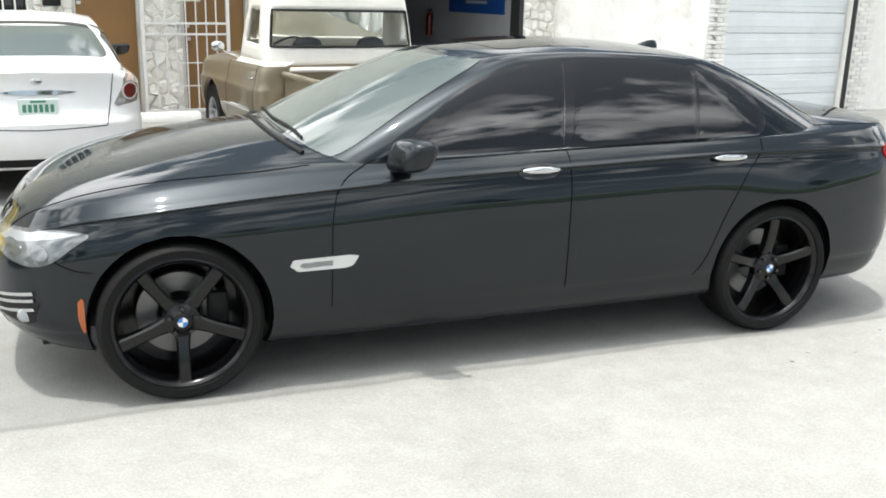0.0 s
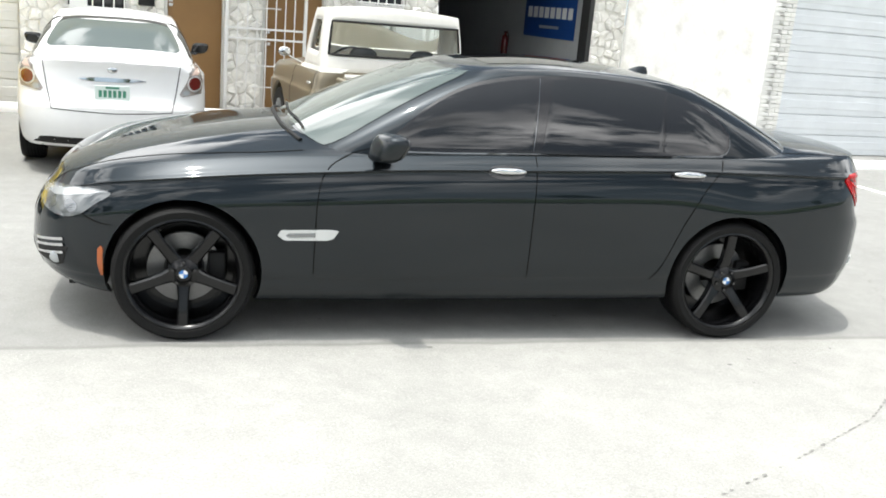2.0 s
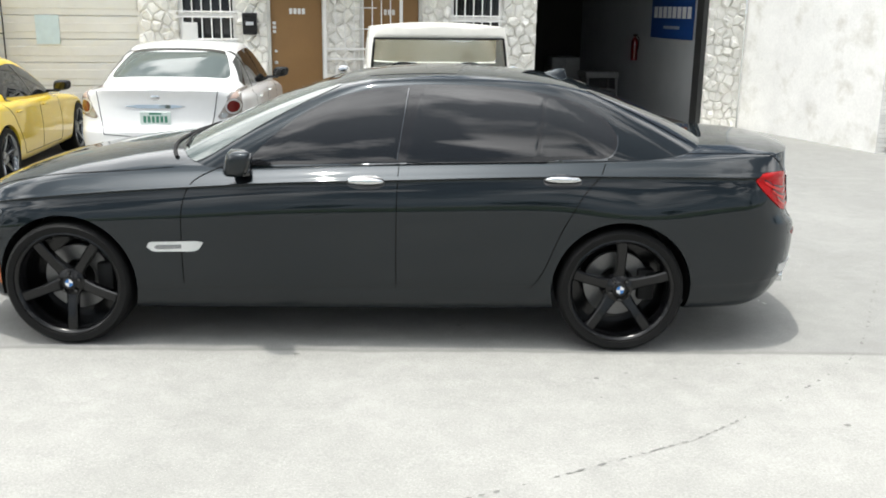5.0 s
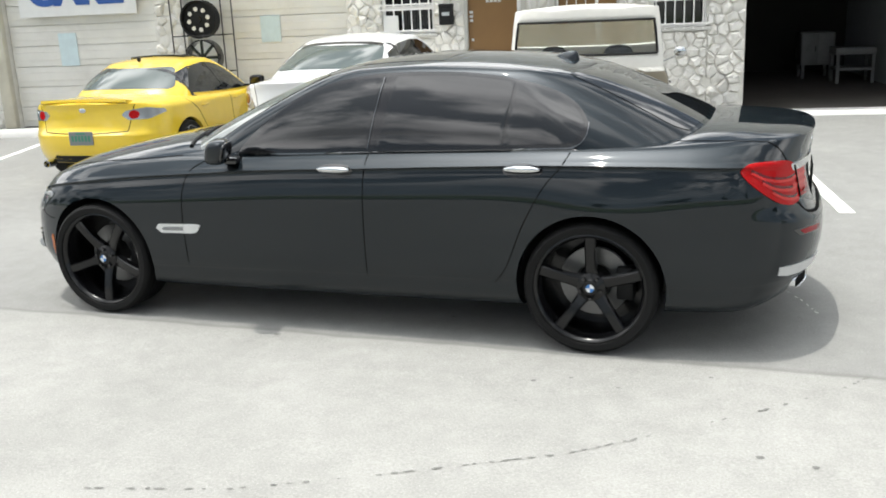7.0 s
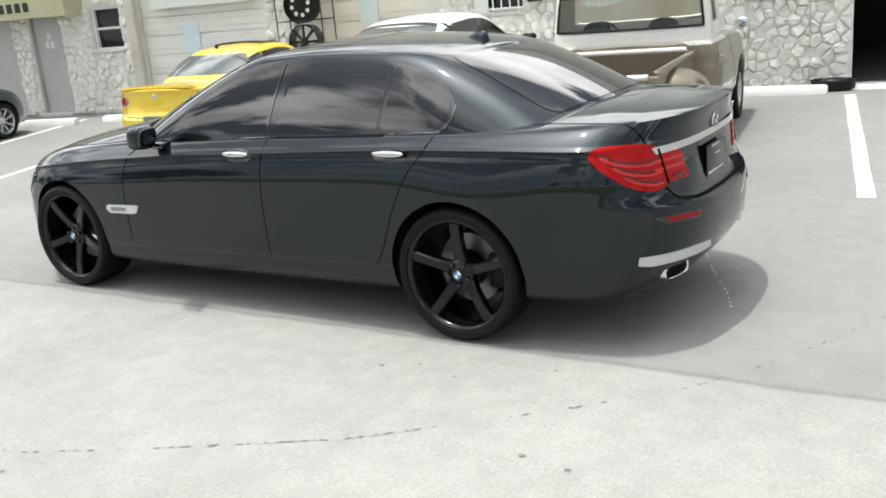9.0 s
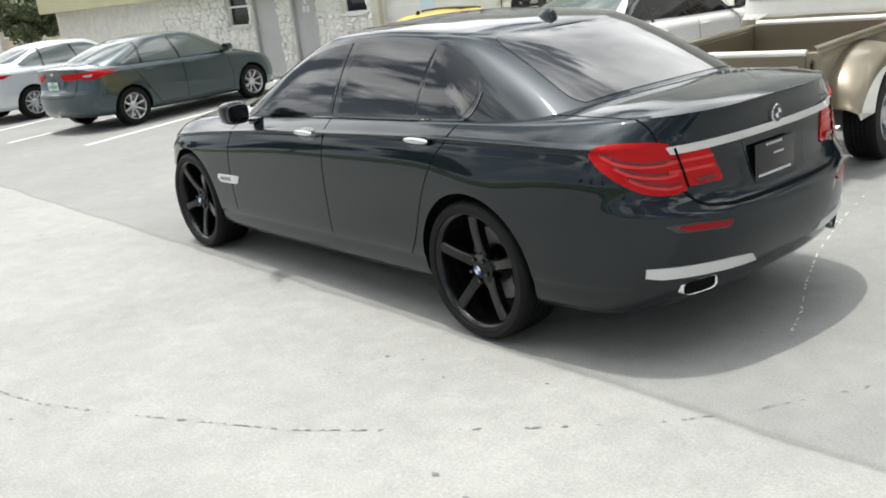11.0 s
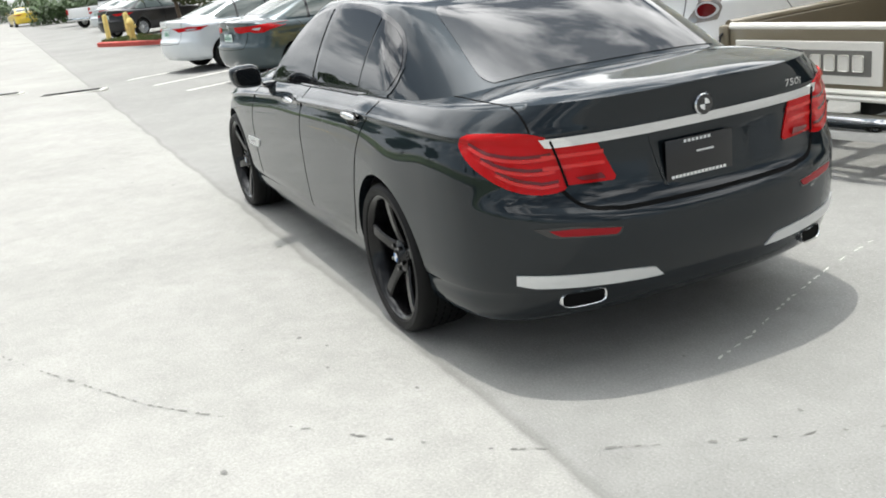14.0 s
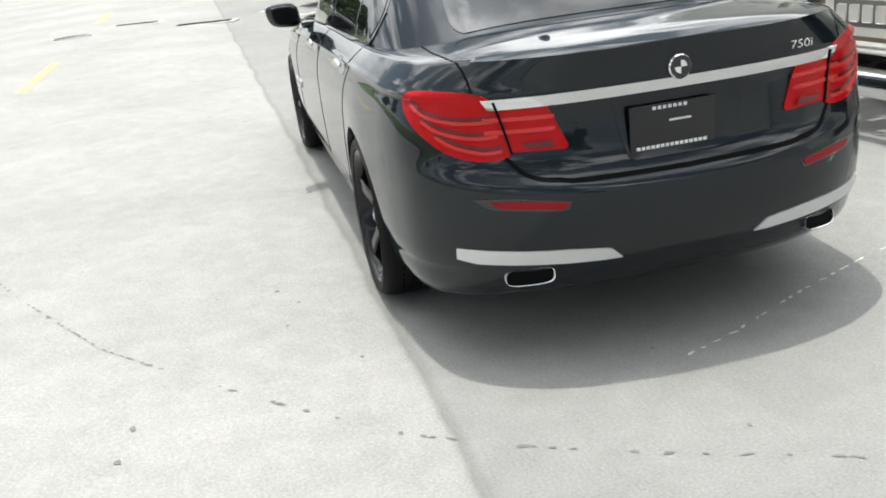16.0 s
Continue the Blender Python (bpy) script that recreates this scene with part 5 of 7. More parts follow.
def build_gate():
    g = thing("security_gate", MB @ pose(-3.20, -0.10, 0.10), "white wrought-iron security gate standing before the stone wall", "gate")
    w, h = 1.16, 2.05
    for lo, hi in (((0, -0.02, 0), (0.045, 0.02, h)), ((w - 0.045, -0.02, 0), (w, 0.02, h)), ((0.045, -0.02, 0), (w - 0.045, 0.02, 0.045)), ((0.045, -0.02, h - 0.045), (w - 0.045, 0.02, h))):
        part("gate_frame", box_bm(lo, hi, 0.004, 1), M["iron_white"], g)
    for z in (1.02, 1.16):
        part("gate_rail", box_bm((0.045, -0.015, z - 0.014), (w - 0.045, 0.015, z + 0.014), 0.003, 1), M["iron_white"], g)
    for i in range(1, 8):
        u = 0.045 + (w - 0.09) * i / 8
        part("gate_bar", box_bm((u - 0.007, -0.008, 0.045), (u + 0.007, 0.008, h - 0.045)), M["iron_white"], g, smooth=False)
    for i, z in enumerate((0.35, 0.65, 1.45, 1.75)):
        part("gate_bar", box_bm((0.40, -0.007, z - 0.007), (0.78, 0.007, z + 0.007)), M["iron_white"], g, smooth=False)


build_gate()


def shutter(name, a, b, z0, z1, material, m, label, v=0.10, step=0.31):
    d = part(name, box_bm((a, v + 0.03, z0), (b, v + 0.05, z1)), material, None, label, smooth=False, category="garage door", kind="structure")
    d.matrix_world = m
    n = max(1, int((z1 - z0) / step))
    me = None
    for i in range(n):
        zz = z0 + (z1 - z0) * i / n
        hh = (z1 - z0) / n
        if me is None:
            bm = bmesh.new()
            add_box(bm, (a + 0.012, v, 0.006), (b - 0.012, v + 0.032, hh - 0.006), 0.006, 2)
            add_box(bm, (a + 0.03, v - 0.008, hh * 0.30), (b - 0.03, v + 0.01, hh * 0.70), 0.006, 2)
            p = part("panel", bm, material, d, smooth=False)
            p.location.z = zz
            me = p.data
        else:
            p = new("panel", me)
            p.parent = d
            p.location.z = zz
    return d


shutter("garage_door_1", -11.60, -8.95, 0.06, 3.0, M["roller"], MB, "closed cream sectional garage door")
shutter("garage_door_2", -8.42, -5.80, 0.06, 3.0, M["roller"], MB, "closed cream sectional garage door")

# fascia and canopy
w = part("fascia", box_bm((-24.0, -0.46, 1.86), (-12.80, 0.0, 2.75), 0.01, 1), M["olive"], None, "olive painted fascia over the doorways", category="fascia", kind="structure")
w.matrix_world = MB
for k in range(4):
    part("number_bar", box_bm((-14.35 + 0.20 * k, -0.473, 1.98), (-14.23 + 0.20 * k, -0.458, 2.14)), M["iron_dark"], w, smooth=False)
w = part("trim", box_bm((-11.80, -0.11, 0.05), (-11.59, 0.02, 3.0), 0.03, 2), M["post_beige"], None, "smooth beige painted corner post beside the garage door", category="post", kind="structure")
w.matrix_world = MB
w = part("canopy", box_bm((-4.25, -0.40, 2.20), (-1.45, 0.0, 2.36), 0.01, 1), M["render_white"], None, "white painted canopy slab over two doors", category="canopy", kind="structure")
w.matrix_world = MB

# the open garage; shade is put into its back wall and ceiling colour
bm = bmesh.new()
add_box(bm, (-0.6, 0.26, -0.02), (2.90, 6.8, 0.06))
w = part("floor", bm, M["garage_floor"], None, "dull brown workshop floor", smooth=False, category="floor", kind="structure")
w.matrix_world = MB
bm = bmesh.new()
add_box(bm, (2.80, 0.26, 0.06), (2.95, 6.8, 3.4))
w = part("wall_right", bm, M["garage_wall"], None, "pale painted inner wall of the workshop", smooth=False, category="wall", kind="structure")
w.matrix_world = MB
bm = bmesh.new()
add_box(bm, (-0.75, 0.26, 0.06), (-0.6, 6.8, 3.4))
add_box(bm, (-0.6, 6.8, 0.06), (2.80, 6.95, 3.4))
w = part("wall_back", bm, M["garage_shade"], None, "inner walls of the workshop, coloured near black for the shade", smooth=False, category="wall", kind="structure")
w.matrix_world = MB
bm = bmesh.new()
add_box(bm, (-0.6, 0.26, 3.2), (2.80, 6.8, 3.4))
w = part("ceiling", bm, M["garage_shade"], None, "workshop ceiling, coloured near black for the shade", smooth=False, category="ceiling", kind="structure")
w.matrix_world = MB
w = part("trim", box_bm((2.66, -0.02, 0.06), (2.74, 0.24, 3.0), 0.004, 1), M["iron_dark"], None, "dark steel door jamb", category="door jamb", kind="structure")
w.matrix_world = MB
w = part("pavement", box_bm((-0.05, -0.42, -0.05), (3.30, 0.26, 0.075), 0.02), M["stop_white"], None, "bright white threshold strip of the garage", category="threshold", kind="structure")
w.matrix_world = MB

sign = thing("wall_sign", MB @ pose(2.78, 0.60, 1.40), "blue workshop wall sign with white lettering bars", "sign")
part("sign_board", box_bm((-0.012, 0.0, 0.0), (0.0, 1.85, 0.80), 0.003, 1), M["sign_blue"], sign)
for k in range(8):
    part("letter_bar", box_bm((-0.016, 1.72 - 0.21 * k - 0.15, 0.34), (-0.012, 1.72 - 0.21 * k, 0.53)), M["print_white"], sign, smooth=False)
part("print_line", box_bm((-0.016, 0.55, 0.16), (-0.012, 1.25, 0.21)), M["satin"], sign, smooth=False)
sign2 = thing("red_sign", MB @ pose(2.78, 0.65, 2.26), "red strip sign above the blue one", "sign")
part("sign_board", box_bm((-0.012, 0.0, 0.0), (0.0, 1.7, 0.30), 0.003, 1), M["letter_red"], sign2)


def workbench():
    t = thing("workbench", MB @ pose(2.34, 4.1, 0.06), "pale workbench with an open shelf, darkened in colour for the dim workshop", "workbench")
    part("worktop", box_bm((-0.32, -0.3, 0.50), (0.35, 0.3, 0.62), 0.01), M["bench"], t)
    part("shelf", box_bm((-0.30, -0.28, 0.22), (0.33, 0.28, 0.27), 0.01), M["bench"], t)
    for x in (-0.30, 0.29):
        for y in (-0.28, 0.23):
            part("leg", box_bm((x, y, 0), (x + 0.05, y + 0.05, 0.5)), M["bench"], t, smooth=False)
    c = thing("storage_cabinet", MB @ pose(1.92, 5.2, 0.06), "metal cabinet at the back of the workshop, greyed in colour for the dimness", "cabinet")
    part("cabinet_body", box_bm((-0.30, -0.3, 0.25), (0.30, 0.3, 0.85), 0.015), M["bench"], c)
    for lx in (-0.27, 0.22):
        for ly in (-0.27, 0.22):
            part("cabinet_leg", box_bm((lx, ly, 0.0), (lx + 0.05, ly + 0.05, 0.25)), M["bench"], c, smooth=False)
    part("cabinet_door", box_bm((-0.28, -0.32, 0.28), (-0.01, -0.30, 0.82), 0.005), M["bench"], c)
    part("cabinet_door", box_bm((0.01, -0.32, 0.28), (0.28, -0.30, 0.82), 0.005), M["bench"], c)
    part("cabinet_handle", box_bm((-0.06, -0.345, 0.5), (-0.04, -0.32, 0.6), 0.004), M["iron_dark"], c)


workbench()


def extinguisher():
    e = thing("fire_extinguisher", MB @ pose(2.72, 3.1, 0.95), "small red fire extinguisher hung on the workshop wall", "extinguisher")
    V, F = lathe([(0.0, 0.0), (0.06, 0.0), (0.065, 0.02), (0.065, 0.34), (0.05, 0.39), (0.02, 0.42), (0.02, 0.45), (0.0, 0.45)], 18)
    # dark lens red puts the room's dimness into the cylinder's colour
    mesh_part("cylinder", [(a, c, b) for a, b, c in V], F, M["lamp_dark_red"], e)
    part("valve", box_bm((-0.04, -0.015, 0.44), (0.05, 0.015, 0.48), 0.006), M["matt_black"], e)
    part("hose", tube_bm([(0.04, 0, 0.45), (0.08, 0, 0.40), (0.075, 0, 0.2)], 0.01, 6), M["matt_black"], e)


extinguisher()

# banner, papers, mailbox, tyre rack
ban = thing("banner", MB @ pose(-11.26, -0.02, 1.825), "white banner with hand-painted red and blue words", "banner")
part("banner_sheet", box_bm((0.0, -0.012, 0.0), (2.05, 0.0, 1.35), 0.004, 1), M["sign_white"], ban)
arc_text("CARE", 0.56, M["letter_blue"], ban, pose(1.02, -0.016, 0.36, 90, 0, 0), "lettering", "thick blue hand-painted word", 0.003, 0.028).scale = (1.18, 1.0, 1.0)
arc_text("SCHOOL", 0.42, M["letter_red"], ban, pose(1.02, -0.016, 0.81, 90, 0, 0), "lettering", "orange-red hand-painted word", 0.003, 0.016).scale = (1.05, 1.0, 1.0)
for u, z, hh in ((-10.55, 1.30, 0.52), (-7.06, 1.50, 0.40)):
    p = part("paper_notice", box_bm((u - 0.16, 0.078, z - hh / 2), (u + 0.16, 0.086, z + hh / 2)), M["paper"], None, "faded pale blue paper taped to a garage door", smooth=False, category="notice", group="paper notices")
    p.matrix_world = MB
p = part("notice", box_bm((-5.20, -0.10, 1.34), (-4.98, -0.085, 1.62)), M["print_white"], None, "white paper sign tied to the window bars", smooth=False, category="notice")
p.matrix_world = MB

mb = thing("mailbox", MB @ pose(-4.245, -0.06, 1.46), "black wall mailbox with a pale label", "mailbox")
bm = box_bm((-0.10, -0.13, 0.0), (0.10, 0.0, 0.27), 0.012)
part("box", bm, M["matt_black"], mb)
part("lid", box_bm((-0.108, -0.145, 0.25), (0.108, 0.0, 0.30), 0.02), M["matt_black"], mb)
part("label_plate", box_bm((-0.055, -0.134, 0.13), (0.055, -0.128, 0.18)), M["satin"], mb, smooth=False)


def tyre_rack():
    r = thing("wheel_rack", MB @ pose(-8.42, -0.50, 0.05), "tall thin black wire rack for display wheels", "rack")
    w, d, h = 0.82, 0.40, 2.02
    for x in (0, w):
        for y in (0, d):
            part("rack_post", tube_bm([(x, y, 0), (x, y, h)], 0.010, 6), M["iron_dark"], r)
    for z in (0.30, 0.85, 1.40, 2.0):
        for a, b in (((0, 0, z), (w, 0, z)), ((0, d, z), (w, d, z)), ((0, 0, z), (0, d, z)), ((w, 0, z), (w, d, z)), ((0.28, 0, z), (0.28, d, z)), ((0.54, 0, z), (0.54, d, z))):
            part("rack_rail", tube_bm([a, b], 0.007, 6), M["iron_dark"], r)
    for (x, z, rr, mt, lab) in ((0.40, 2.30, 0.29, M["steel"], "bright silver display wheel"), (0.41, 1.69, 0.28, M["matt_black"], "matt black display wheel"), (0.42, 1.12, 0.27, M["gloss_black"], "black multi-spoke display wheel")):
        q = thing("display_wheel", MB @ pose(-8.42 + x, -0.36, z + 0.0), lab + " standing on a rack", "wheel", "display wheels")
        V, F = lathe([(rr, -0.10), (rr * 1.02, -0.09), (rr * 0.93, -0.085), (rr * 0.90, 0.0), (rr * 0.92, 0.10), (rr, 0.11), (rr, -0.10)], 40)
        mesh_part("rim", V, F, mt, q)
        n = 6 if mt is M["matt_black"] else 8
        if mt is M["matt_black"]:
            bm = bmesh.new()
            V, F = lathe([(0.0, -0.055), (0.07, -0.06), (rr * 0.92, -0.03)], 40)
            mesh_part("rim_disc", V, F, mt, q)
            for k in range(8):
                a = 2 * math.pi * k / 8 + 0.2
                V, F = lathe([(0.0, -0.062), (0.034, -0.060)], 14)
                V = [(px + 0.155 * math.cos(a), py, pz + 0.155 * math.sin(a)) for px, py, pz in V]
                mesh_part("rim_hole", V, F, M["roller"], q)
        else:
            for k in range(n):
                a = 2 * math.pi * k / n
                bm = box_bm((0.03, -0.075, -0.022), (rr * 0.92, -0.045, 0.022), 0.006, 1, Matrix.Rotation(a, 4, "Y"))
                part("spoke", bm, mt, q)
        V, F = lathe([(0.0, -0.085), (0.05, -0.085), (0.055, -0.04)], 20)
        mesh_part("hub", V, F, mt, q)


tyre_rack()

# plant tub by the garage
tub = thing("plant_tub", MB @ pose(-0.22, -0.34, 0.04), "low black plastic tub with dark soil and plastic sheet", "tub")
V, F = [], []
V, F = lathe([(0.0, 0.0), (0.23, 0.0), (0.265, 0.03), (0.275, 0.13), (0.288, 0.14), (0.28, 0.15), (0.255, 0.14), (0.25, 0.10), (0.0, 0.105)], 28)
V = [(x, -z * 0.72, y) for x, y, z in V]
mesh_part("tub_shell", V, F, M["matt_black"], tub)
V, F = superblob((0.02, 0, 0.13), (0.17, 0.11, 0.05), 2.0)
mesh_part("plastic_sheet", V, F, M["dark_glass"], tub)

# the wing on the right: white wall, brick piers and a grey shutter
CORNER = Vector((6.32, 6.55, 0))
START = Vector((5.23, 9.12, 0))
dw = (START - CORNER).normalized()
MW = Matrix.Translation(CORNER) @ Matrix.Rotation(math.atan2(dw.y, dw.x), 4, "Z")
LEN = (START - CORNER).length
w = part("wall_wing", box_bm((0.0, -0.25, 0.0), (LEN, 0.0, WALL_TOP)), M["render_scuffed"], None, "plain white rendered wall with faint scuffs", smooth=False, category="wall", kind="structure")
w.matrix_world = MW
ME = Matrix.Translation(CORNER) @ Matrix.Rotation(radians(9), 4, "Z")
bm = bmesh.new()
add_box(bm, (0.04, 0.03, 0), (0.40, 0.3, WALL_TOP))
add_box(bm, (0.40, 0.03, 3.1), (3.06, 0.3, WALL_TOP))
add_box(bm, (3.06, 0.03, 0), (14.0, 0.3, WALL_TOP))
wall_east = part("wall_east", bm, M["brick_white"], None, "white painted brick wall beside a shutter", smooth=False, category="wall", kind="structure")
wall_east.matrix_world = ME
shutter("garage_door_3", 0.40, 3.06, 0.05, 3.1, M["roller_grey"], ME, "closed pale grey ribbed roller shutter", 0.12, 0.30)
w = part("pipe", tube_bm([(3.02, -0.05, 0.05), (3.02, -0.05, 4.2)], 0.035, 10), M["iron_dark"], None, "dark downpipe beside the shutter", category="pipe")
w.matrix_world = ME

# flat roof over all
bm = bmesh.new()
add_box(bm, (U0, -0.12, WALL_TOP), (U1, 9.0, WALL_TOP + 0.25))
w = part("roof", bm, M["render_white"], None, "flat white roof edge", smooth=False, category="roof", kind="structure")
w.matrix_world = MB


# ---- markings and small things on the ground ----
def painted(name, a, b, width, material, label, lift=0.004):
    a, b = Vector((*a, 0)), Vector((*b, 0))
    d = (b - a)
    n = max(2, int(d.length / 0.25))
    e = Vector((-d.y, d.x, 0)).normalized() * width / 2
    V, F = [], []
    rng = random.Random(int(abs(a.x * 97 + a.y * 31)))
    for i in range(n + 1):
        p = a + d * i / n
        for s in (-1, 1):
            q = p + e * s * (1 + rng.uniform(-0.07, 0.07))
            V.append((q.x, q.y, ground_z(q.x, q.y) + lift))
    F = [(2 * i, 2 * i + 1, 2 * i + 3, 2 * i + 2) for i in range(n)]
    return mesh_part(name, V, F, material, None, label, smooth=False, category="marking", kind="structure", weld=False)


painted("road_marking", (2.97, 2.50), (2.02, 7.75), 0.125, M["line_white"], "worn white bay line on the asphalt")
painted("road_marking", (6.38, 5.3), (6.62, 3.2), 0.11, M["line_white"], "worn white bay line on the asphalt")
for a, b in (((-6.30, 0.95), (-7.95, 5.9)), ((-8.35, 0.55), (-10.45, 6.0)), ((-10.35, 0.05), (-12.6, 5.8)), ((-12.1, -0.25), (-14.4, 5.4)), ((-14.0, -0.5), (-16.2, 5.0))):
    painted("road_marking", a, b, 0.10, M["line_white"], "worn white bay line on the asphalt")
for x in (-6.3, -15.5, -24.5, -33.5):
    painted("road_marking", (x, -3.75), (x - 2.7, -3.72), 0.11, M["line_yellow"], "faded yellow centre dash on the road")


def wheel_stop(x, y, yaw, length=1.75):
    bm = bmesh.new()
    prof = [(-0.085, 0.0), (-0.08, 0.06), (-0.05, 0.115), (0.05, 0.115), (0.08, 0.06), (0.085, 0.0)]
    rows = []
    for s in (-1, -0.96, 0.96, 1):
        k = 0.86 if abs(s) == 1 else 1.0
        rows.append([bm.verts.new((s * length / 2, py * k, pz * k)) for py, pz in prof])
    for A, B in zip(rows, rows[1:]):
        for i in range(len(prof) - 1):
            bm.faces.new((A[i], A[i + 1], B[i + 1], B[i]))
    bm.faces.new(rows[0])
    bm.faces.new(rows[-1])
    ob = part("wheel_stop", bm, M["stop_white"], None, "white painted concrete wheel stop on the asphalt", category="wheel stop", group="wheel stops", sharp=25)
    ob.matrix_world = pose(x, y, ground_z(x, y), 0, 0, yaw)


for x, y, yaw in ((0.86, 7.80, 5), (-1.45, 7.55, 8), (-3.45, 7.20, 10), (-6.1, 6.75, 12), (-8.70, 5.95, 17), (-10.84, 5.22, 17), (-13.0, 4.65, 18), (7.6, 5.75, 9)):
    wheel_stop(x, y, yaw)


def crack(points, seed, wide=0.016, gap=0.42, key="tar", label="thin broken crack of dark spots in the asphalt"):
    """A broken row of dark spots and dashes along a line, thinly raised."""
    rng = random.Random(seed)
    V, F = [], []
    pts = [Vector((*p, 0)) for p in points]
    for p, q in zip(pts, pts[1:]):
        d = q - p
        n = max(1, int(d.length / 0.055))
        for i in range(n):
            if rng.random() < gap:
                continue
            c = p + d * (i + rng.uniform(0, 0.6)) / n
            r1, r2, k = rng.uniform(0.008, 0.028), wide * rng.uniform(0.25, 0.6), 7
            a0 = math.atan2(d.y, d.x) + rng.uniform(-0.3, 0.3)
            s = len(V)
            for j in range(k):
                a = 2 * math.pi * j / k
                x, y = r1 * math.cos(a) * rng.uniform(0.7, 1.2), r2 * math.sin(a) * rng.uniform(0.7, 1.2)
                px, py = c.x + x * math.cos(a0) - y * math.sin(a0), c.y + x * math.sin(a0) + y * math.cos(a0)
                V.append((px, py, ground_z(px, py) + 0.003))
            F.append(tuple(range(s, s + k)))
    mesh_part("asphalt_crack", V, F, M[key], None, label, smooth=False, category="crack", kind="stuff", weld=False)


crack([(-0.1, -2.93), (0.5, -2.77), (0.95, -2.54), (1.68, -2.12), (2.12, -1.74), (2.46, -1.42), (2.76, -1.10), (2.98, -0.78), (3.17, -0.44), (3.39, 0.02), (3.75, 0.7)], 3)
crack([(2.68, -0.05), (2.59, 0.19), (2.40, 0.57), (2.20, 1.05), (2.00, 1.70), (1.84, 2.35)], 5, 0.013, 0.40, "concrete", "faint pale scratch of dashes in the asphalt")
rng = random.Random(11)
V, F = [], []
for k in range(170):
    x, y = rng.uniform(-5.5, 7.5), rng.uniform(-4.4, 6.0)
    if rng.random() < 0.3:
        x, y = rng.uniform(-30, 5), rng.uniform(-4.5, 1.0)
    r = rng.uniform(0.006, 0.022)
    s = len(V)
    for j in range(7):
        a = 2 * math.pi * j / 7
        q = r * rng.uniform(0.6, 1.3)
        V.append((x + q * math.cos(a), y + q * 0.7 * math.sin(a), ground_z(x, y) + 0.003))
    F.append(tuple(range(s, s + 7)))
mesh_part("asphalt_spots", V, F, M["tar"], None, "scattered dark gum and tar spots on the asphalt", smooth=False, category="spots", kind="stuff", weld=False)

# drain grates, manhole
M["drain_black"] = mat("matt_black_grate", (0.012, 0.012, 0.012), 0.95, spec=0.1)


def drain(x, y, yaw, length, width, label):
    g = thing("storm_drain", pose(x, y, ground_z(x, y), 0, 0, yaw), label, "drain", "street drains")
    part("drain_frame", box_bm((-length / 2, -width / 2, -0.05), (length / 2, width / 2, 0.012), 0.006, 1), M["concrete"], g)
    part("drain_slot", box_bm((-length * 0.40, -width * 0.30, 0.0), (length * 0.42, width * 0.30, 0.022), 0.002, 1), M["drain_black"], g)


drain(-12.9, -1.62, 72, 1.25, 0.42, "long slotted gutter drain in a pale concrete frame")
drain(-14.2, -2.9, 72, 1.0, 0.30, "narrow slotted drain in the road")
m = thing("manhole_cover", pose(-12.9, -3.95, ground_z(-12.9, -3.95)), "round grey iron manhole cover in the road", "manhole cover")
V, F = lathe([(0.0, 0.008), (0.30, 0.008), (0.33, 0.006), (0.34, -0.03)], 32)
mesh_part("cover", [(x, z, y) for x, y, z in V], F, M["lamp_bowl"], m)

# ---- stones of the front wall and bricks of the wing ----
rng = random.Random(7)
regions = [(-5.80, -5.25, 0.05, 2.9), (-5.25, -4.45, 0.05, 1.29), (-5.25, -4.45, 2.12, 2.9), (-4.45, -4.0, 0.05, 2.9), (-3.17, -2.66, 0.05, 2.2), (-1.74, -1.30, 0.05, 2.9), (-1.30, -0.52, 0.05, 1.24), (-1.30, -0.52, 2.12, 2.9),
           (-0.52, 0.0, 0.05, 2.9), (2.74, 3.34, 0.05, 2.9), (-8.95, -8.42, 0.05, 2.9), (-13.42, -12.66, 0.05, 2.1), (-12.66, -12.0, 0.05, 1.15), (-12.66, -12.0, 1.97, 2.15), (-12.0, -11.6, 0.05, 2.3), (-14.60, -14.20, 0.05, 2.1), (-15.60, -15.46, 0.05, 2.1), (-16.35, -15.60, 0.05, 1.1), (-19.0, -16.35, 0.05, 2.1)]
rest_v, rest_f, singles = [], [], 0
for a, b, z0, z1 in regions:
    for poly in cells(a, b, z0, z1, 0.155, rng):
        V, F = stone_mesh(poly, rng)
        if singles < 300:
            singles += 1
            o = mesh_part("stone", V, F, M["stone"], wall_front, weld=False, smooth=True, sharp=22)
        else:
            k = len(rest_v)
            rest_v += V
            rest_f += [tuple(k + i for i in f) for f in F]
mesh_part("stonework", rest_v, rest_f, M["stone"], wall_front, "pale irregular stone cladding", weld=False, smooth=True, sharp=22, kind="stuff")

bm = bmesh.new()
add_box(bm, (0.0, -0.0, 0.004), (0.19, 0.05, 0.058), 0.006, 1)
first = part("brick", bm, M["brick_white"], wall_east, sharp=30)
first.location = (0.012, 0.0, 0.0)
bm = bmesh.new()
add_box(bm, (0.0, -0.0, 0.004), (0.088, 0.05, 0.058), 0.006, 1)
half_data = bpy.data.meshes.new("brick")
bm.to_mesh(half_data)
bm.free()
half_data.materials.append(M["brick_white"])
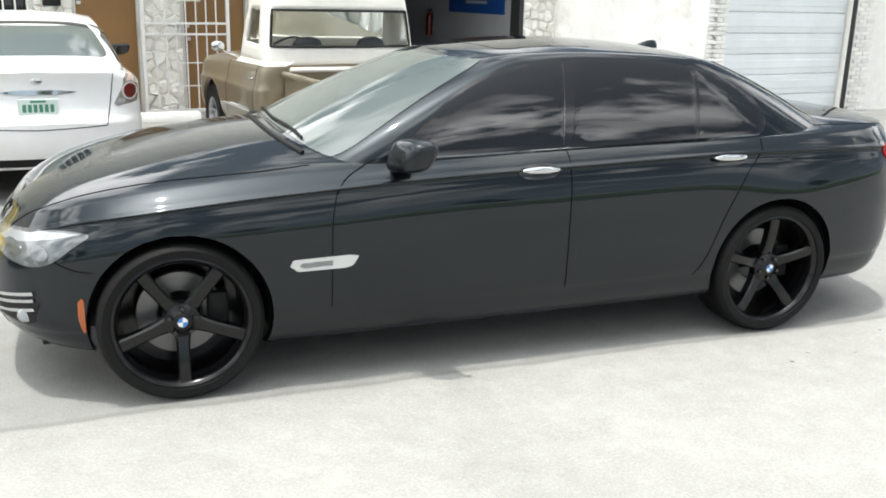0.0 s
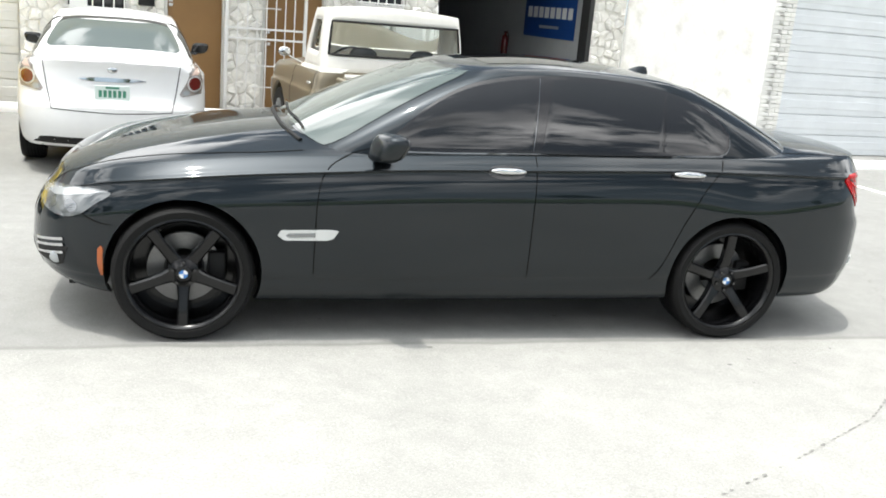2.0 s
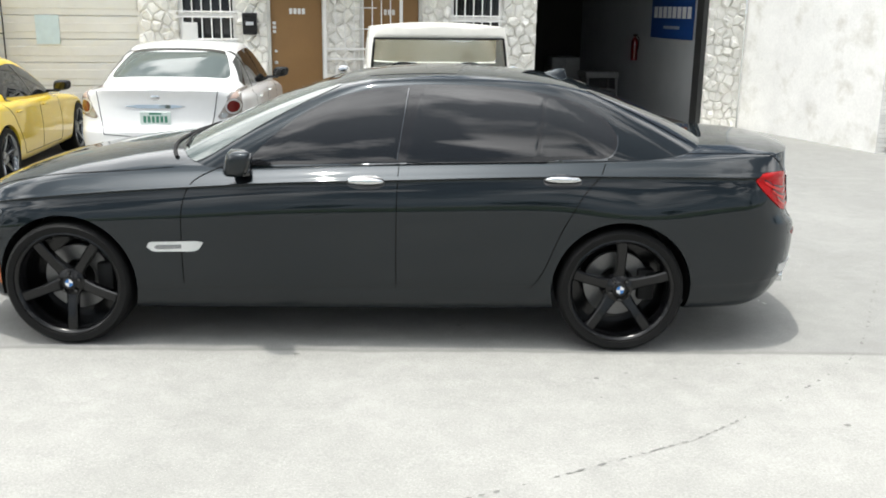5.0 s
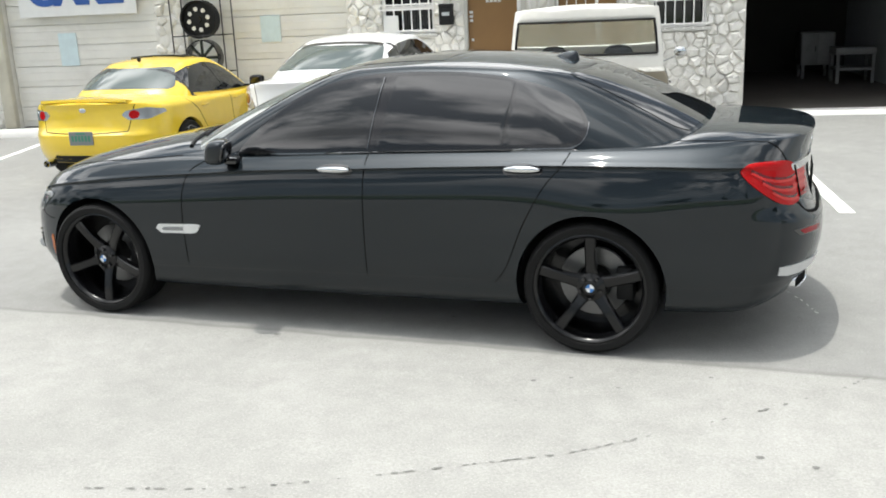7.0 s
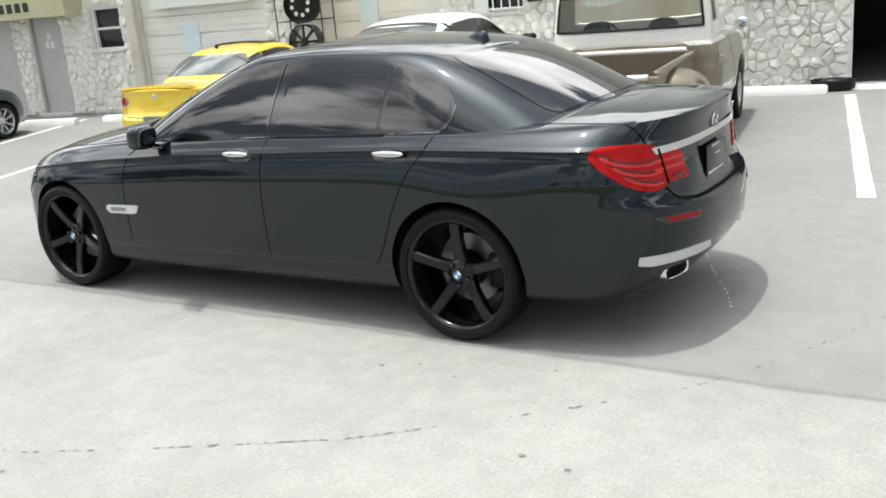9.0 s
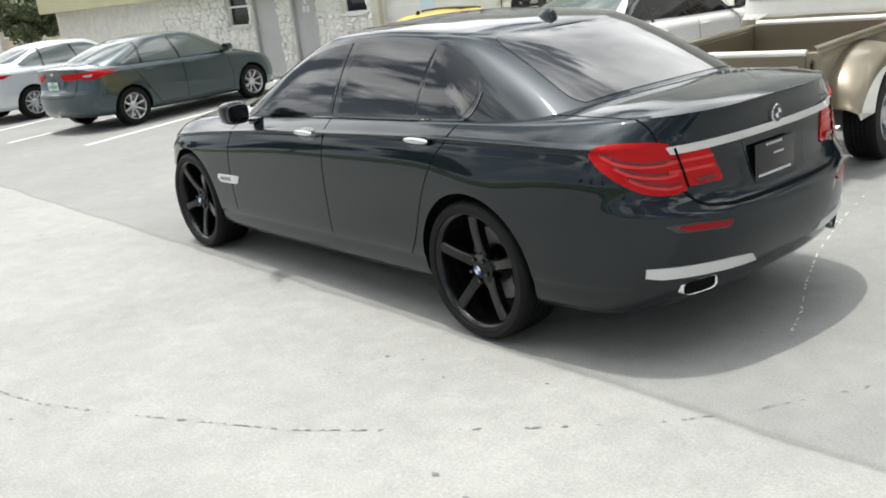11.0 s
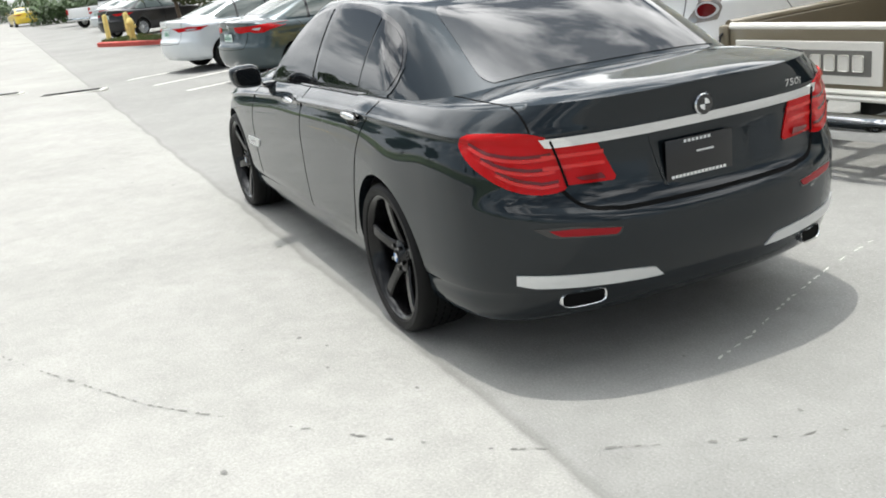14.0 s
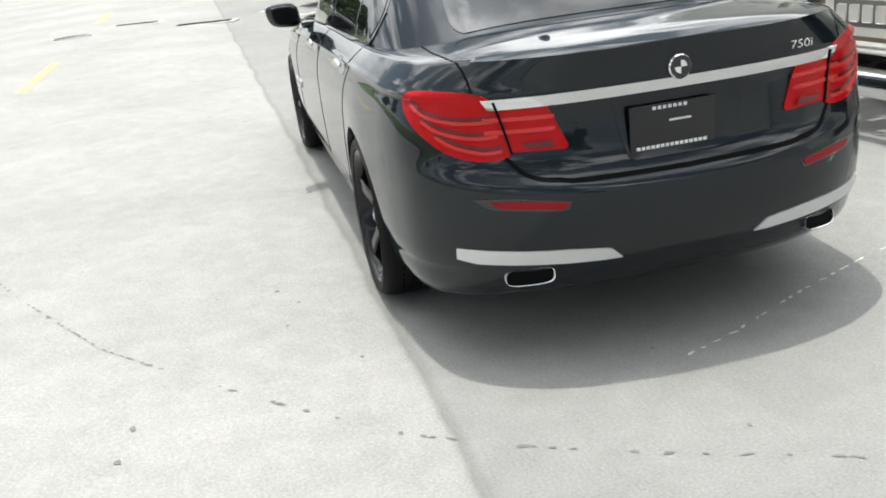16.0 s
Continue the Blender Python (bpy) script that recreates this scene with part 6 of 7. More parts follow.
for j in range(50):
    for i in range(3 if j % 2 else 2):
        u = 0.012 + i * 0.20 - (0.10 if j % 2 and i else 0)
        if (i, j) == (0, 0) or u > 0.3:
            continue
        o = new("brick", first.data)
        o.parent = wall_east
        o.location = (min(u, 0.205), 0.0, j * 0.062)
    if j % 2:
        o = new("brick", half_data)
        o.parent = wall_east
        o.location = (0.308, 0.0, j * 0.062)
for j in range(48):
    for i in range(2):
        o = new("brick", first.data)
        o.parent = wall_east
        o.location = (3.12 + i * 0.20 + (0.1 if j % 2 else 0), 0.0, j * 0.062)


# ---- other parked cars ----
def sedan_spec(xf, xr, w, hub, nose, hood, belt_f, belt_r, deck, roof, ws0, ws1, rg1, rg0, roofw, arch=0.37, hz=0.32, tail=0.05):
    return dict(
        zb=[(xf, 0.24), (xf + 0.5, 0.20), (0, 0.20), (xr - 0.5, 0.24), (xr, 0.27)],
        zs=[(xf + 0.13, nose), (xf + 0.45, nose + 0.09), (ws0 + 0.1, belt_f - 0.03), (ws0 + 0.6, belt_f), (0.4, (belt_f + belt_r) / 2), (rg0, belt_r), (xr - 0.05, deck - 0.03)],
        zc=[(xf + 0.13, nose + 0.01), (xf + 0.3, nose + 0.10), (xf + 0.75, hood - 0.05), (ws0, hood), (0, hood - 0.02), (rg0 - 0.05, deck + 0.015), (xr - 0.2, deck), (xr - 0.05, deck - 0.02)],
        W=[(xf, w - 0.09), (xf + 0.5, w - 0.02), (hub * -1, w - 0.004), (0, w), (hub, w - 0.004), (xr - 0.4, w - 0.04), (xr, w - 0.08)],
        inset=[(0, 0.09), (0.05, 0.04), (0.15, 0.02), (0.4, 0.0), (0.7, 0.006), (0.86, 0.012), (0.90, 0.012), (0.95, 0.03), (1.0, 0.07)],
        xf=[(0, xf + 0.12), (0.1, xf + 0.04), (0.4, xf), (0.7, xf + 0.02), (1, xf + 0.13)],
        xr=[(0, xr - 0.14), (0.1, xr - 0.05), (0.3, xr), (0.48, xr), (0.55, xr - tail), (0.9, xr - tail - 0.04), (1, xr - tail - 0.01)],
        levels=[0, 0.03, 0.08, 0.15, 0.25, 0.35, 0.45, 0.48, 0.52, 0.55, 0.62, 0.7, 0.78, 0.86, 0.90, 0.93, 0.96, 1.0],
        corner=(0.8, 2.4, 0.55, 2.7), crown=(2.0, 2.6, 0.3), hubs=(-hub, hub), arch=(arch, hz, 0.4), cf=14, cr=16,
        house=dict(base=(ws0, rg0, 0.58, 2.4, 0.5, 2.6), roof=(ws1, rg1, 0.28, 2.3, 0.32, 2.4), bw=[(ws0, w - 0.10), (0, w - 0.075), (rg0, w - 0.13)], tw=[(ws1, roofw - 0.02), (0.3, roofw), (rg1, roofw - 0.02)],
                   bz=[(ws0, hood - 0.02), (ws0 + 0.5, belt_f - 0.02), (0.3, (belt_f + belt_r) / 2 - 0.02), (rg0 - 0.4, belt_r - 0.01), (rg0, deck - 0.005)],
                   tz=[(ws1, roof - 0.015), (0.3, roof), (rg1, roof - 0.025)], crown=0.045, cf=16, cm=22, cr=16, rows=12),
        dims=(xf, xr, w, hub, belt_f, belt_r, roof, ws0, ws1, rg1, rg0, deck))


def build_sedan(name, label, x, y, yaw, scale, spec, paint, glass, lamps, plate, wheel_args, extras=None, mirror=None, rear_trim=None, z=None, side_glass=None):
    root = thing(name, pose(x, y, ground_z(x, y) if z is None else z, 0, 0, yaw) @ Matrix.Scale(scale, 4), label, "car", "parked cars")
    sh = Shell(spec, cm=50, deck=10)
    xf, xr, w, hub, bf, br, roof, ws0, ws1, rg1, rg0, deck = spec["dims"]
    base_parts(sh, root, paint, 4)
    V, F = sh.glass("front", 1, 11, 11)
    mesh_part("windscreen", V, F, glass, root)
    V, F = sh.glass("rear", 2, 10, 10)
    mesh_part("rear_window", V, F, glass, root, "wide rear window reflecting the sky")
    dlo = [(ws0 + 0.48, bf + 0.025), (ws0 + 0.56, bf + 0.07), (ws1 + 0.06, roof - 0.13), (ws1 + 0.25, roof - 0.065), (0.35, roof - 0.045), (rg1 - 0.12, roof - 0.075), (rg1 + 0.20, roof - 0.16), (rg0 - 0.40, br + 0.08), (rg0 - 0.44, br + 0.03), (0.3, (bf + br) / 2 + 0.02)]
    for sg in (-1, 1):
        lay("side_window", sh, dlo, "side", sg, side_glass or glass, root, "dark side windows", off=0.003, nx=30, nz=8)
        for bx, tx in ((0.22, 0.30), (1.02, 0.98)):
            line("pillar", sh, [(bx, (bf + br) / 2 + 0.02), (tx, roof - 0.06)], 0.045, "side", sg, M["gloss_black"], root, "", 0.006)
        for g in ([(ws0 + 0.42, 0.28), (ws0 + 0.40, 0.6), (ws0 + 0.48, bf)], [(0.20, 0.28), (0.22, bf)], [(hub - 0.55, 0.30), (hub - 0.25, 0.75), (hub - 0.05, br - 0.02)], [(ws0 + 0.42, 0.28), (hub - 0.55, 0.30)]):
            line("panel_gap", sh, g, 0.007, "side", sg, M["seam"], root)
        for hx in (0.08, 0.95):
            hp = sh.cast(hx, bf - 0.06, "side", sg)[0]
            V, F = superblob((hx, hp.y + sg * 0.015, bf - 0.06), (0.09, 0.014, 0.014), 2.4)
            mesh_part("door_handle", V, F, paint, root)
        mirror_part(root, ws0 + 0.50, w + 0.06, bf + 0.11, sg, mirror or paint, (0.06, 0.10, 0.065))
        for hx in (-hub, hub):
            wheel(root, (hx, sg * (w - 0.125), spec["arch"][1]), sg, spec["arch"][1], wheel_args[0], wheel_args[1], wheel_args[2], wheel_args[3], wheel_args[4] or 0.05, twist=0.3, badge=False)
        for nm, outline, axis, material, lab, off in lamps:
            o = [(sg * a, b) for a, b in outline] if axis == "rear" else outline
            lay(nm, sh, o, axis, sg, material, root, lab, off=off, thick=0.01, nx=18, nz=8)
        line("panel_gap", sh, [(sg * (w - 0.28), deck - 0.03), (sg * (w - 0.32), 0.80), (sg * (w - 0.36), 0.62), (0, 0.60)], 0.008, "rear", sg, M["seam"], root)
    if plate:
        pz, material = plate
        px = sh.cast(0, pz, "rear")[0].x
        pl = part("number_plate", box_bm((px + 0.004, -0.152, pz - 0.076), (px + 0.012, 0.152, pz + 0.076), 0.004, 1), material, root, "pale number plate with printed bars")
        for k in range(6):
            part("print_bar", box_bm((px + 0.0125, -0.12 + 0.042 * k, pz - 0.032), (px + 0.0135, -0.12 + 0.042 * k + 0.028, pz + 0.032)), M["plate_green"], pl, smooth=False)
        part("print_bar", box_bm((px + 0.0125, -0.06, pz + 0.046), (px + 0.0135, 0.06, pz + 0.064)), M["plate_green"], pl, smooth=False)
        if rear_trim:
            lay("boot_trim", sh, [(-0.30, pz + 0.125), (-0.16, pz + 0.105), (0.16, pz + 0.105), (0.30, pz + 0.125), (0.16, pz + 0.142), (-0.16, pz + 0.142)], "rear", 1, M["chrome"], root, "chrome boot trim", off=0.012, nx=20, nz=3)
    c = sh.cast(0, deck - 0.10, "rear")[0]
    V, F = superblob((c.x + 0.004, 0, deck - 0.10), (0.008, 0.045, 0.028), 2.0)
    mesh_part("emblem", V, F, M["chrome"], root, "plain chrome oval emblem")
    if extras:
        extras(sh, root)
    return sh


M["lamp_shell"] = mat("smoked_lens", (0.30, 0.27, 0.25), 0.12, 0.3, 0.8)
M["lamp_amber"] = mat("pale_amber_lens", (0.55, 0.40, 0.33), 0.2, 0.0, 0.5)
ALTIMA = sedan_spec(-2.34, 2.44, 0.885, 1.388, 0.68, 0.96, 0.945, 1.01, 1.09, 1.445, -1.15, -0.2, 1.0, 1.88, 0.57)
altima_lamps = [("rear_lamp", [(0.755, 1.055), (0.80, 0.99), (0.815, 0.90), (0.805, 0.79), (0.62, 0.765), (0.595, 0.79), (0.665, 0.90), (0.70, 0.99)], "rear", M["lamp_shell"], "clear wedge-shaped rear lamp with a round red lens", 0.006),
                ("upper_lens", [(0.752, 1.035), (0.785, 0.985), (0.765, 0.965), (0.705, 0.965)], "rear", M["lamp_amber"], "", 0.009),
                ("lens_ring", ellipse(0.735, 0.885, 0.070, 0.076), "rear", M["satin"], "", 0.009),
                ("red_lens", ellipse(0.735, 0.885, 0.056, 0.061), "rear", M["lamp_dark_red"], "round red lens", 0.012),
                ("wing_lamp", [(2.02, 1.01), (2.07, 0.92), (2.14, 0.82), (2.19, 0.82), (2.19, 0.99), (2.12, 1.03)], "side", M["lamp_shell"], "clear lamp end wrapping round the wing", 0.006),
                ("reversing_lens", ellipse(0.655, 0.802, 0.032, 0.026), "rear", M["lamp_clear"], "", 0.011)]


def altima_extra(sh, root):
    lay("lower_bumper", sh, [(-0.7, 0.29), (0.7, 0.29), (0.62, 0.36), (-0.62, 0.36)], "rear", 1, M["matt_black"], root, off=0.004, nx=14, nz=3)
    lay("window_frit", sh, [(1.02, -0.50), (1.02, 0.50), (1.10, 0.52), (1.10, -0.52)], "top", 1, M["gloss_black"], root, off=0.006, nx=6, nz=14)


build_sedan("white_saloon_car", "white saloon car parked nose-in with clear wedge rear lamps", -2.42, 5.44, -86.0, 0.965, ALTIMA, M["paint_white"], M["glass"], altima_lamps, (0.775, M["plate_pale"]), (0.215, 0.20, 7, M["steel"], None), altima_extra, M["matt_black"], True, side_glass=M["tint"])

RX = sedan_spec(-2.2, 2.23, 0.885, 1.35, 0.60, 0.83, 0.84, 0.90, 0.96, 1.30, -0.95, -0.1, 0.88, 1.45, 0.52, 0.355, 0.325)
rx_lamps = [("rear_lamp", [(0.83, 0.80), (0.82, 0.84), (0.70, 0.87), (0.50, 0.845), (0.46, 0.80), (0.52, 0.745), (0.72, 0.74)], "rear", M["lamp_clear"], "clear rear lamp cluster with a round red lens", 0.006),
            ("red_lens", ellipse(0.585, 0.80, 0.052, 0.048), "rear", M["lamp_red"], "round red lens", 0.011),
            ("clear_lens", ellipse(0.70, 0.805, 0.040, 0.038), "rear", M["lamp_clear"], "", 0.010)]


def rx_extra(sh, root):
    V, F = [], []
    n = 20
    for i in range(n + 1):
        y = -0.54 + 1.08 * i / n
        b = 1 - (y / 0.72) ** 2 * 0.25
        x = 1.97 + 0.10 * b
        for dx, dz in ((-0.16, 0.93), (-0.05, 0.965), (0.06, 0.985), (0.065, 0.955), (-0.03, 0.91)):
            V.append((x + dx, y, dz - 0.02 * (abs(y) / 0.68) ** 3))
    F = [(i * 5 + k, i * 5 + (k + 1) % 5, (i + 1) * 5 + (k + 1) % 5, (i + 1) * 5 + k) for i in range(n) for k in range(5)]
    F += [(0, 1, 2, 3, 4), tuple(n * 5 + k for k in range(5))]
    mesh_part("boot_spoiler", V, F, M["paint_yellow"], root, "low yellow boot-lid spoiler")
    lay("sunroof", sh, [(0.0, -0.36), (0.0, 0.36), (0.42, 0.38), (0.42, -0.38)], "top", 1, M["tint"], root, "dark tilted sunroof glass", off=0.02, thick=0.02, nx=8, nz=10)
    lay("bumper_grille", sh, [(-0.5, 0.27), (0.5, 0.27), (0.45, 0.36), (-0.45, 0.36)], "rear", 1, M["matt_black"], root, off=0.004, nx=10, nz=3)
    V, F = superblob((0.86, 0, 1.335), (0.03, 0.02, 0.03), 2)
    mesh_part("aerial_base", V, F, M["matt_black"], root)
    for sg in (-1, 1):
        V, F = lathe([(0.045, -0.1), (0.045, 0.03), (0.036, 0.03), (0.036, -0.1)], 20)
        mesh_part("tail_pipe", [(y + 2.2, sg * 0.5 + x, z + 0.27) for x, y, z in V], F, M["chrome"], root)


build_sedan("yellow_coupe", "bright yellow sports coupe parked nose-in with dark lamp clusters", -4.80, 4.62, -84.0, 0.95, RX, M["paint_yellow"], M["glass"], rx_lamps, (0.56, M["plate_grey"]), (0.245, 0.22, 5, M["lamp_bowl"], None), rx_extra, M["matt_black"], side_glass=M["tint"])

COR = sedan_spec(-2.3, 2.33, 0.888, 1.35, 0.70, 0.99, 0.95, 1.02, 1.10, 1.425, -1.28, -0.32, 0.95, 1.86, 0.58)
cor_lamps = [("rear_lamp", [(0.87, 1.00), (0.86, 0.93), (0.80, 0.86), (0.70, 0.87), (0.58, 0.92), (0.60, 0.965), (0.74, 1.0)], "rear", M["lamp_red"], "red wrap-around rear lamp", 0.008),
             ("lamp_insert", [(0.78, 0.955), (0.76, 0.91), (0.70, 0.915), (0.66, 0.945)], "rear", M["lamp_clear"], "", 0.012),
             ("wing_lamp", [(2.02, 0.995), (2.12, 0.90), (2.22, 0.88), (2.26, 0.99)], "side", M["lamp_red"], "", 0.008)]
build_sedan("grey_saloon_car", "dark slate grey saloon car with silver wheels in a bay", -10.50, 2.80, -77.0, 0.905, COR, M["paint_slate"], M["glass"], cor_lamps, (0.80, M["plate_pale"]), (0.215, 0.20, 8, M["steel"], None))
CAM = sedan_spec(-2.4, 2.42, 0.91, 1.388, 0.70, 0.98, 0.95, 1.02, 1.10, 1.42, -1.28, -0.32, 1.0, 1.92, 0.58)
cam_lamps = [("rear_lamp", [(0.88, 0.93), (0.86, 0.86), (0.66, 0.86), (0.60, 0.91), (0.74, 0.95)], "rear", M["lamp_red"], "red rear lamp", 0.008), ("lamp_insert", [(0.84, 0.905), (0.82, 0.875), (0.72, 0.875), (0.68, 0.90)], "rear", M["lamp_clear"], "", 0.012),
             ("wing_lamp", [(2.08, 0.95), (2.14, 0.87), (2.28, 0.85), (2.32, 0.93)], "side", M["lamp_red"], "", 0.008)]
build_sedan("silver_saloon_car", "pale silver saloon car with silver wheels in a bay", -14.30, 2.48, -78.0, 0.91, CAM, M["paint_silver"], M["glass"], cam_lamps, (0.82, M["plate_pale"]), (0.215, 0.20, 10, M["steel"], None), None, None, True)
build_sedan("black_saloon_car", "black saloon car parked beyond the kerb island", -33.6, 2.75, -56, 0.96, CAM, M["paint_black"], M["glass"], cam_lamps, (0.82, M["plate_pale"]), (0.22, 0.20, 10, M["steel"], None))
build_sedan("distant_silver_saloon", "silver saloon car parked in a distant bay", -43.2, 3.05, -57, 0.95, COR, M["paint_silver"], M["glass"], cor_lamps, (0.82, M["plate_pale"]), (0.215, 0.20, 8, M["steel"], None))
build_sedan("distant_yellow_taxi", "yellow and white car crossing the far end of the street", -76.5, -1.6, 8, 0.97, CAM, M["paint_yellow"], M["glass"], cam_lamps, None, (0.215, 0.20, 8, M["steel"], None))


# ---- the old pickup ----
PICK = dict(
    zb=[(-2.25, 0.42), (-1.9, 0.40), (0.47, 0.40)], zs=[(-2.2, 0.98), (-1.8, 1.04), (-0.9, 1.07), (0.47, 1.09)],
    zc=[(-2.2, 1.0), (-2.1, 1.08), (-1.6, 1.13), (-0.8, 1.16), (0.47, 1.10)],
    W=[(-2.25, 0.90), (-1.9, 0.96), (-1.0, 0.965), (0.47, 0.955)],
    inset=[(0, 0.05), (0.1, 0.02), (0.4, 0.0), (0.62, 0.0), (0.66, 0.02), (0.9, 0.045), (1.0, 0.09)],
    xf=[(0, -2.2), (0.2, -2.25), (0.8, -2.25), (1, -2.17)], xr=[(0, 0.45), (0.5, 0.46), (1, 0.46)],
    levels=[0, 0.05, 0.1, 0.2, 0.3, 0.4, 0.5, 0.58, 0.62, 0.64, 0.66, 0.72, 0.8, 0.88, 0.94, 1.0], corner=(0.35, 3.2, 0.16, 3.5), crown=(2.4, 2.4, 0.0), hubs=(-1.46,), arch=(0.43, 0.37, 0.4), cf=14, cr=12,
    house=dict(base=(-0.80, 0.46, 0.34, 2.8, 0.2, 3.2), roof=(-0.50, 0.40, 0.28, 2.6, 0.24, 2.8), bw=[(-0.8, 0.85), (0.46, 0.875)], tw=[(-0.5, 0.785), (0.4, 0.81)],
               bz=[(-0.8, 1.12), (0.46, 1.07)], tz=[(-0.5, 1.765), (0.4, 1.78)], crown=0.06, cf=16, cm=16, cr=16, rows=12))


def clear_pane(name, V, F, root, label=""):
    o = mesh_part(name, V, F, M["clear_glass"], root, label)
    o.visible_shadow = False
    return o


M["clear_glass"] = mat("clear_glass", (0.80, 0.86, 0.84), 0.01, trans=1.0)
M["clear_glass"].node_tree.nodes["Principled BSDF"].inputs["IOR"].default_value = 1.45


def build_pickup(x, y, yaw, scale):
    root = thing("pickup_truck", pose(x, y, ground_z(x, y), 0, 0, yaw) @ Matrix.Scale(scale, 4), "old gold and cream two-tone pickup truck with a step-side bed", "pickup truck")
    sh = Shell(PICK, cm=40, deck=8)
    mesh_part("body", sh.V, sh.F, M["paint_gold"], root, "gold painted bonnet and cab", sharp=35)
    # cab upper: roof and pillars as a shell with window openings
    loops = sh.house_loops
    n = len(loops[0])
    V, F = loops_to_mesh(loops)
    keep = []

    def is_window(i, j):
        if not 3 <= i <= 8:
            return False
        if j >= n - 1 - 11 or j < 10:
            return True
        return 18 <= j <= n - 20
    for i in range(len(loops) - 1):
        for j in range(n - 1):
            if not is_window(i, j):
                keep.append((i * n + j, i * n + j + 1, (i + 1) * n + j + 1, (i + 1) * n + j))
    last = loops[-1]
    dome = [last]
    for k in range(1, 9):
        q = k / 8
        dome.append([(px, py * (1 - q), pz + 0.055 * (1 - (1 - q) ** 2.2) * Shell.fade(px, PICK["house"])) for px, py, pz in last])
    V2, F2 = loops_to_mesh(dome)
    off = len(V)
    V, keep = V + V2, keep + [tuple(off + i for i in f) for f in F2]
    off = len(V)
    V, keep = V + [(a, -b, c) for a, b, c in V], keep + [tuple(off + i for i in f) for f in keep]
    roof = mesh_part("cab_roof", V, keep, M["paint_cream"], root, "cream painted cab roof and pillars", sharp=45)
    sol = roof.modifiers.new("thickness", "SOLIDIFY")
    sol.thickness, sol.offset = 0.03, -1
    V, F = sh.glass("rear", 3, 9, 11, off=-0.012)
    clear_pane("rear_window", V, F, root, "clear rear window in a black rubber seal")
    V, F = sh.glass("front", 3, 9, 10, off=-0.012)
    clear_pane("windscreen", V, F, root)
    # rubber seal round the rear window
    edge = [loops[3][n - 1 - k] for k in range(11, -1, -1)] + [(a, -b, c) for a, b, c in [loops[3][n - 1 - k] for k in range(0, 12)]]
    top = [loops[9][n - 1 - k] for k in range(11, -1, -1)] + [(a, -b, c) for a, b, c in [loops[9][n - 1 - k] for k in range(0, 12)]]
    ring_pts = edge + [(lambda l: (l[n - 1 - 11][0], -l[n - 1 - 11][1], l[n - 1 - 11][2]))(loops[i]) for i in range(4, 9)] + top[::-1] + [loops[i][n - 1 - 11] for i in range(8, 2, -1)]
    part("window_seal", tube_bm([(a + 0.004, b, c) for a, b, c in ring_pts], 0.014, 6), M["matt_black"], root)
    # inside the cab
    part("bench_seat", box_bm((0.02, -0.68, 0.70), (0.36, 0.68, 1.08), 0.06, 3), M["vinyl"], root)
    for yy in (-0.36, 0.36):
        V, F = superblob((0.22, yy, 1.22), (0.06, 0.17, 0.15), 2.6)
        mesh_part("headrest", V, F, M["vinyl"], root, "dark rounded headrest")
    V, F = lathe([(0.19, -0.012), (0.205, 0.0), (0.19, 0.012), (0.178, 0.0), (0.19, -0.012)], 28)
    st = mesh_part("steering_wheel", V, F, M["matt_black"], root)
    st.matrix_local = Matrix.Translation((-0.28, -0.38, 1.16)) @ Matrix.Rotation(radians(90), 4, "Z") @ Matrix.Rotation(radians(25), 4, "X")
    part("dashboard", box_bm((-0.78, -0.75, 0.95), (-0.48, 0.75, 1.13), 0.04, 2), M["vinyl"], root)
    # cream lower band and side trim
    for sg in (-1, 1):
        line("lower_band", sh, [(-0.95, 0.50), (0.44, 0.50)], 0.19, "side", sg, M["paint_cream"], root, "cream lower band", 0.003)
        line("side_trim", sh, [(-0.98, 0.605), (0.44, 0.605)], 0.022, "side", sg, M["chrome"], root, "", 0.006)
        line("belt_trim", sh, [(-0.75, 1.085), (0.44, 1.10)], 0.05, "side", sg, M["paint_cream"], root, "", 0.004)
        for g in ([(-0.78, 0.44), (-0.78, 1.06)], [(0.22, 0.44), (0.22, 0.9), (0.24, 1.08)]):
            line("panel_gap", sh, g, 0.009, "side", sg, M["seam"], root)
        hp = sh.cast(0.10, 0.93, "side", sg)[0]
        V, F = superblob((0.10, hp.y + sg * 0.02, 0.93), (0.08, 0.015, 0.018), 2.2)
        mesh_part("door_handle", V, F, M["chrome"], root)
        V, F = superblob((-0.62, sg * 1.08, 1.22), (0.025, 0.075, 0.055), 2.3)
        mm = mesh_part("door_mirror", V, F, M["chrome"], root, "small round chrome mirror")
        part("mirror_arm", tube_bm([(-0.60, sg * 0.86, 1.10), (-0.62, sg * 1.0, 1.16), (-0.62, sg * 1.06, 1.20)], 0.009, 6), M["chrome"], mm)
        # narrow bed side with a rolled top rail
        part("bed_side", box_bm((0.52, min(sg * 0.66, sg * 0.70), 0.46), (2.540, max(sg * 0.66, sg * 0.70), 0.985), 0.006, 1), M["paint_gold"], root, "gold bed side panel")
        part("bed_rail", tube_bm([(0.50, sg * 0.70, 1.0), (2.540, sg * 0.70, 1.0)], 0.035, 10), M["paint_gold"], root)
        # bulging rear wing
        prof = [(1.04, 0.56), (1.09, 0.74), (1.22, 0.88), (1.44, 0.95), (1.74, 0.95), (2.03, 0.88), (2.26, 0.73), (2.36, 0.54)]
        prof = smooth_line(prof, 5)
        V, F = [], []
        k = 9
        for px, pz in prof:
            for q in range(k):
                a = q / (k - 1)
                yy = 0.70 + 0.285 * math.sin(a * math.pi / 2)
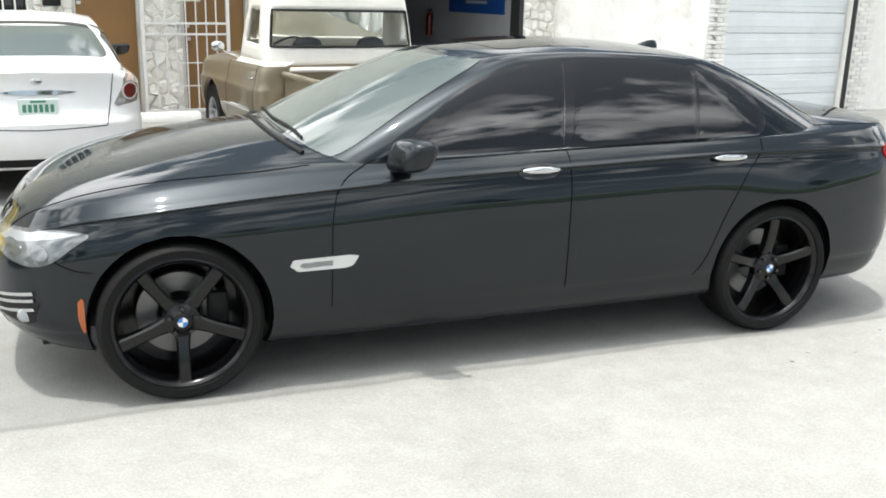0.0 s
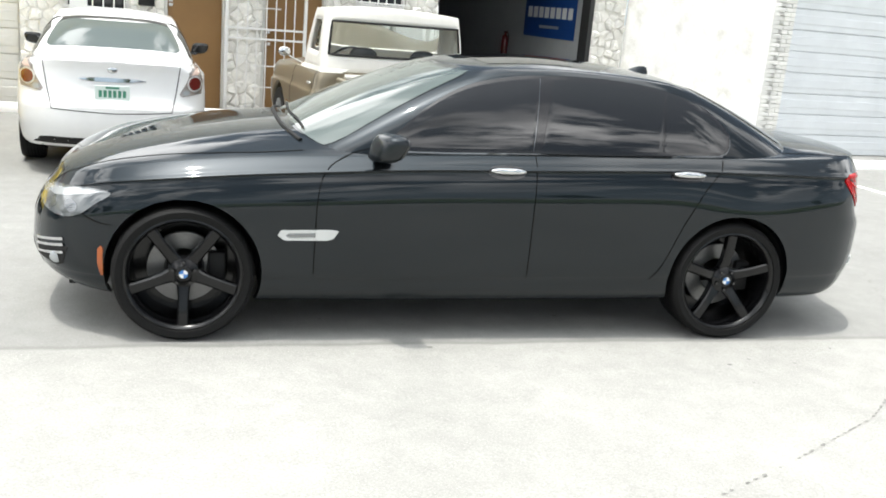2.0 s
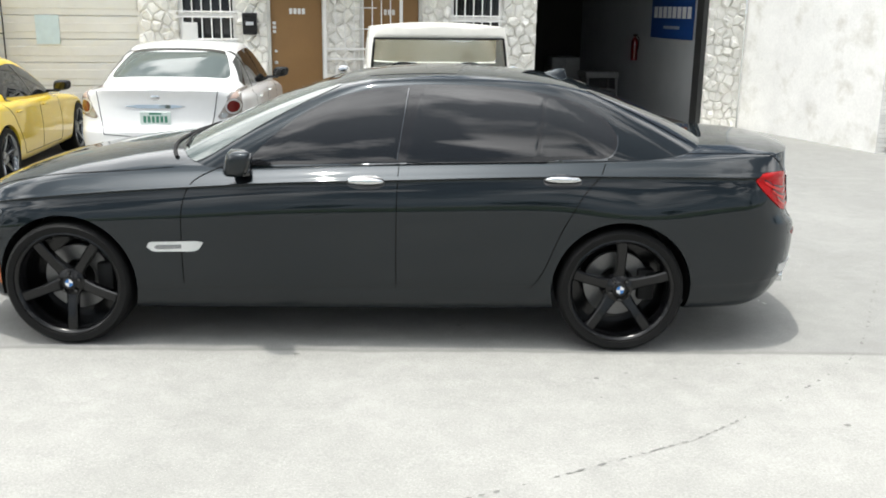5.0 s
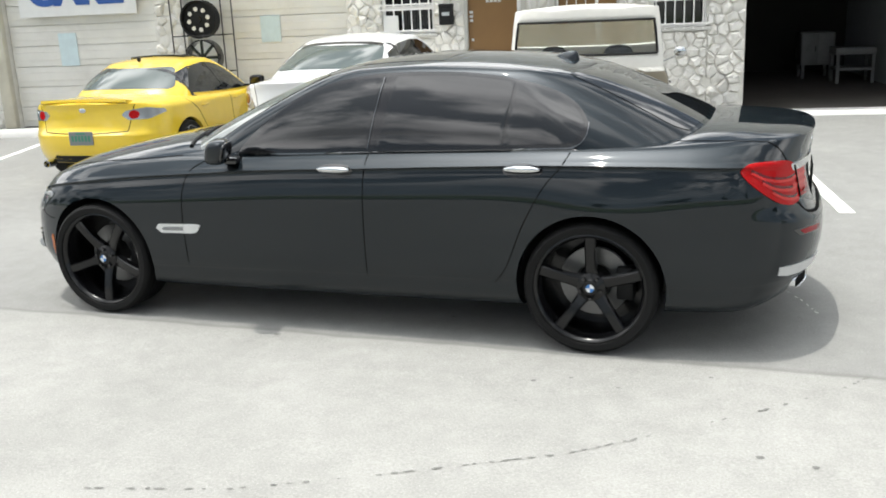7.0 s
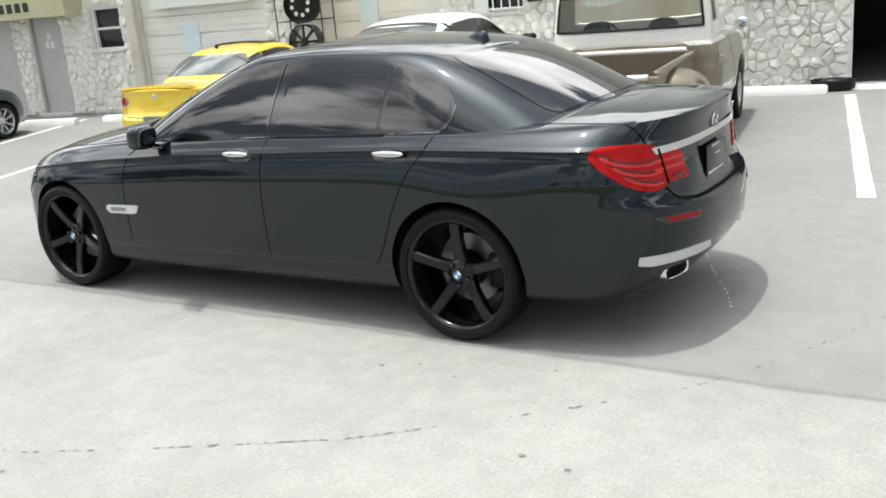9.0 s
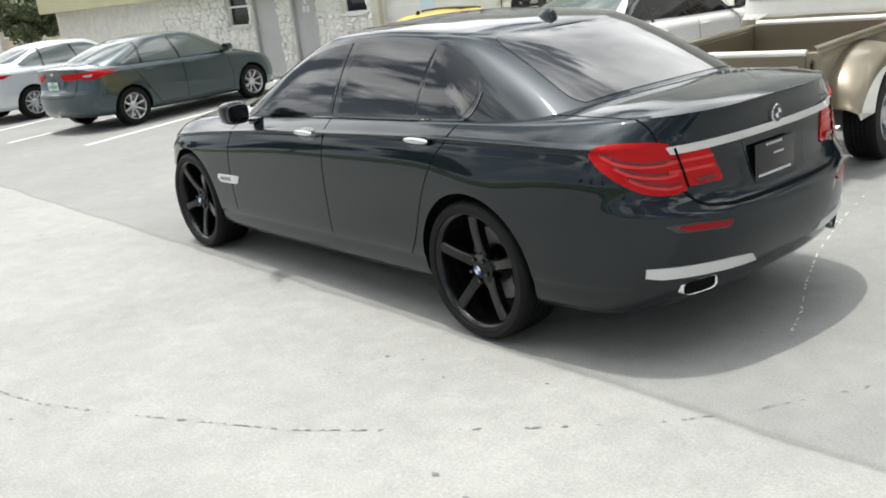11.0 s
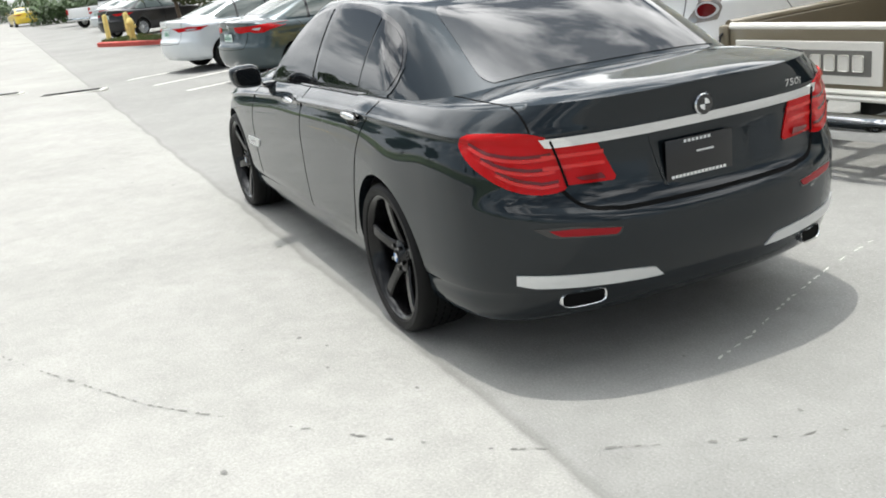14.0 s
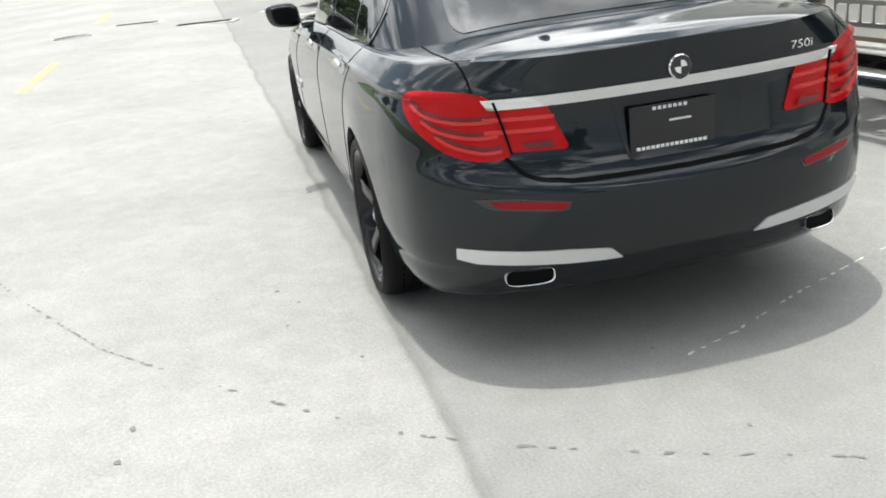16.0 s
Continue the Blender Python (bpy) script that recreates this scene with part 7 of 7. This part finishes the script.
                zz = pz - 0.16 * (1 - math.cos(a * math.pi / 2)) * (1.0 if pz > 0.6 else 0.4)
                V.append((1.67 + (px - 1.67) * (1 + 0.02 * a), sg * yy, zz))
        F = [(i * k + j, i * k + j + 1, (i + 1) * k + j + 1, (i + 1) * k + j) for i in range(len(prof) - 1) for j in range(k - 1)]
        # outer skirt down to the wheel opening
        s0 = len(V)
        for i, (px, pz) in enumerate(prof):
            ox, oy, oz = V[i * k + k - 1]
            a = math.atan2(oz - 0.37, ox - 1.63)
            V.append((1.63 + 0.40 * math.cos(a), sg * 0.985, max(0.37 + 0.40 * math.sin(a), 0.45)))
        skirt = [(i * k + k - 1, (i + 1) * k + k - 1, s0 + i + 1, s0 + i) for i in range(len(prof) - 1)]
        wing = mesh_part("rear_wing", V, F, M["paint_gold"], root, "rounded gold rear wing with a cream skirt", sharp=50)
        mesh_part("wing_skirt", V, skirt, M["paint_cream"], wing, "cream lower skirt", sharp=50)
        part("side_step", box_bm((0.54, min(sg * 0.70, sg * 0.95), 0.50), (1.07, max(sg * 0.70, sg * 0.95), 0.56), 0.015), M["paint_cream"], root, "cream side step")
        V, F = superblob((2.600, sg * 0.78, 0.74), (0.03, 0.055, 0.055), 2.2)
        lamp = mesh_part("tail_lamp", V, F, M["lamp_dark_red"], root, "round red tail lamp")
        part("lamp_bracket", box_bm((2.500, min(sg * 0.70, sg * 0.80), 0.71), (2.580, max(sg * 0.70, sg * 0.80), 0.77), 0.01), M["paint_gold"], lamp)
        part("tailgate_chain", tube_bm([(2.560, sg * 0.70, 0.97), (2.620, sg * 0.72, 0.92), (2.630, sg * 0.71, 0.82), (2.580, sg * 0.66, 0.80)], 0.011, 6), M["matt_black"], root, "black sleeved tailgate chain")
    part("bed_front", box_bm((0.50, -0.66, 0.55), (0.55, 0.66, 1.035), 0.006, 1), M["paint_gold"], root)
    for z, x0, x1 in ((1.045, -0.64, 0.64),):
        part("bed_rail", tube_bm([(0.53, x0, z), (0.53, x1, z)], 0.028, 8), M["paint_cream"], root, "pale front bed rail")
    wood = mat("worn_wood_bed", (0.16, 0.12, 0.08), 0.8, vary=0.2, scale=6)
    for x0 in (0.52, 0.98, 1.44, 1.90, 2.36):
        part("cross_bar", box_bm((x0, -0.66, 0.52), (x0 + 0.10, 0.66, 0.57), 0.006, 1), M["matt_black"], root)
    for yy in (-0.60, -0.36, 0.0, 0.36, 0.60):
        part("bed_plank", box_bm((0.52, yy - 0.06, 0.572), (2.54, yy + 0.06, 0.60), 0.004, 1), wood, root, "dark worn wooden bed plank")
    # tailgate
    tg = part("tailgate", box_bm((2.540, -0.66, 0.49), (2.580, 0.66, 0.995), 0.012), M["paint_gold"], root, "gold tailgate with a cream panel")
    part("tailgate_roll", tube_bm([(2.560, -0.66, 0.99), (2.560, 0.66, 0.99)], 0.028, 10), M["paint_cream"], tg)
    part("tailgate_panel", box_bm((2.580, -0.60, 0.605), (2.588, 0.60, 0.895), 0.006, 1), M["paint_cream"], tg, "cream tailgate panel")
    part("name_band", box_bm((2.588, -0.52, 0.665), (2.592, 0.52, 0.835), 0.003, 1), mat("grey_band", (0.16, 0.155, 0.14), 0.6), tg, "grey band with pale letter bars")
    for q in range(9):
        part("letter_bar", box_bm((2.592, -0.485 + 0.109 * q, 0.695), (2.596, -0.485 + 0.109 * q + 0.080, 0.805), 0.012, 2), M["paint_cream"], tg, smooth=False)
    for z in (0.555, 0.515):
        part("lower_rib", tube_bm([(2.583, -0.64, z), (2.583, 0.64, z)], 0.020, 8), M["paint_cream"], tg, "pale rolled rib")
    for sg in (-1, 1):
        part("corner_post", box_bm((2.50, min(sg * 0.665, sg * 0.755), 0.44), (2.60, max(sg * 0.665, sg * 0.755), 1.0), 0.018, 2), M["paint_gold"], root, "rolled gold bed corner post")
    # bumper: rounded chrome bar, ends swept forwards
    V, F = [], []
    for i in range(25):
        u = -1 + 2 * i / 24
        yy = 0.88 * u
        xx = 2.720 - 0.20 * abs(u) ** 6
        for dx, dz in ((-0.03, 0.255), (0.01, 0.262), (0.03, 0.30), (0.03, 0.37), (0.005, 0.415), (-0.06, 0.43)):
            V.append((xx + dx, yy, dz))
    F = [(i * 6 + k, i * 6 + k + 1, (i + 1) * 6 + k + 1, (i + 1) * 6 + k) for i in range(24) for k in range(5)]
    bumper = mesh_part("rear_bumper", V, F, M["chrome"], root, "wide chrome rear bumper")
    part("bumper_bracket", box_bm((2.400, -0.4, 0.30), (2.690, -0.34, 0.40)), M["matt_black"], bumper)
    part("bumper_bracket", box_bm((2.400, 0.34, 0.30), (2.690, 0.4, 0.40)), M["matt_black"], bumper)
    part("chassis", box_bm((-2.0, -0.45, 0.36), (0.50, 0.45, 0.50), 0.02), M["matt_black"], root)
    for yy in (-0.42, 0.42):
        part("frame_rail", box_bm((0.50, yy - 0.04, 0.38), (2.50, yy + 0.04, 0.50), 0.008, 1), M["matt_black"], root)
    for hx in (-1.46, 1.63):
        for sg in (-1, 1):
            wheel(root, (hx, sg * (0.84 if hx > 0 else 0.82), 0.36), sg, 0.36, 0.20, 0.24, 5, M["steel"], 0.075, twist=0.4, badge=False, label="silver wheel on a black tyre")


build_pickup(0.433, 4.64, -81.9, 0.92)


def build_far_pickup(x, y, yaw):
    """A plain modern pickup: cab with dark windows, box bed, tailgate and bumper."""
    root = thing("distant_pickup_truck", pose(x, y, ground_z(x, y), 0, 0, yaw), "white pickup truck parked in a distant bay", "pickup truck", "parked cars")
    sh = Shell(PICK, cm=40, deck=8)
    base_parts(sh, root, M["paint_white"], 2)
    V, F = sh.glass("rear", 3, 9, 11, off=0.004)
    mesh_part("rear_window", V, F, M["tint"], root, "dark rear window")
    V, F = sh.glass("front", 3, 9, 10, off=0.004)
    mesh_part("windscreen", V, F, M["glass"], root)
    for sg in (-1, 1):
        lay("side_window", sh, [(-0.42, 1.17), (-0.26, 1.66), (0.26, 1.69), (0.28, 1.17)], "side", sg, M["tint"], root, "dark side window", off=0.004, nx=12, nz=8)
        part("bed_side", box_bm((0.48, min(sg * 0.86, sg * 0.94), 0.45), (2.60, max(sg * 0.86, sg * 0.94), 1.10), 0.03, 2), M["paint_white"], root)
        part("tail_lamp", box_bm((2.59, min(sg * 0.80, sg * 0.945), 0.78), (2.63, max(sg * 0.80, sg * 0.945), 1.06), 0.012, 1), M["lamp_red"], root, "upright red tail lamp")
        for hx in (-1.46, 1.63):
            wheel(root, (hx, sg * 0.84, 0.36), sg, 0.36, 0.22, 0.24, 6, M["steel"], 0.075, badge=False)
    part("bed_floor", box_bm((0.48, -0.86, 0.50), (2.58, 0.86, 0.58), 0.01, 1), M["matt_black"], root)
    part("bed_front", box_bm((0.48, -0.86, 0.58), (0.54, 0.86, 1.10), 0.01, 1), M["paint_white"], root)
    part("tailgate", box_bm((2.55, -0.80, 0.50), (2.61, 0.80, 1.10), 0.02, 2), M["paint_white"], root)
    part("rear_bumper", box_bm((2.60, -0.92, 0.40), (2.72, 0.92, 0.58), 0.03, 2), M["chrome"], root, "bright rear bumper")


build_far_pickup(-52.5, 3.1, -52)


# ---- the far end of the street: island, trees, low building ----
M["kerb_red"] = mat("worn_red_kerb_paint", (0.42, 0.06, 0.045), 0.8, vary=0.14, scale=5, grain=0.1, grain_scale=50, bump=0.2)
M["soil"] = mat("dry_soil", (0.16, 0.12, 0.075), 0.95, vary=0.2, scale=4, grain=0.15, bump=0.4)
M["grass"] = mat("short_grass", (0.085, 0.125, 0.035), 0.85, vary=0.25, scale=2.5, grain=0.15, grain_scale=20)
M["bollard"] = mat("yellow_bollard_paint", (0.74, 0.57, 0.19), 0.6, vary=0.08, scale=6)
M["bark"] = mat("grey_brown_bark", (0.15, 0.115, 0.085), 0.9, vary=0.2, scale=8, grain=0.15, bump=0.6, bump_scale=30)
M["leaf_olive"] = mat("olive_leaves", (0.085, 0.105, 0.040), 0.6, vary=0.3, scale=1.6, grain=0.2, grain_scale=8)
M["leaf_green"] = mat("dark_green_leaves", (0.045, 0.085, 0.022), 0.55, vary=0.3, scale=1.4, grain=0.2, grain_scale=8)
M["beige"] = mat("beige_stucco", (0.62, 0.54, 0.40), 0.9, vary=0.06, scale=1.2, grain=0.05, bump=0.15)


def island(points, width, label):
    """A raised strip: red kerb round soil, grass on top."""
    root = thing("kerb_island", pose(0, 0, 0), label, "traffic island")
    pts = [Vector((*p, 0)) for p in points]
    d = (pts[-1] - pts[0]).normalized()
    e = Vector((-d.y, d.x, 0))
    rim = smooth_line([tuple(p)[:2] for p in pts], 5)
    out = [(x, y) for x, y in rim] + [(x + e.x * width, y + e.y * width) for x, y in reversed(rim)]
    n = len(out)
    cx, cy = sum(p[0] for p in out) / n, sum(p[1] for p in out) / n
    V, F = [], []
    for k, z in ((1.0, -0.02), (1.0, 0.13), (0.99, 0.15), (0.955, 0.15), (0.95, 0.10)):
        for x, y in out:
            V.append((cx + (x - cx) * k, cy + (y - cy) * (1 - (1 - k) * 3), z))
    for r in range(4):
        for i in range(n):
            F.append((r * n + i, r * n + (i + 1) % n, (r + 1) * n + (i + 1) % n, (r + 1) * n + i))
    mesh_part("kerb", V, F, M["kerb_red"], root, "red painted concrete kerb", sharp=40)
    V = [(cx + (x - cx) * 0.955, cy + (y - cy) * 0.865, 0.135) for x, y in out]
    mesh_part("soil_bed", V, [tuple(range(n))], M["soil"], root, smooth=False, weld=False)
    rng = random.Random(21)
    V, F = [], []
    for k in range(5200):
        t, w = rng.random(), rng.uniform(0.10, 0.92)
        i = min(int(t * (len(rim) - 1)), len(rim) - 2)
        f = t * (len(rim) - 1) - i
        x = rim[i][0] + (rim[i + 1][0] - rim[i][0]) * f + e.x * width * w
        y = rim[i][1] + (rim[i + 1][1] - rim[i][1]) * f + e.y * width * w
        a, h, s = rng.uniform(0, 6.28), rng.uniform(0.05, 0.13), rng.uniform(0.008, 0.02)
        q = len(V)
        V += [(x - s * math.cos(a), y - s * math.sin(a), 0.13), (x + s * math.cos(a), y + s * math.sin(a), 0.13), (x + rng.uniform(-0.04, 0.04), y + rng.uniform(-0.04, 0.04), 0.13 + h)]
        F.append((q, q + 1, q + 2))
    tagged(mesh_part("grass", V, F, M["grass"], root, "short dry grass", smooth=False, weld=False), "short dry grass", kind="stuff")


island([(-28.6, 0.25), (-28.2, 0.1), (-26.3, 0.85), (-24.3, 1.75), (-22.4, 2.6), (-21.0, 3.6)], 1.9, "raised island with a red painted kerb and dry grass")


def bollard(x, y):
    V, F = lathe([(0.0, 0.0), (0.085, 0.0), (0.085, 0.88), (0.075, 0.95), (0.045, 0.99), (0.0, 1.0)], 20)
    ob = mesh_part("bollard", [(a, -c, b) for a, b, c in V], F, M["bollard"], None, "yellow painted steel bollard beside the island", category="bollard", group="yellow bollards")
    ob.matrix_world = pose(x, y, 0.0)


bollard(-29.7, 0.60)
bollard(-29.2, 1.25)


def hydrant(x, y):
    h = thing("fire_hydrant", pose(x, y, 0.13), "yellow fire hydrant standing on the grass island", "hydrant")
    V, F = lathe([(0.0, 0.0), (0.15, 0.0), (0.15, 0.04), (0.10, 0.06), (0.10, 0.50), (0.13, 0.52), (0.13, 0.56), (0.115, 0.60), (0.08, 0.68), (0.03, 0.72), (0.03, 0.76), (0.0, 0.77)], 20)
    mesh_part("barrel", [(a, -c, b) for a, b, c in V], F, M["bollard"], h)
    for sg in (-1, 1):
        V, F = lathe([(0.0, 0.10), (0.055, 0.10), (0.055, 0.16), (0.03, 0.17), (0.0, 0.175)], 14)
        mesh_part("side_cap", [(a, sg * b, c + 0.42) for a, b, c in V], F, M["bollard"], h)
    V, F = lathe([(0.0, 0.10), (0.07, 0.10), (0.07, 0.17), (0.0, 0.18)], 14)
    mesh_part("front_cap", [(b, a, c + 0.36) for a, b, c in V], F, M["bollard"], h)


hydrant(-27.3, 1.15)


def build_tree(name, label, height, spread, trunk_r, leaf, seed, leaves=2600, size=0.16, clear=0.32):
    """Tapered trunk, bent limbs, and a crown of many small leaf blades gathered in clumps."""
    rng = random.Random(seed)
    root = thing(name, pose(0, 0, 0), label, "tree", "street trees")
    bm = bmesh.new()

    def limb(a, b, r0, r1, bend):
        pts = []
        for i in range(6):
            t = i / 5
            pts.append(a + (b - a) * t + Vector((bend[0], bend[1], 0)) * math.sin(math.pi * t))
        rings = []
        for i, p in enumerate(pts):
            r = r0 + (r1 - r0) * i / 5
            rings.append([bm.verts.new(p + Vector((r * math.cos(6.283 * q / 7), r * math.sin(6.283 * q / 7), 0))) for q in range(7)])
        for A, B in zip(rings, rings[1:]):
            for q in range(7):
                bm.faces.new((A[q], A[(q + 1) % 7], B[(q + 1) % 7], B[q]))
        return pts

    top = Vector((rng.uniform(-0.2, 0.2), rng.uniform(-0.2, 0.2), height * 0.62))
    stem = limb(Vector((0, 0, -0.05)), top, trunk_r, trunk_r * 0.45, (rng.uniform(-0.15, 0.15), rng.uniform(-0.15, 0.15)))
    clumps = []
    for k in range(11):
        base = stem[2] + (stem[5] - stem[2]) * rng.random()
        a = 2.4 * k + rng.uniform(-0.4, 0.4)
        rr, zz = spread * rng.uniform(0.45, 1.0), height * rng.uniform(clear + 0.12, 0.95)
        tip = Vector((rr * math.cos(a), rr * math.sin(a), zz))
        limb(base, tip, trunk_r * 0.32, trunk_r * 0.08, (rng.uniform(-0.2, 0.2), rng.uniform(-0.2, 0.2)))
        clumps.append((tip, spread * rng.uniform(0.30, 0.50)))
        mid = base + (tip - base) * 0.6 + Vector((rng.uniform(-0.4, 0.4), rng.uniform(-0.4, 0.4), rng.uniform(0, 0.5)))
        clumps.append((mid, spread * rng.uniform(0.25, 0.42)))
    clumps.append((top + Vector((0, 0, height * 0.25)), spread * 0.45))
    part("trunk", bm, M["bark"], root, "grey-brown trunk and limbs")
    V, F = [], []
    for k in range(leaves):
        c, r = clumps[rng.randrange(len(clumps))]
        while True:
            p = Vector((rng.uniform(-1, 1), rng.uniform(-1, 1), rng.uniform(-1, 1)))
            if 0.12 < p.length < 1.0:
                break
        p = c + Vector((p.x * r, p.y * r, p.z * r * 0.72))
        if p.z < height * clear:
            continue
        s = size * rng.uniform(0.6, 1.4)
        u = Vector((rng.uniform(-1, 1), rng.uniform(-1, 1), rng.uniform(-0.7, 0.5))).normalized()
        w = u.cross(Vector((rng.uniform(-1, 1), rng.uniform(-1, 1), rng.uniform(-1, 1)))).normalized()
        q = len(V)
        V += [p - u * s, p + w * s * 0.38 + u * s * 0.1, p + u * s, p - w * s * 0.38 + u * s * 0.1]
        F.append((q, q + 1, q + 2, q + 3))
    mesh_part("crown", V, F, leaf, root, "uneven leafy crown", smooth=False, weld=False)
    return root


def plant(proto, spots):
    for i, (x, y, yaw, s) in enumerate(spots):
        m = pose(x, y, 0.0, 0, 0, yaw) @ Matrix.Scale(s, 4)
        if i == 0:
            proto.matrix_world = m
        else:
            copy_thing(proto, m)


plant(build_tree("olive_tree", "small olive-green tree with a thin trunk and open crown", 5.2, 2.1, 0.11, M["leaf_olive"], 4, 8500, 0.15, 0.27),
      [(-25.2, 2.55, 0, 0.72), (-38.8, 5.3, 70, 0.95), (-41.5, 7.4, 130, 1.0), (-47.0, 9.2, 200, 1.05), (-35.0, 8.2, 260, 0.85), (-45.5, 5.6, 310, 1.05)])
plant(build_tree("broadleaf_tree", "broad dark green street tree with a dense crown", 7.0, 3.3, 0.20, M["leaf_green"], 9, 9000, 0.23, 0.22),
      [(-58.5, 2.9, 0, 0.80), (-66.0, 9.5, 60, 1.1), (-96.0, 6.0, 120, 0.7), (-118.0, 1.0, 10, 0.55), (-112.0, -3.5, 80, 0.5), (-60.0, -13.0, 40, 1.0), (-78.0, -14.0, 160, 1.2), (-104.0, -11.0, 220, 1.2),
       (-19.0, -17.0, 30, 0.75), (-31.0, -19.0, 100, 0.9), (-8.0, -58.0, 200, 0.8), (6.0, -62.0, 300, 0.85), (22.0, -56.0, 20, 0.8), (-45.0, -17.0, 60, 1.0), (44.0, -40.0, 60, 0.9), (34.0, 3.0, 10, 0.9)])


def palm(x, y, h, seed, s=1.0):
    rng = random.Random(seed)
    root = thing("palm_tree", pose(x, y, 0) @ Matrix.Scale(s, 4), "low palm with a thin trunk and drooping fronds", "tree", "street trees")
    pts = [(0.25 * math.sin(1.2 * i / 8), 0, h * i / 8) for i in range(9)]
    part("trunk", tube_bm(pts, 0.14, 9), M["bark"], root)
    for k in range(13):
        a, lift = 2.4 * k, rng.uniform(0.1, 0.9)
        V, F = [], []
        for i in range(11):
            t = i / 10
            r, z = 1.9 * t, lift * math.sin(2.4 * t) - 1.2 * t * t
            for w in (-1, 0, 1):
                off = w * 0.22 * math.sin(math.pi * min(1, t * 0.95 + 0.05))
                V.append((0.23 + r * math.cos(a) - off * math.sin(a), r * math.sin(a) + off * math.cos(a), h + z - 0.10 * abs(w)))
        F = [(i * 3 + j, i * 3 + j + 1, i * 3 + j + 4, i * 3 + j + 3) for i in range(10) for j in range(2)]
        mesh_part("frond", V, F, M["leaf_green"], root, weld=False)


palm(-80.0, -0.9, 3.0, 2, 0.72)


# low beige building behind the bays, with pilasters and windows
MF = pose(-62.0, 13.5, 0, 0, 0, 4)
far = thing("beige_building", MF, "low beige stucco building behind the parked cars", "building")
part("wall", box_bm((0, 0, 0), (36, 9, 5.2), 0.03, 1), M["beige"], far)
part("roof_edge", box_bm((-0.2, -0.25, 5.2), (36.2, 9.2, 5.55), 0.03, 1), M["render_white"], far)
for i in range(10):
    u = 1.2 + 3.6 * i
    part("pilaster", box_bm((u - 0.22, -0.18, 0), (u + 0.22, 0.02, 5.2), 0.02, 1), M["render_white"], far)
    if i < 9:
        win = part("window", box_bm((u + 0.8, -0.02, 0.9), (u + 2.8, 0.04, 3.2), 0.01, 1), M["dark_glass"], far)
        for lo, hi in (((u + 0.7, -0.06, 0.8), (u + 2.9, 0.02, 0.9)), ((u + 0.7, -0.06, 3.2), (u + 2.9, 0.02, 3.3)), ((u + 1.76, -0.06, 0.9), (u + 1.84, 0.02, 3.2))):
            part("window_frame", box_bm(lo, hi), M["iron_white"], win, smooth=False)


def hedge(x0, y0, x1, y1, h, w, seed, n=5200):
    rng = random.Random(seed)
    V, F = [], []
    for k in range(n):
        t = rng.random()
        c = Vector((x0 + (x1 - x0) * t, y0 + (y1 - y0) * t, 0))
        p = c + Vector((rng.uniform(-w, w) / 2, rng.uniform(-w, w) / 2, h * rng.random() ** 0.7 * (0.85 + 0.2 * math.sin(t * 37) * math.sin(t * 11))))
        s = rng.uniform(0.08, 0.18)
        u = Vector((rng.uniform(-1, 1), rng.uniform(-1, 1), rng.uniform(-1, 1))).normalized()
        e = u.cross(Vector((0.3, 0.2, 1))).normalized()
        q = len(V)
        V += [p - u * s, p + e * s * 0.5, p + u * s, p - e * s * 0.5]
        F.append((q, q + 1, q + 2, q + 3))
    mesh_part("hedge", V, F, M["leaf_green"], None, "clipped dark green hedge along the far side", smooth=False, weld=False, category="hedge", kind="stuff")


hedge(-72.0, -0.7, -65.0, 4.6, 1.75, 1.4, 5, 6000)
hedge(-104.0, -8.0, -92.0, 2.0, 2.2, 1.8, 8, 5000)
hedge(-120.0, -9.5, -40.0, -11.5, 1.8, 1.6, 6, 6000)

# verge across the street
V, F = [], []
rng = random.Random(3)
for i in range(60):
    x = -120 + 3.0 * i
    for y, z in ((-9.9, 0.02), (-9.7, 0.12), (-14.0, 0.16), (-40.0, 0.16)):
        V.append((x, y + rng.uniform(-0.1, 0.1), z))
F = [(4 * i + k, 4 * i + k + 1, 4 * i + k + 5, 4 * i + k + 4) for i in range(59) for k in range(3)]
mesh_part("verge", V, F, M["grass"], None, "short grass verge across the street", weld=False, category="grass", kind="structure")
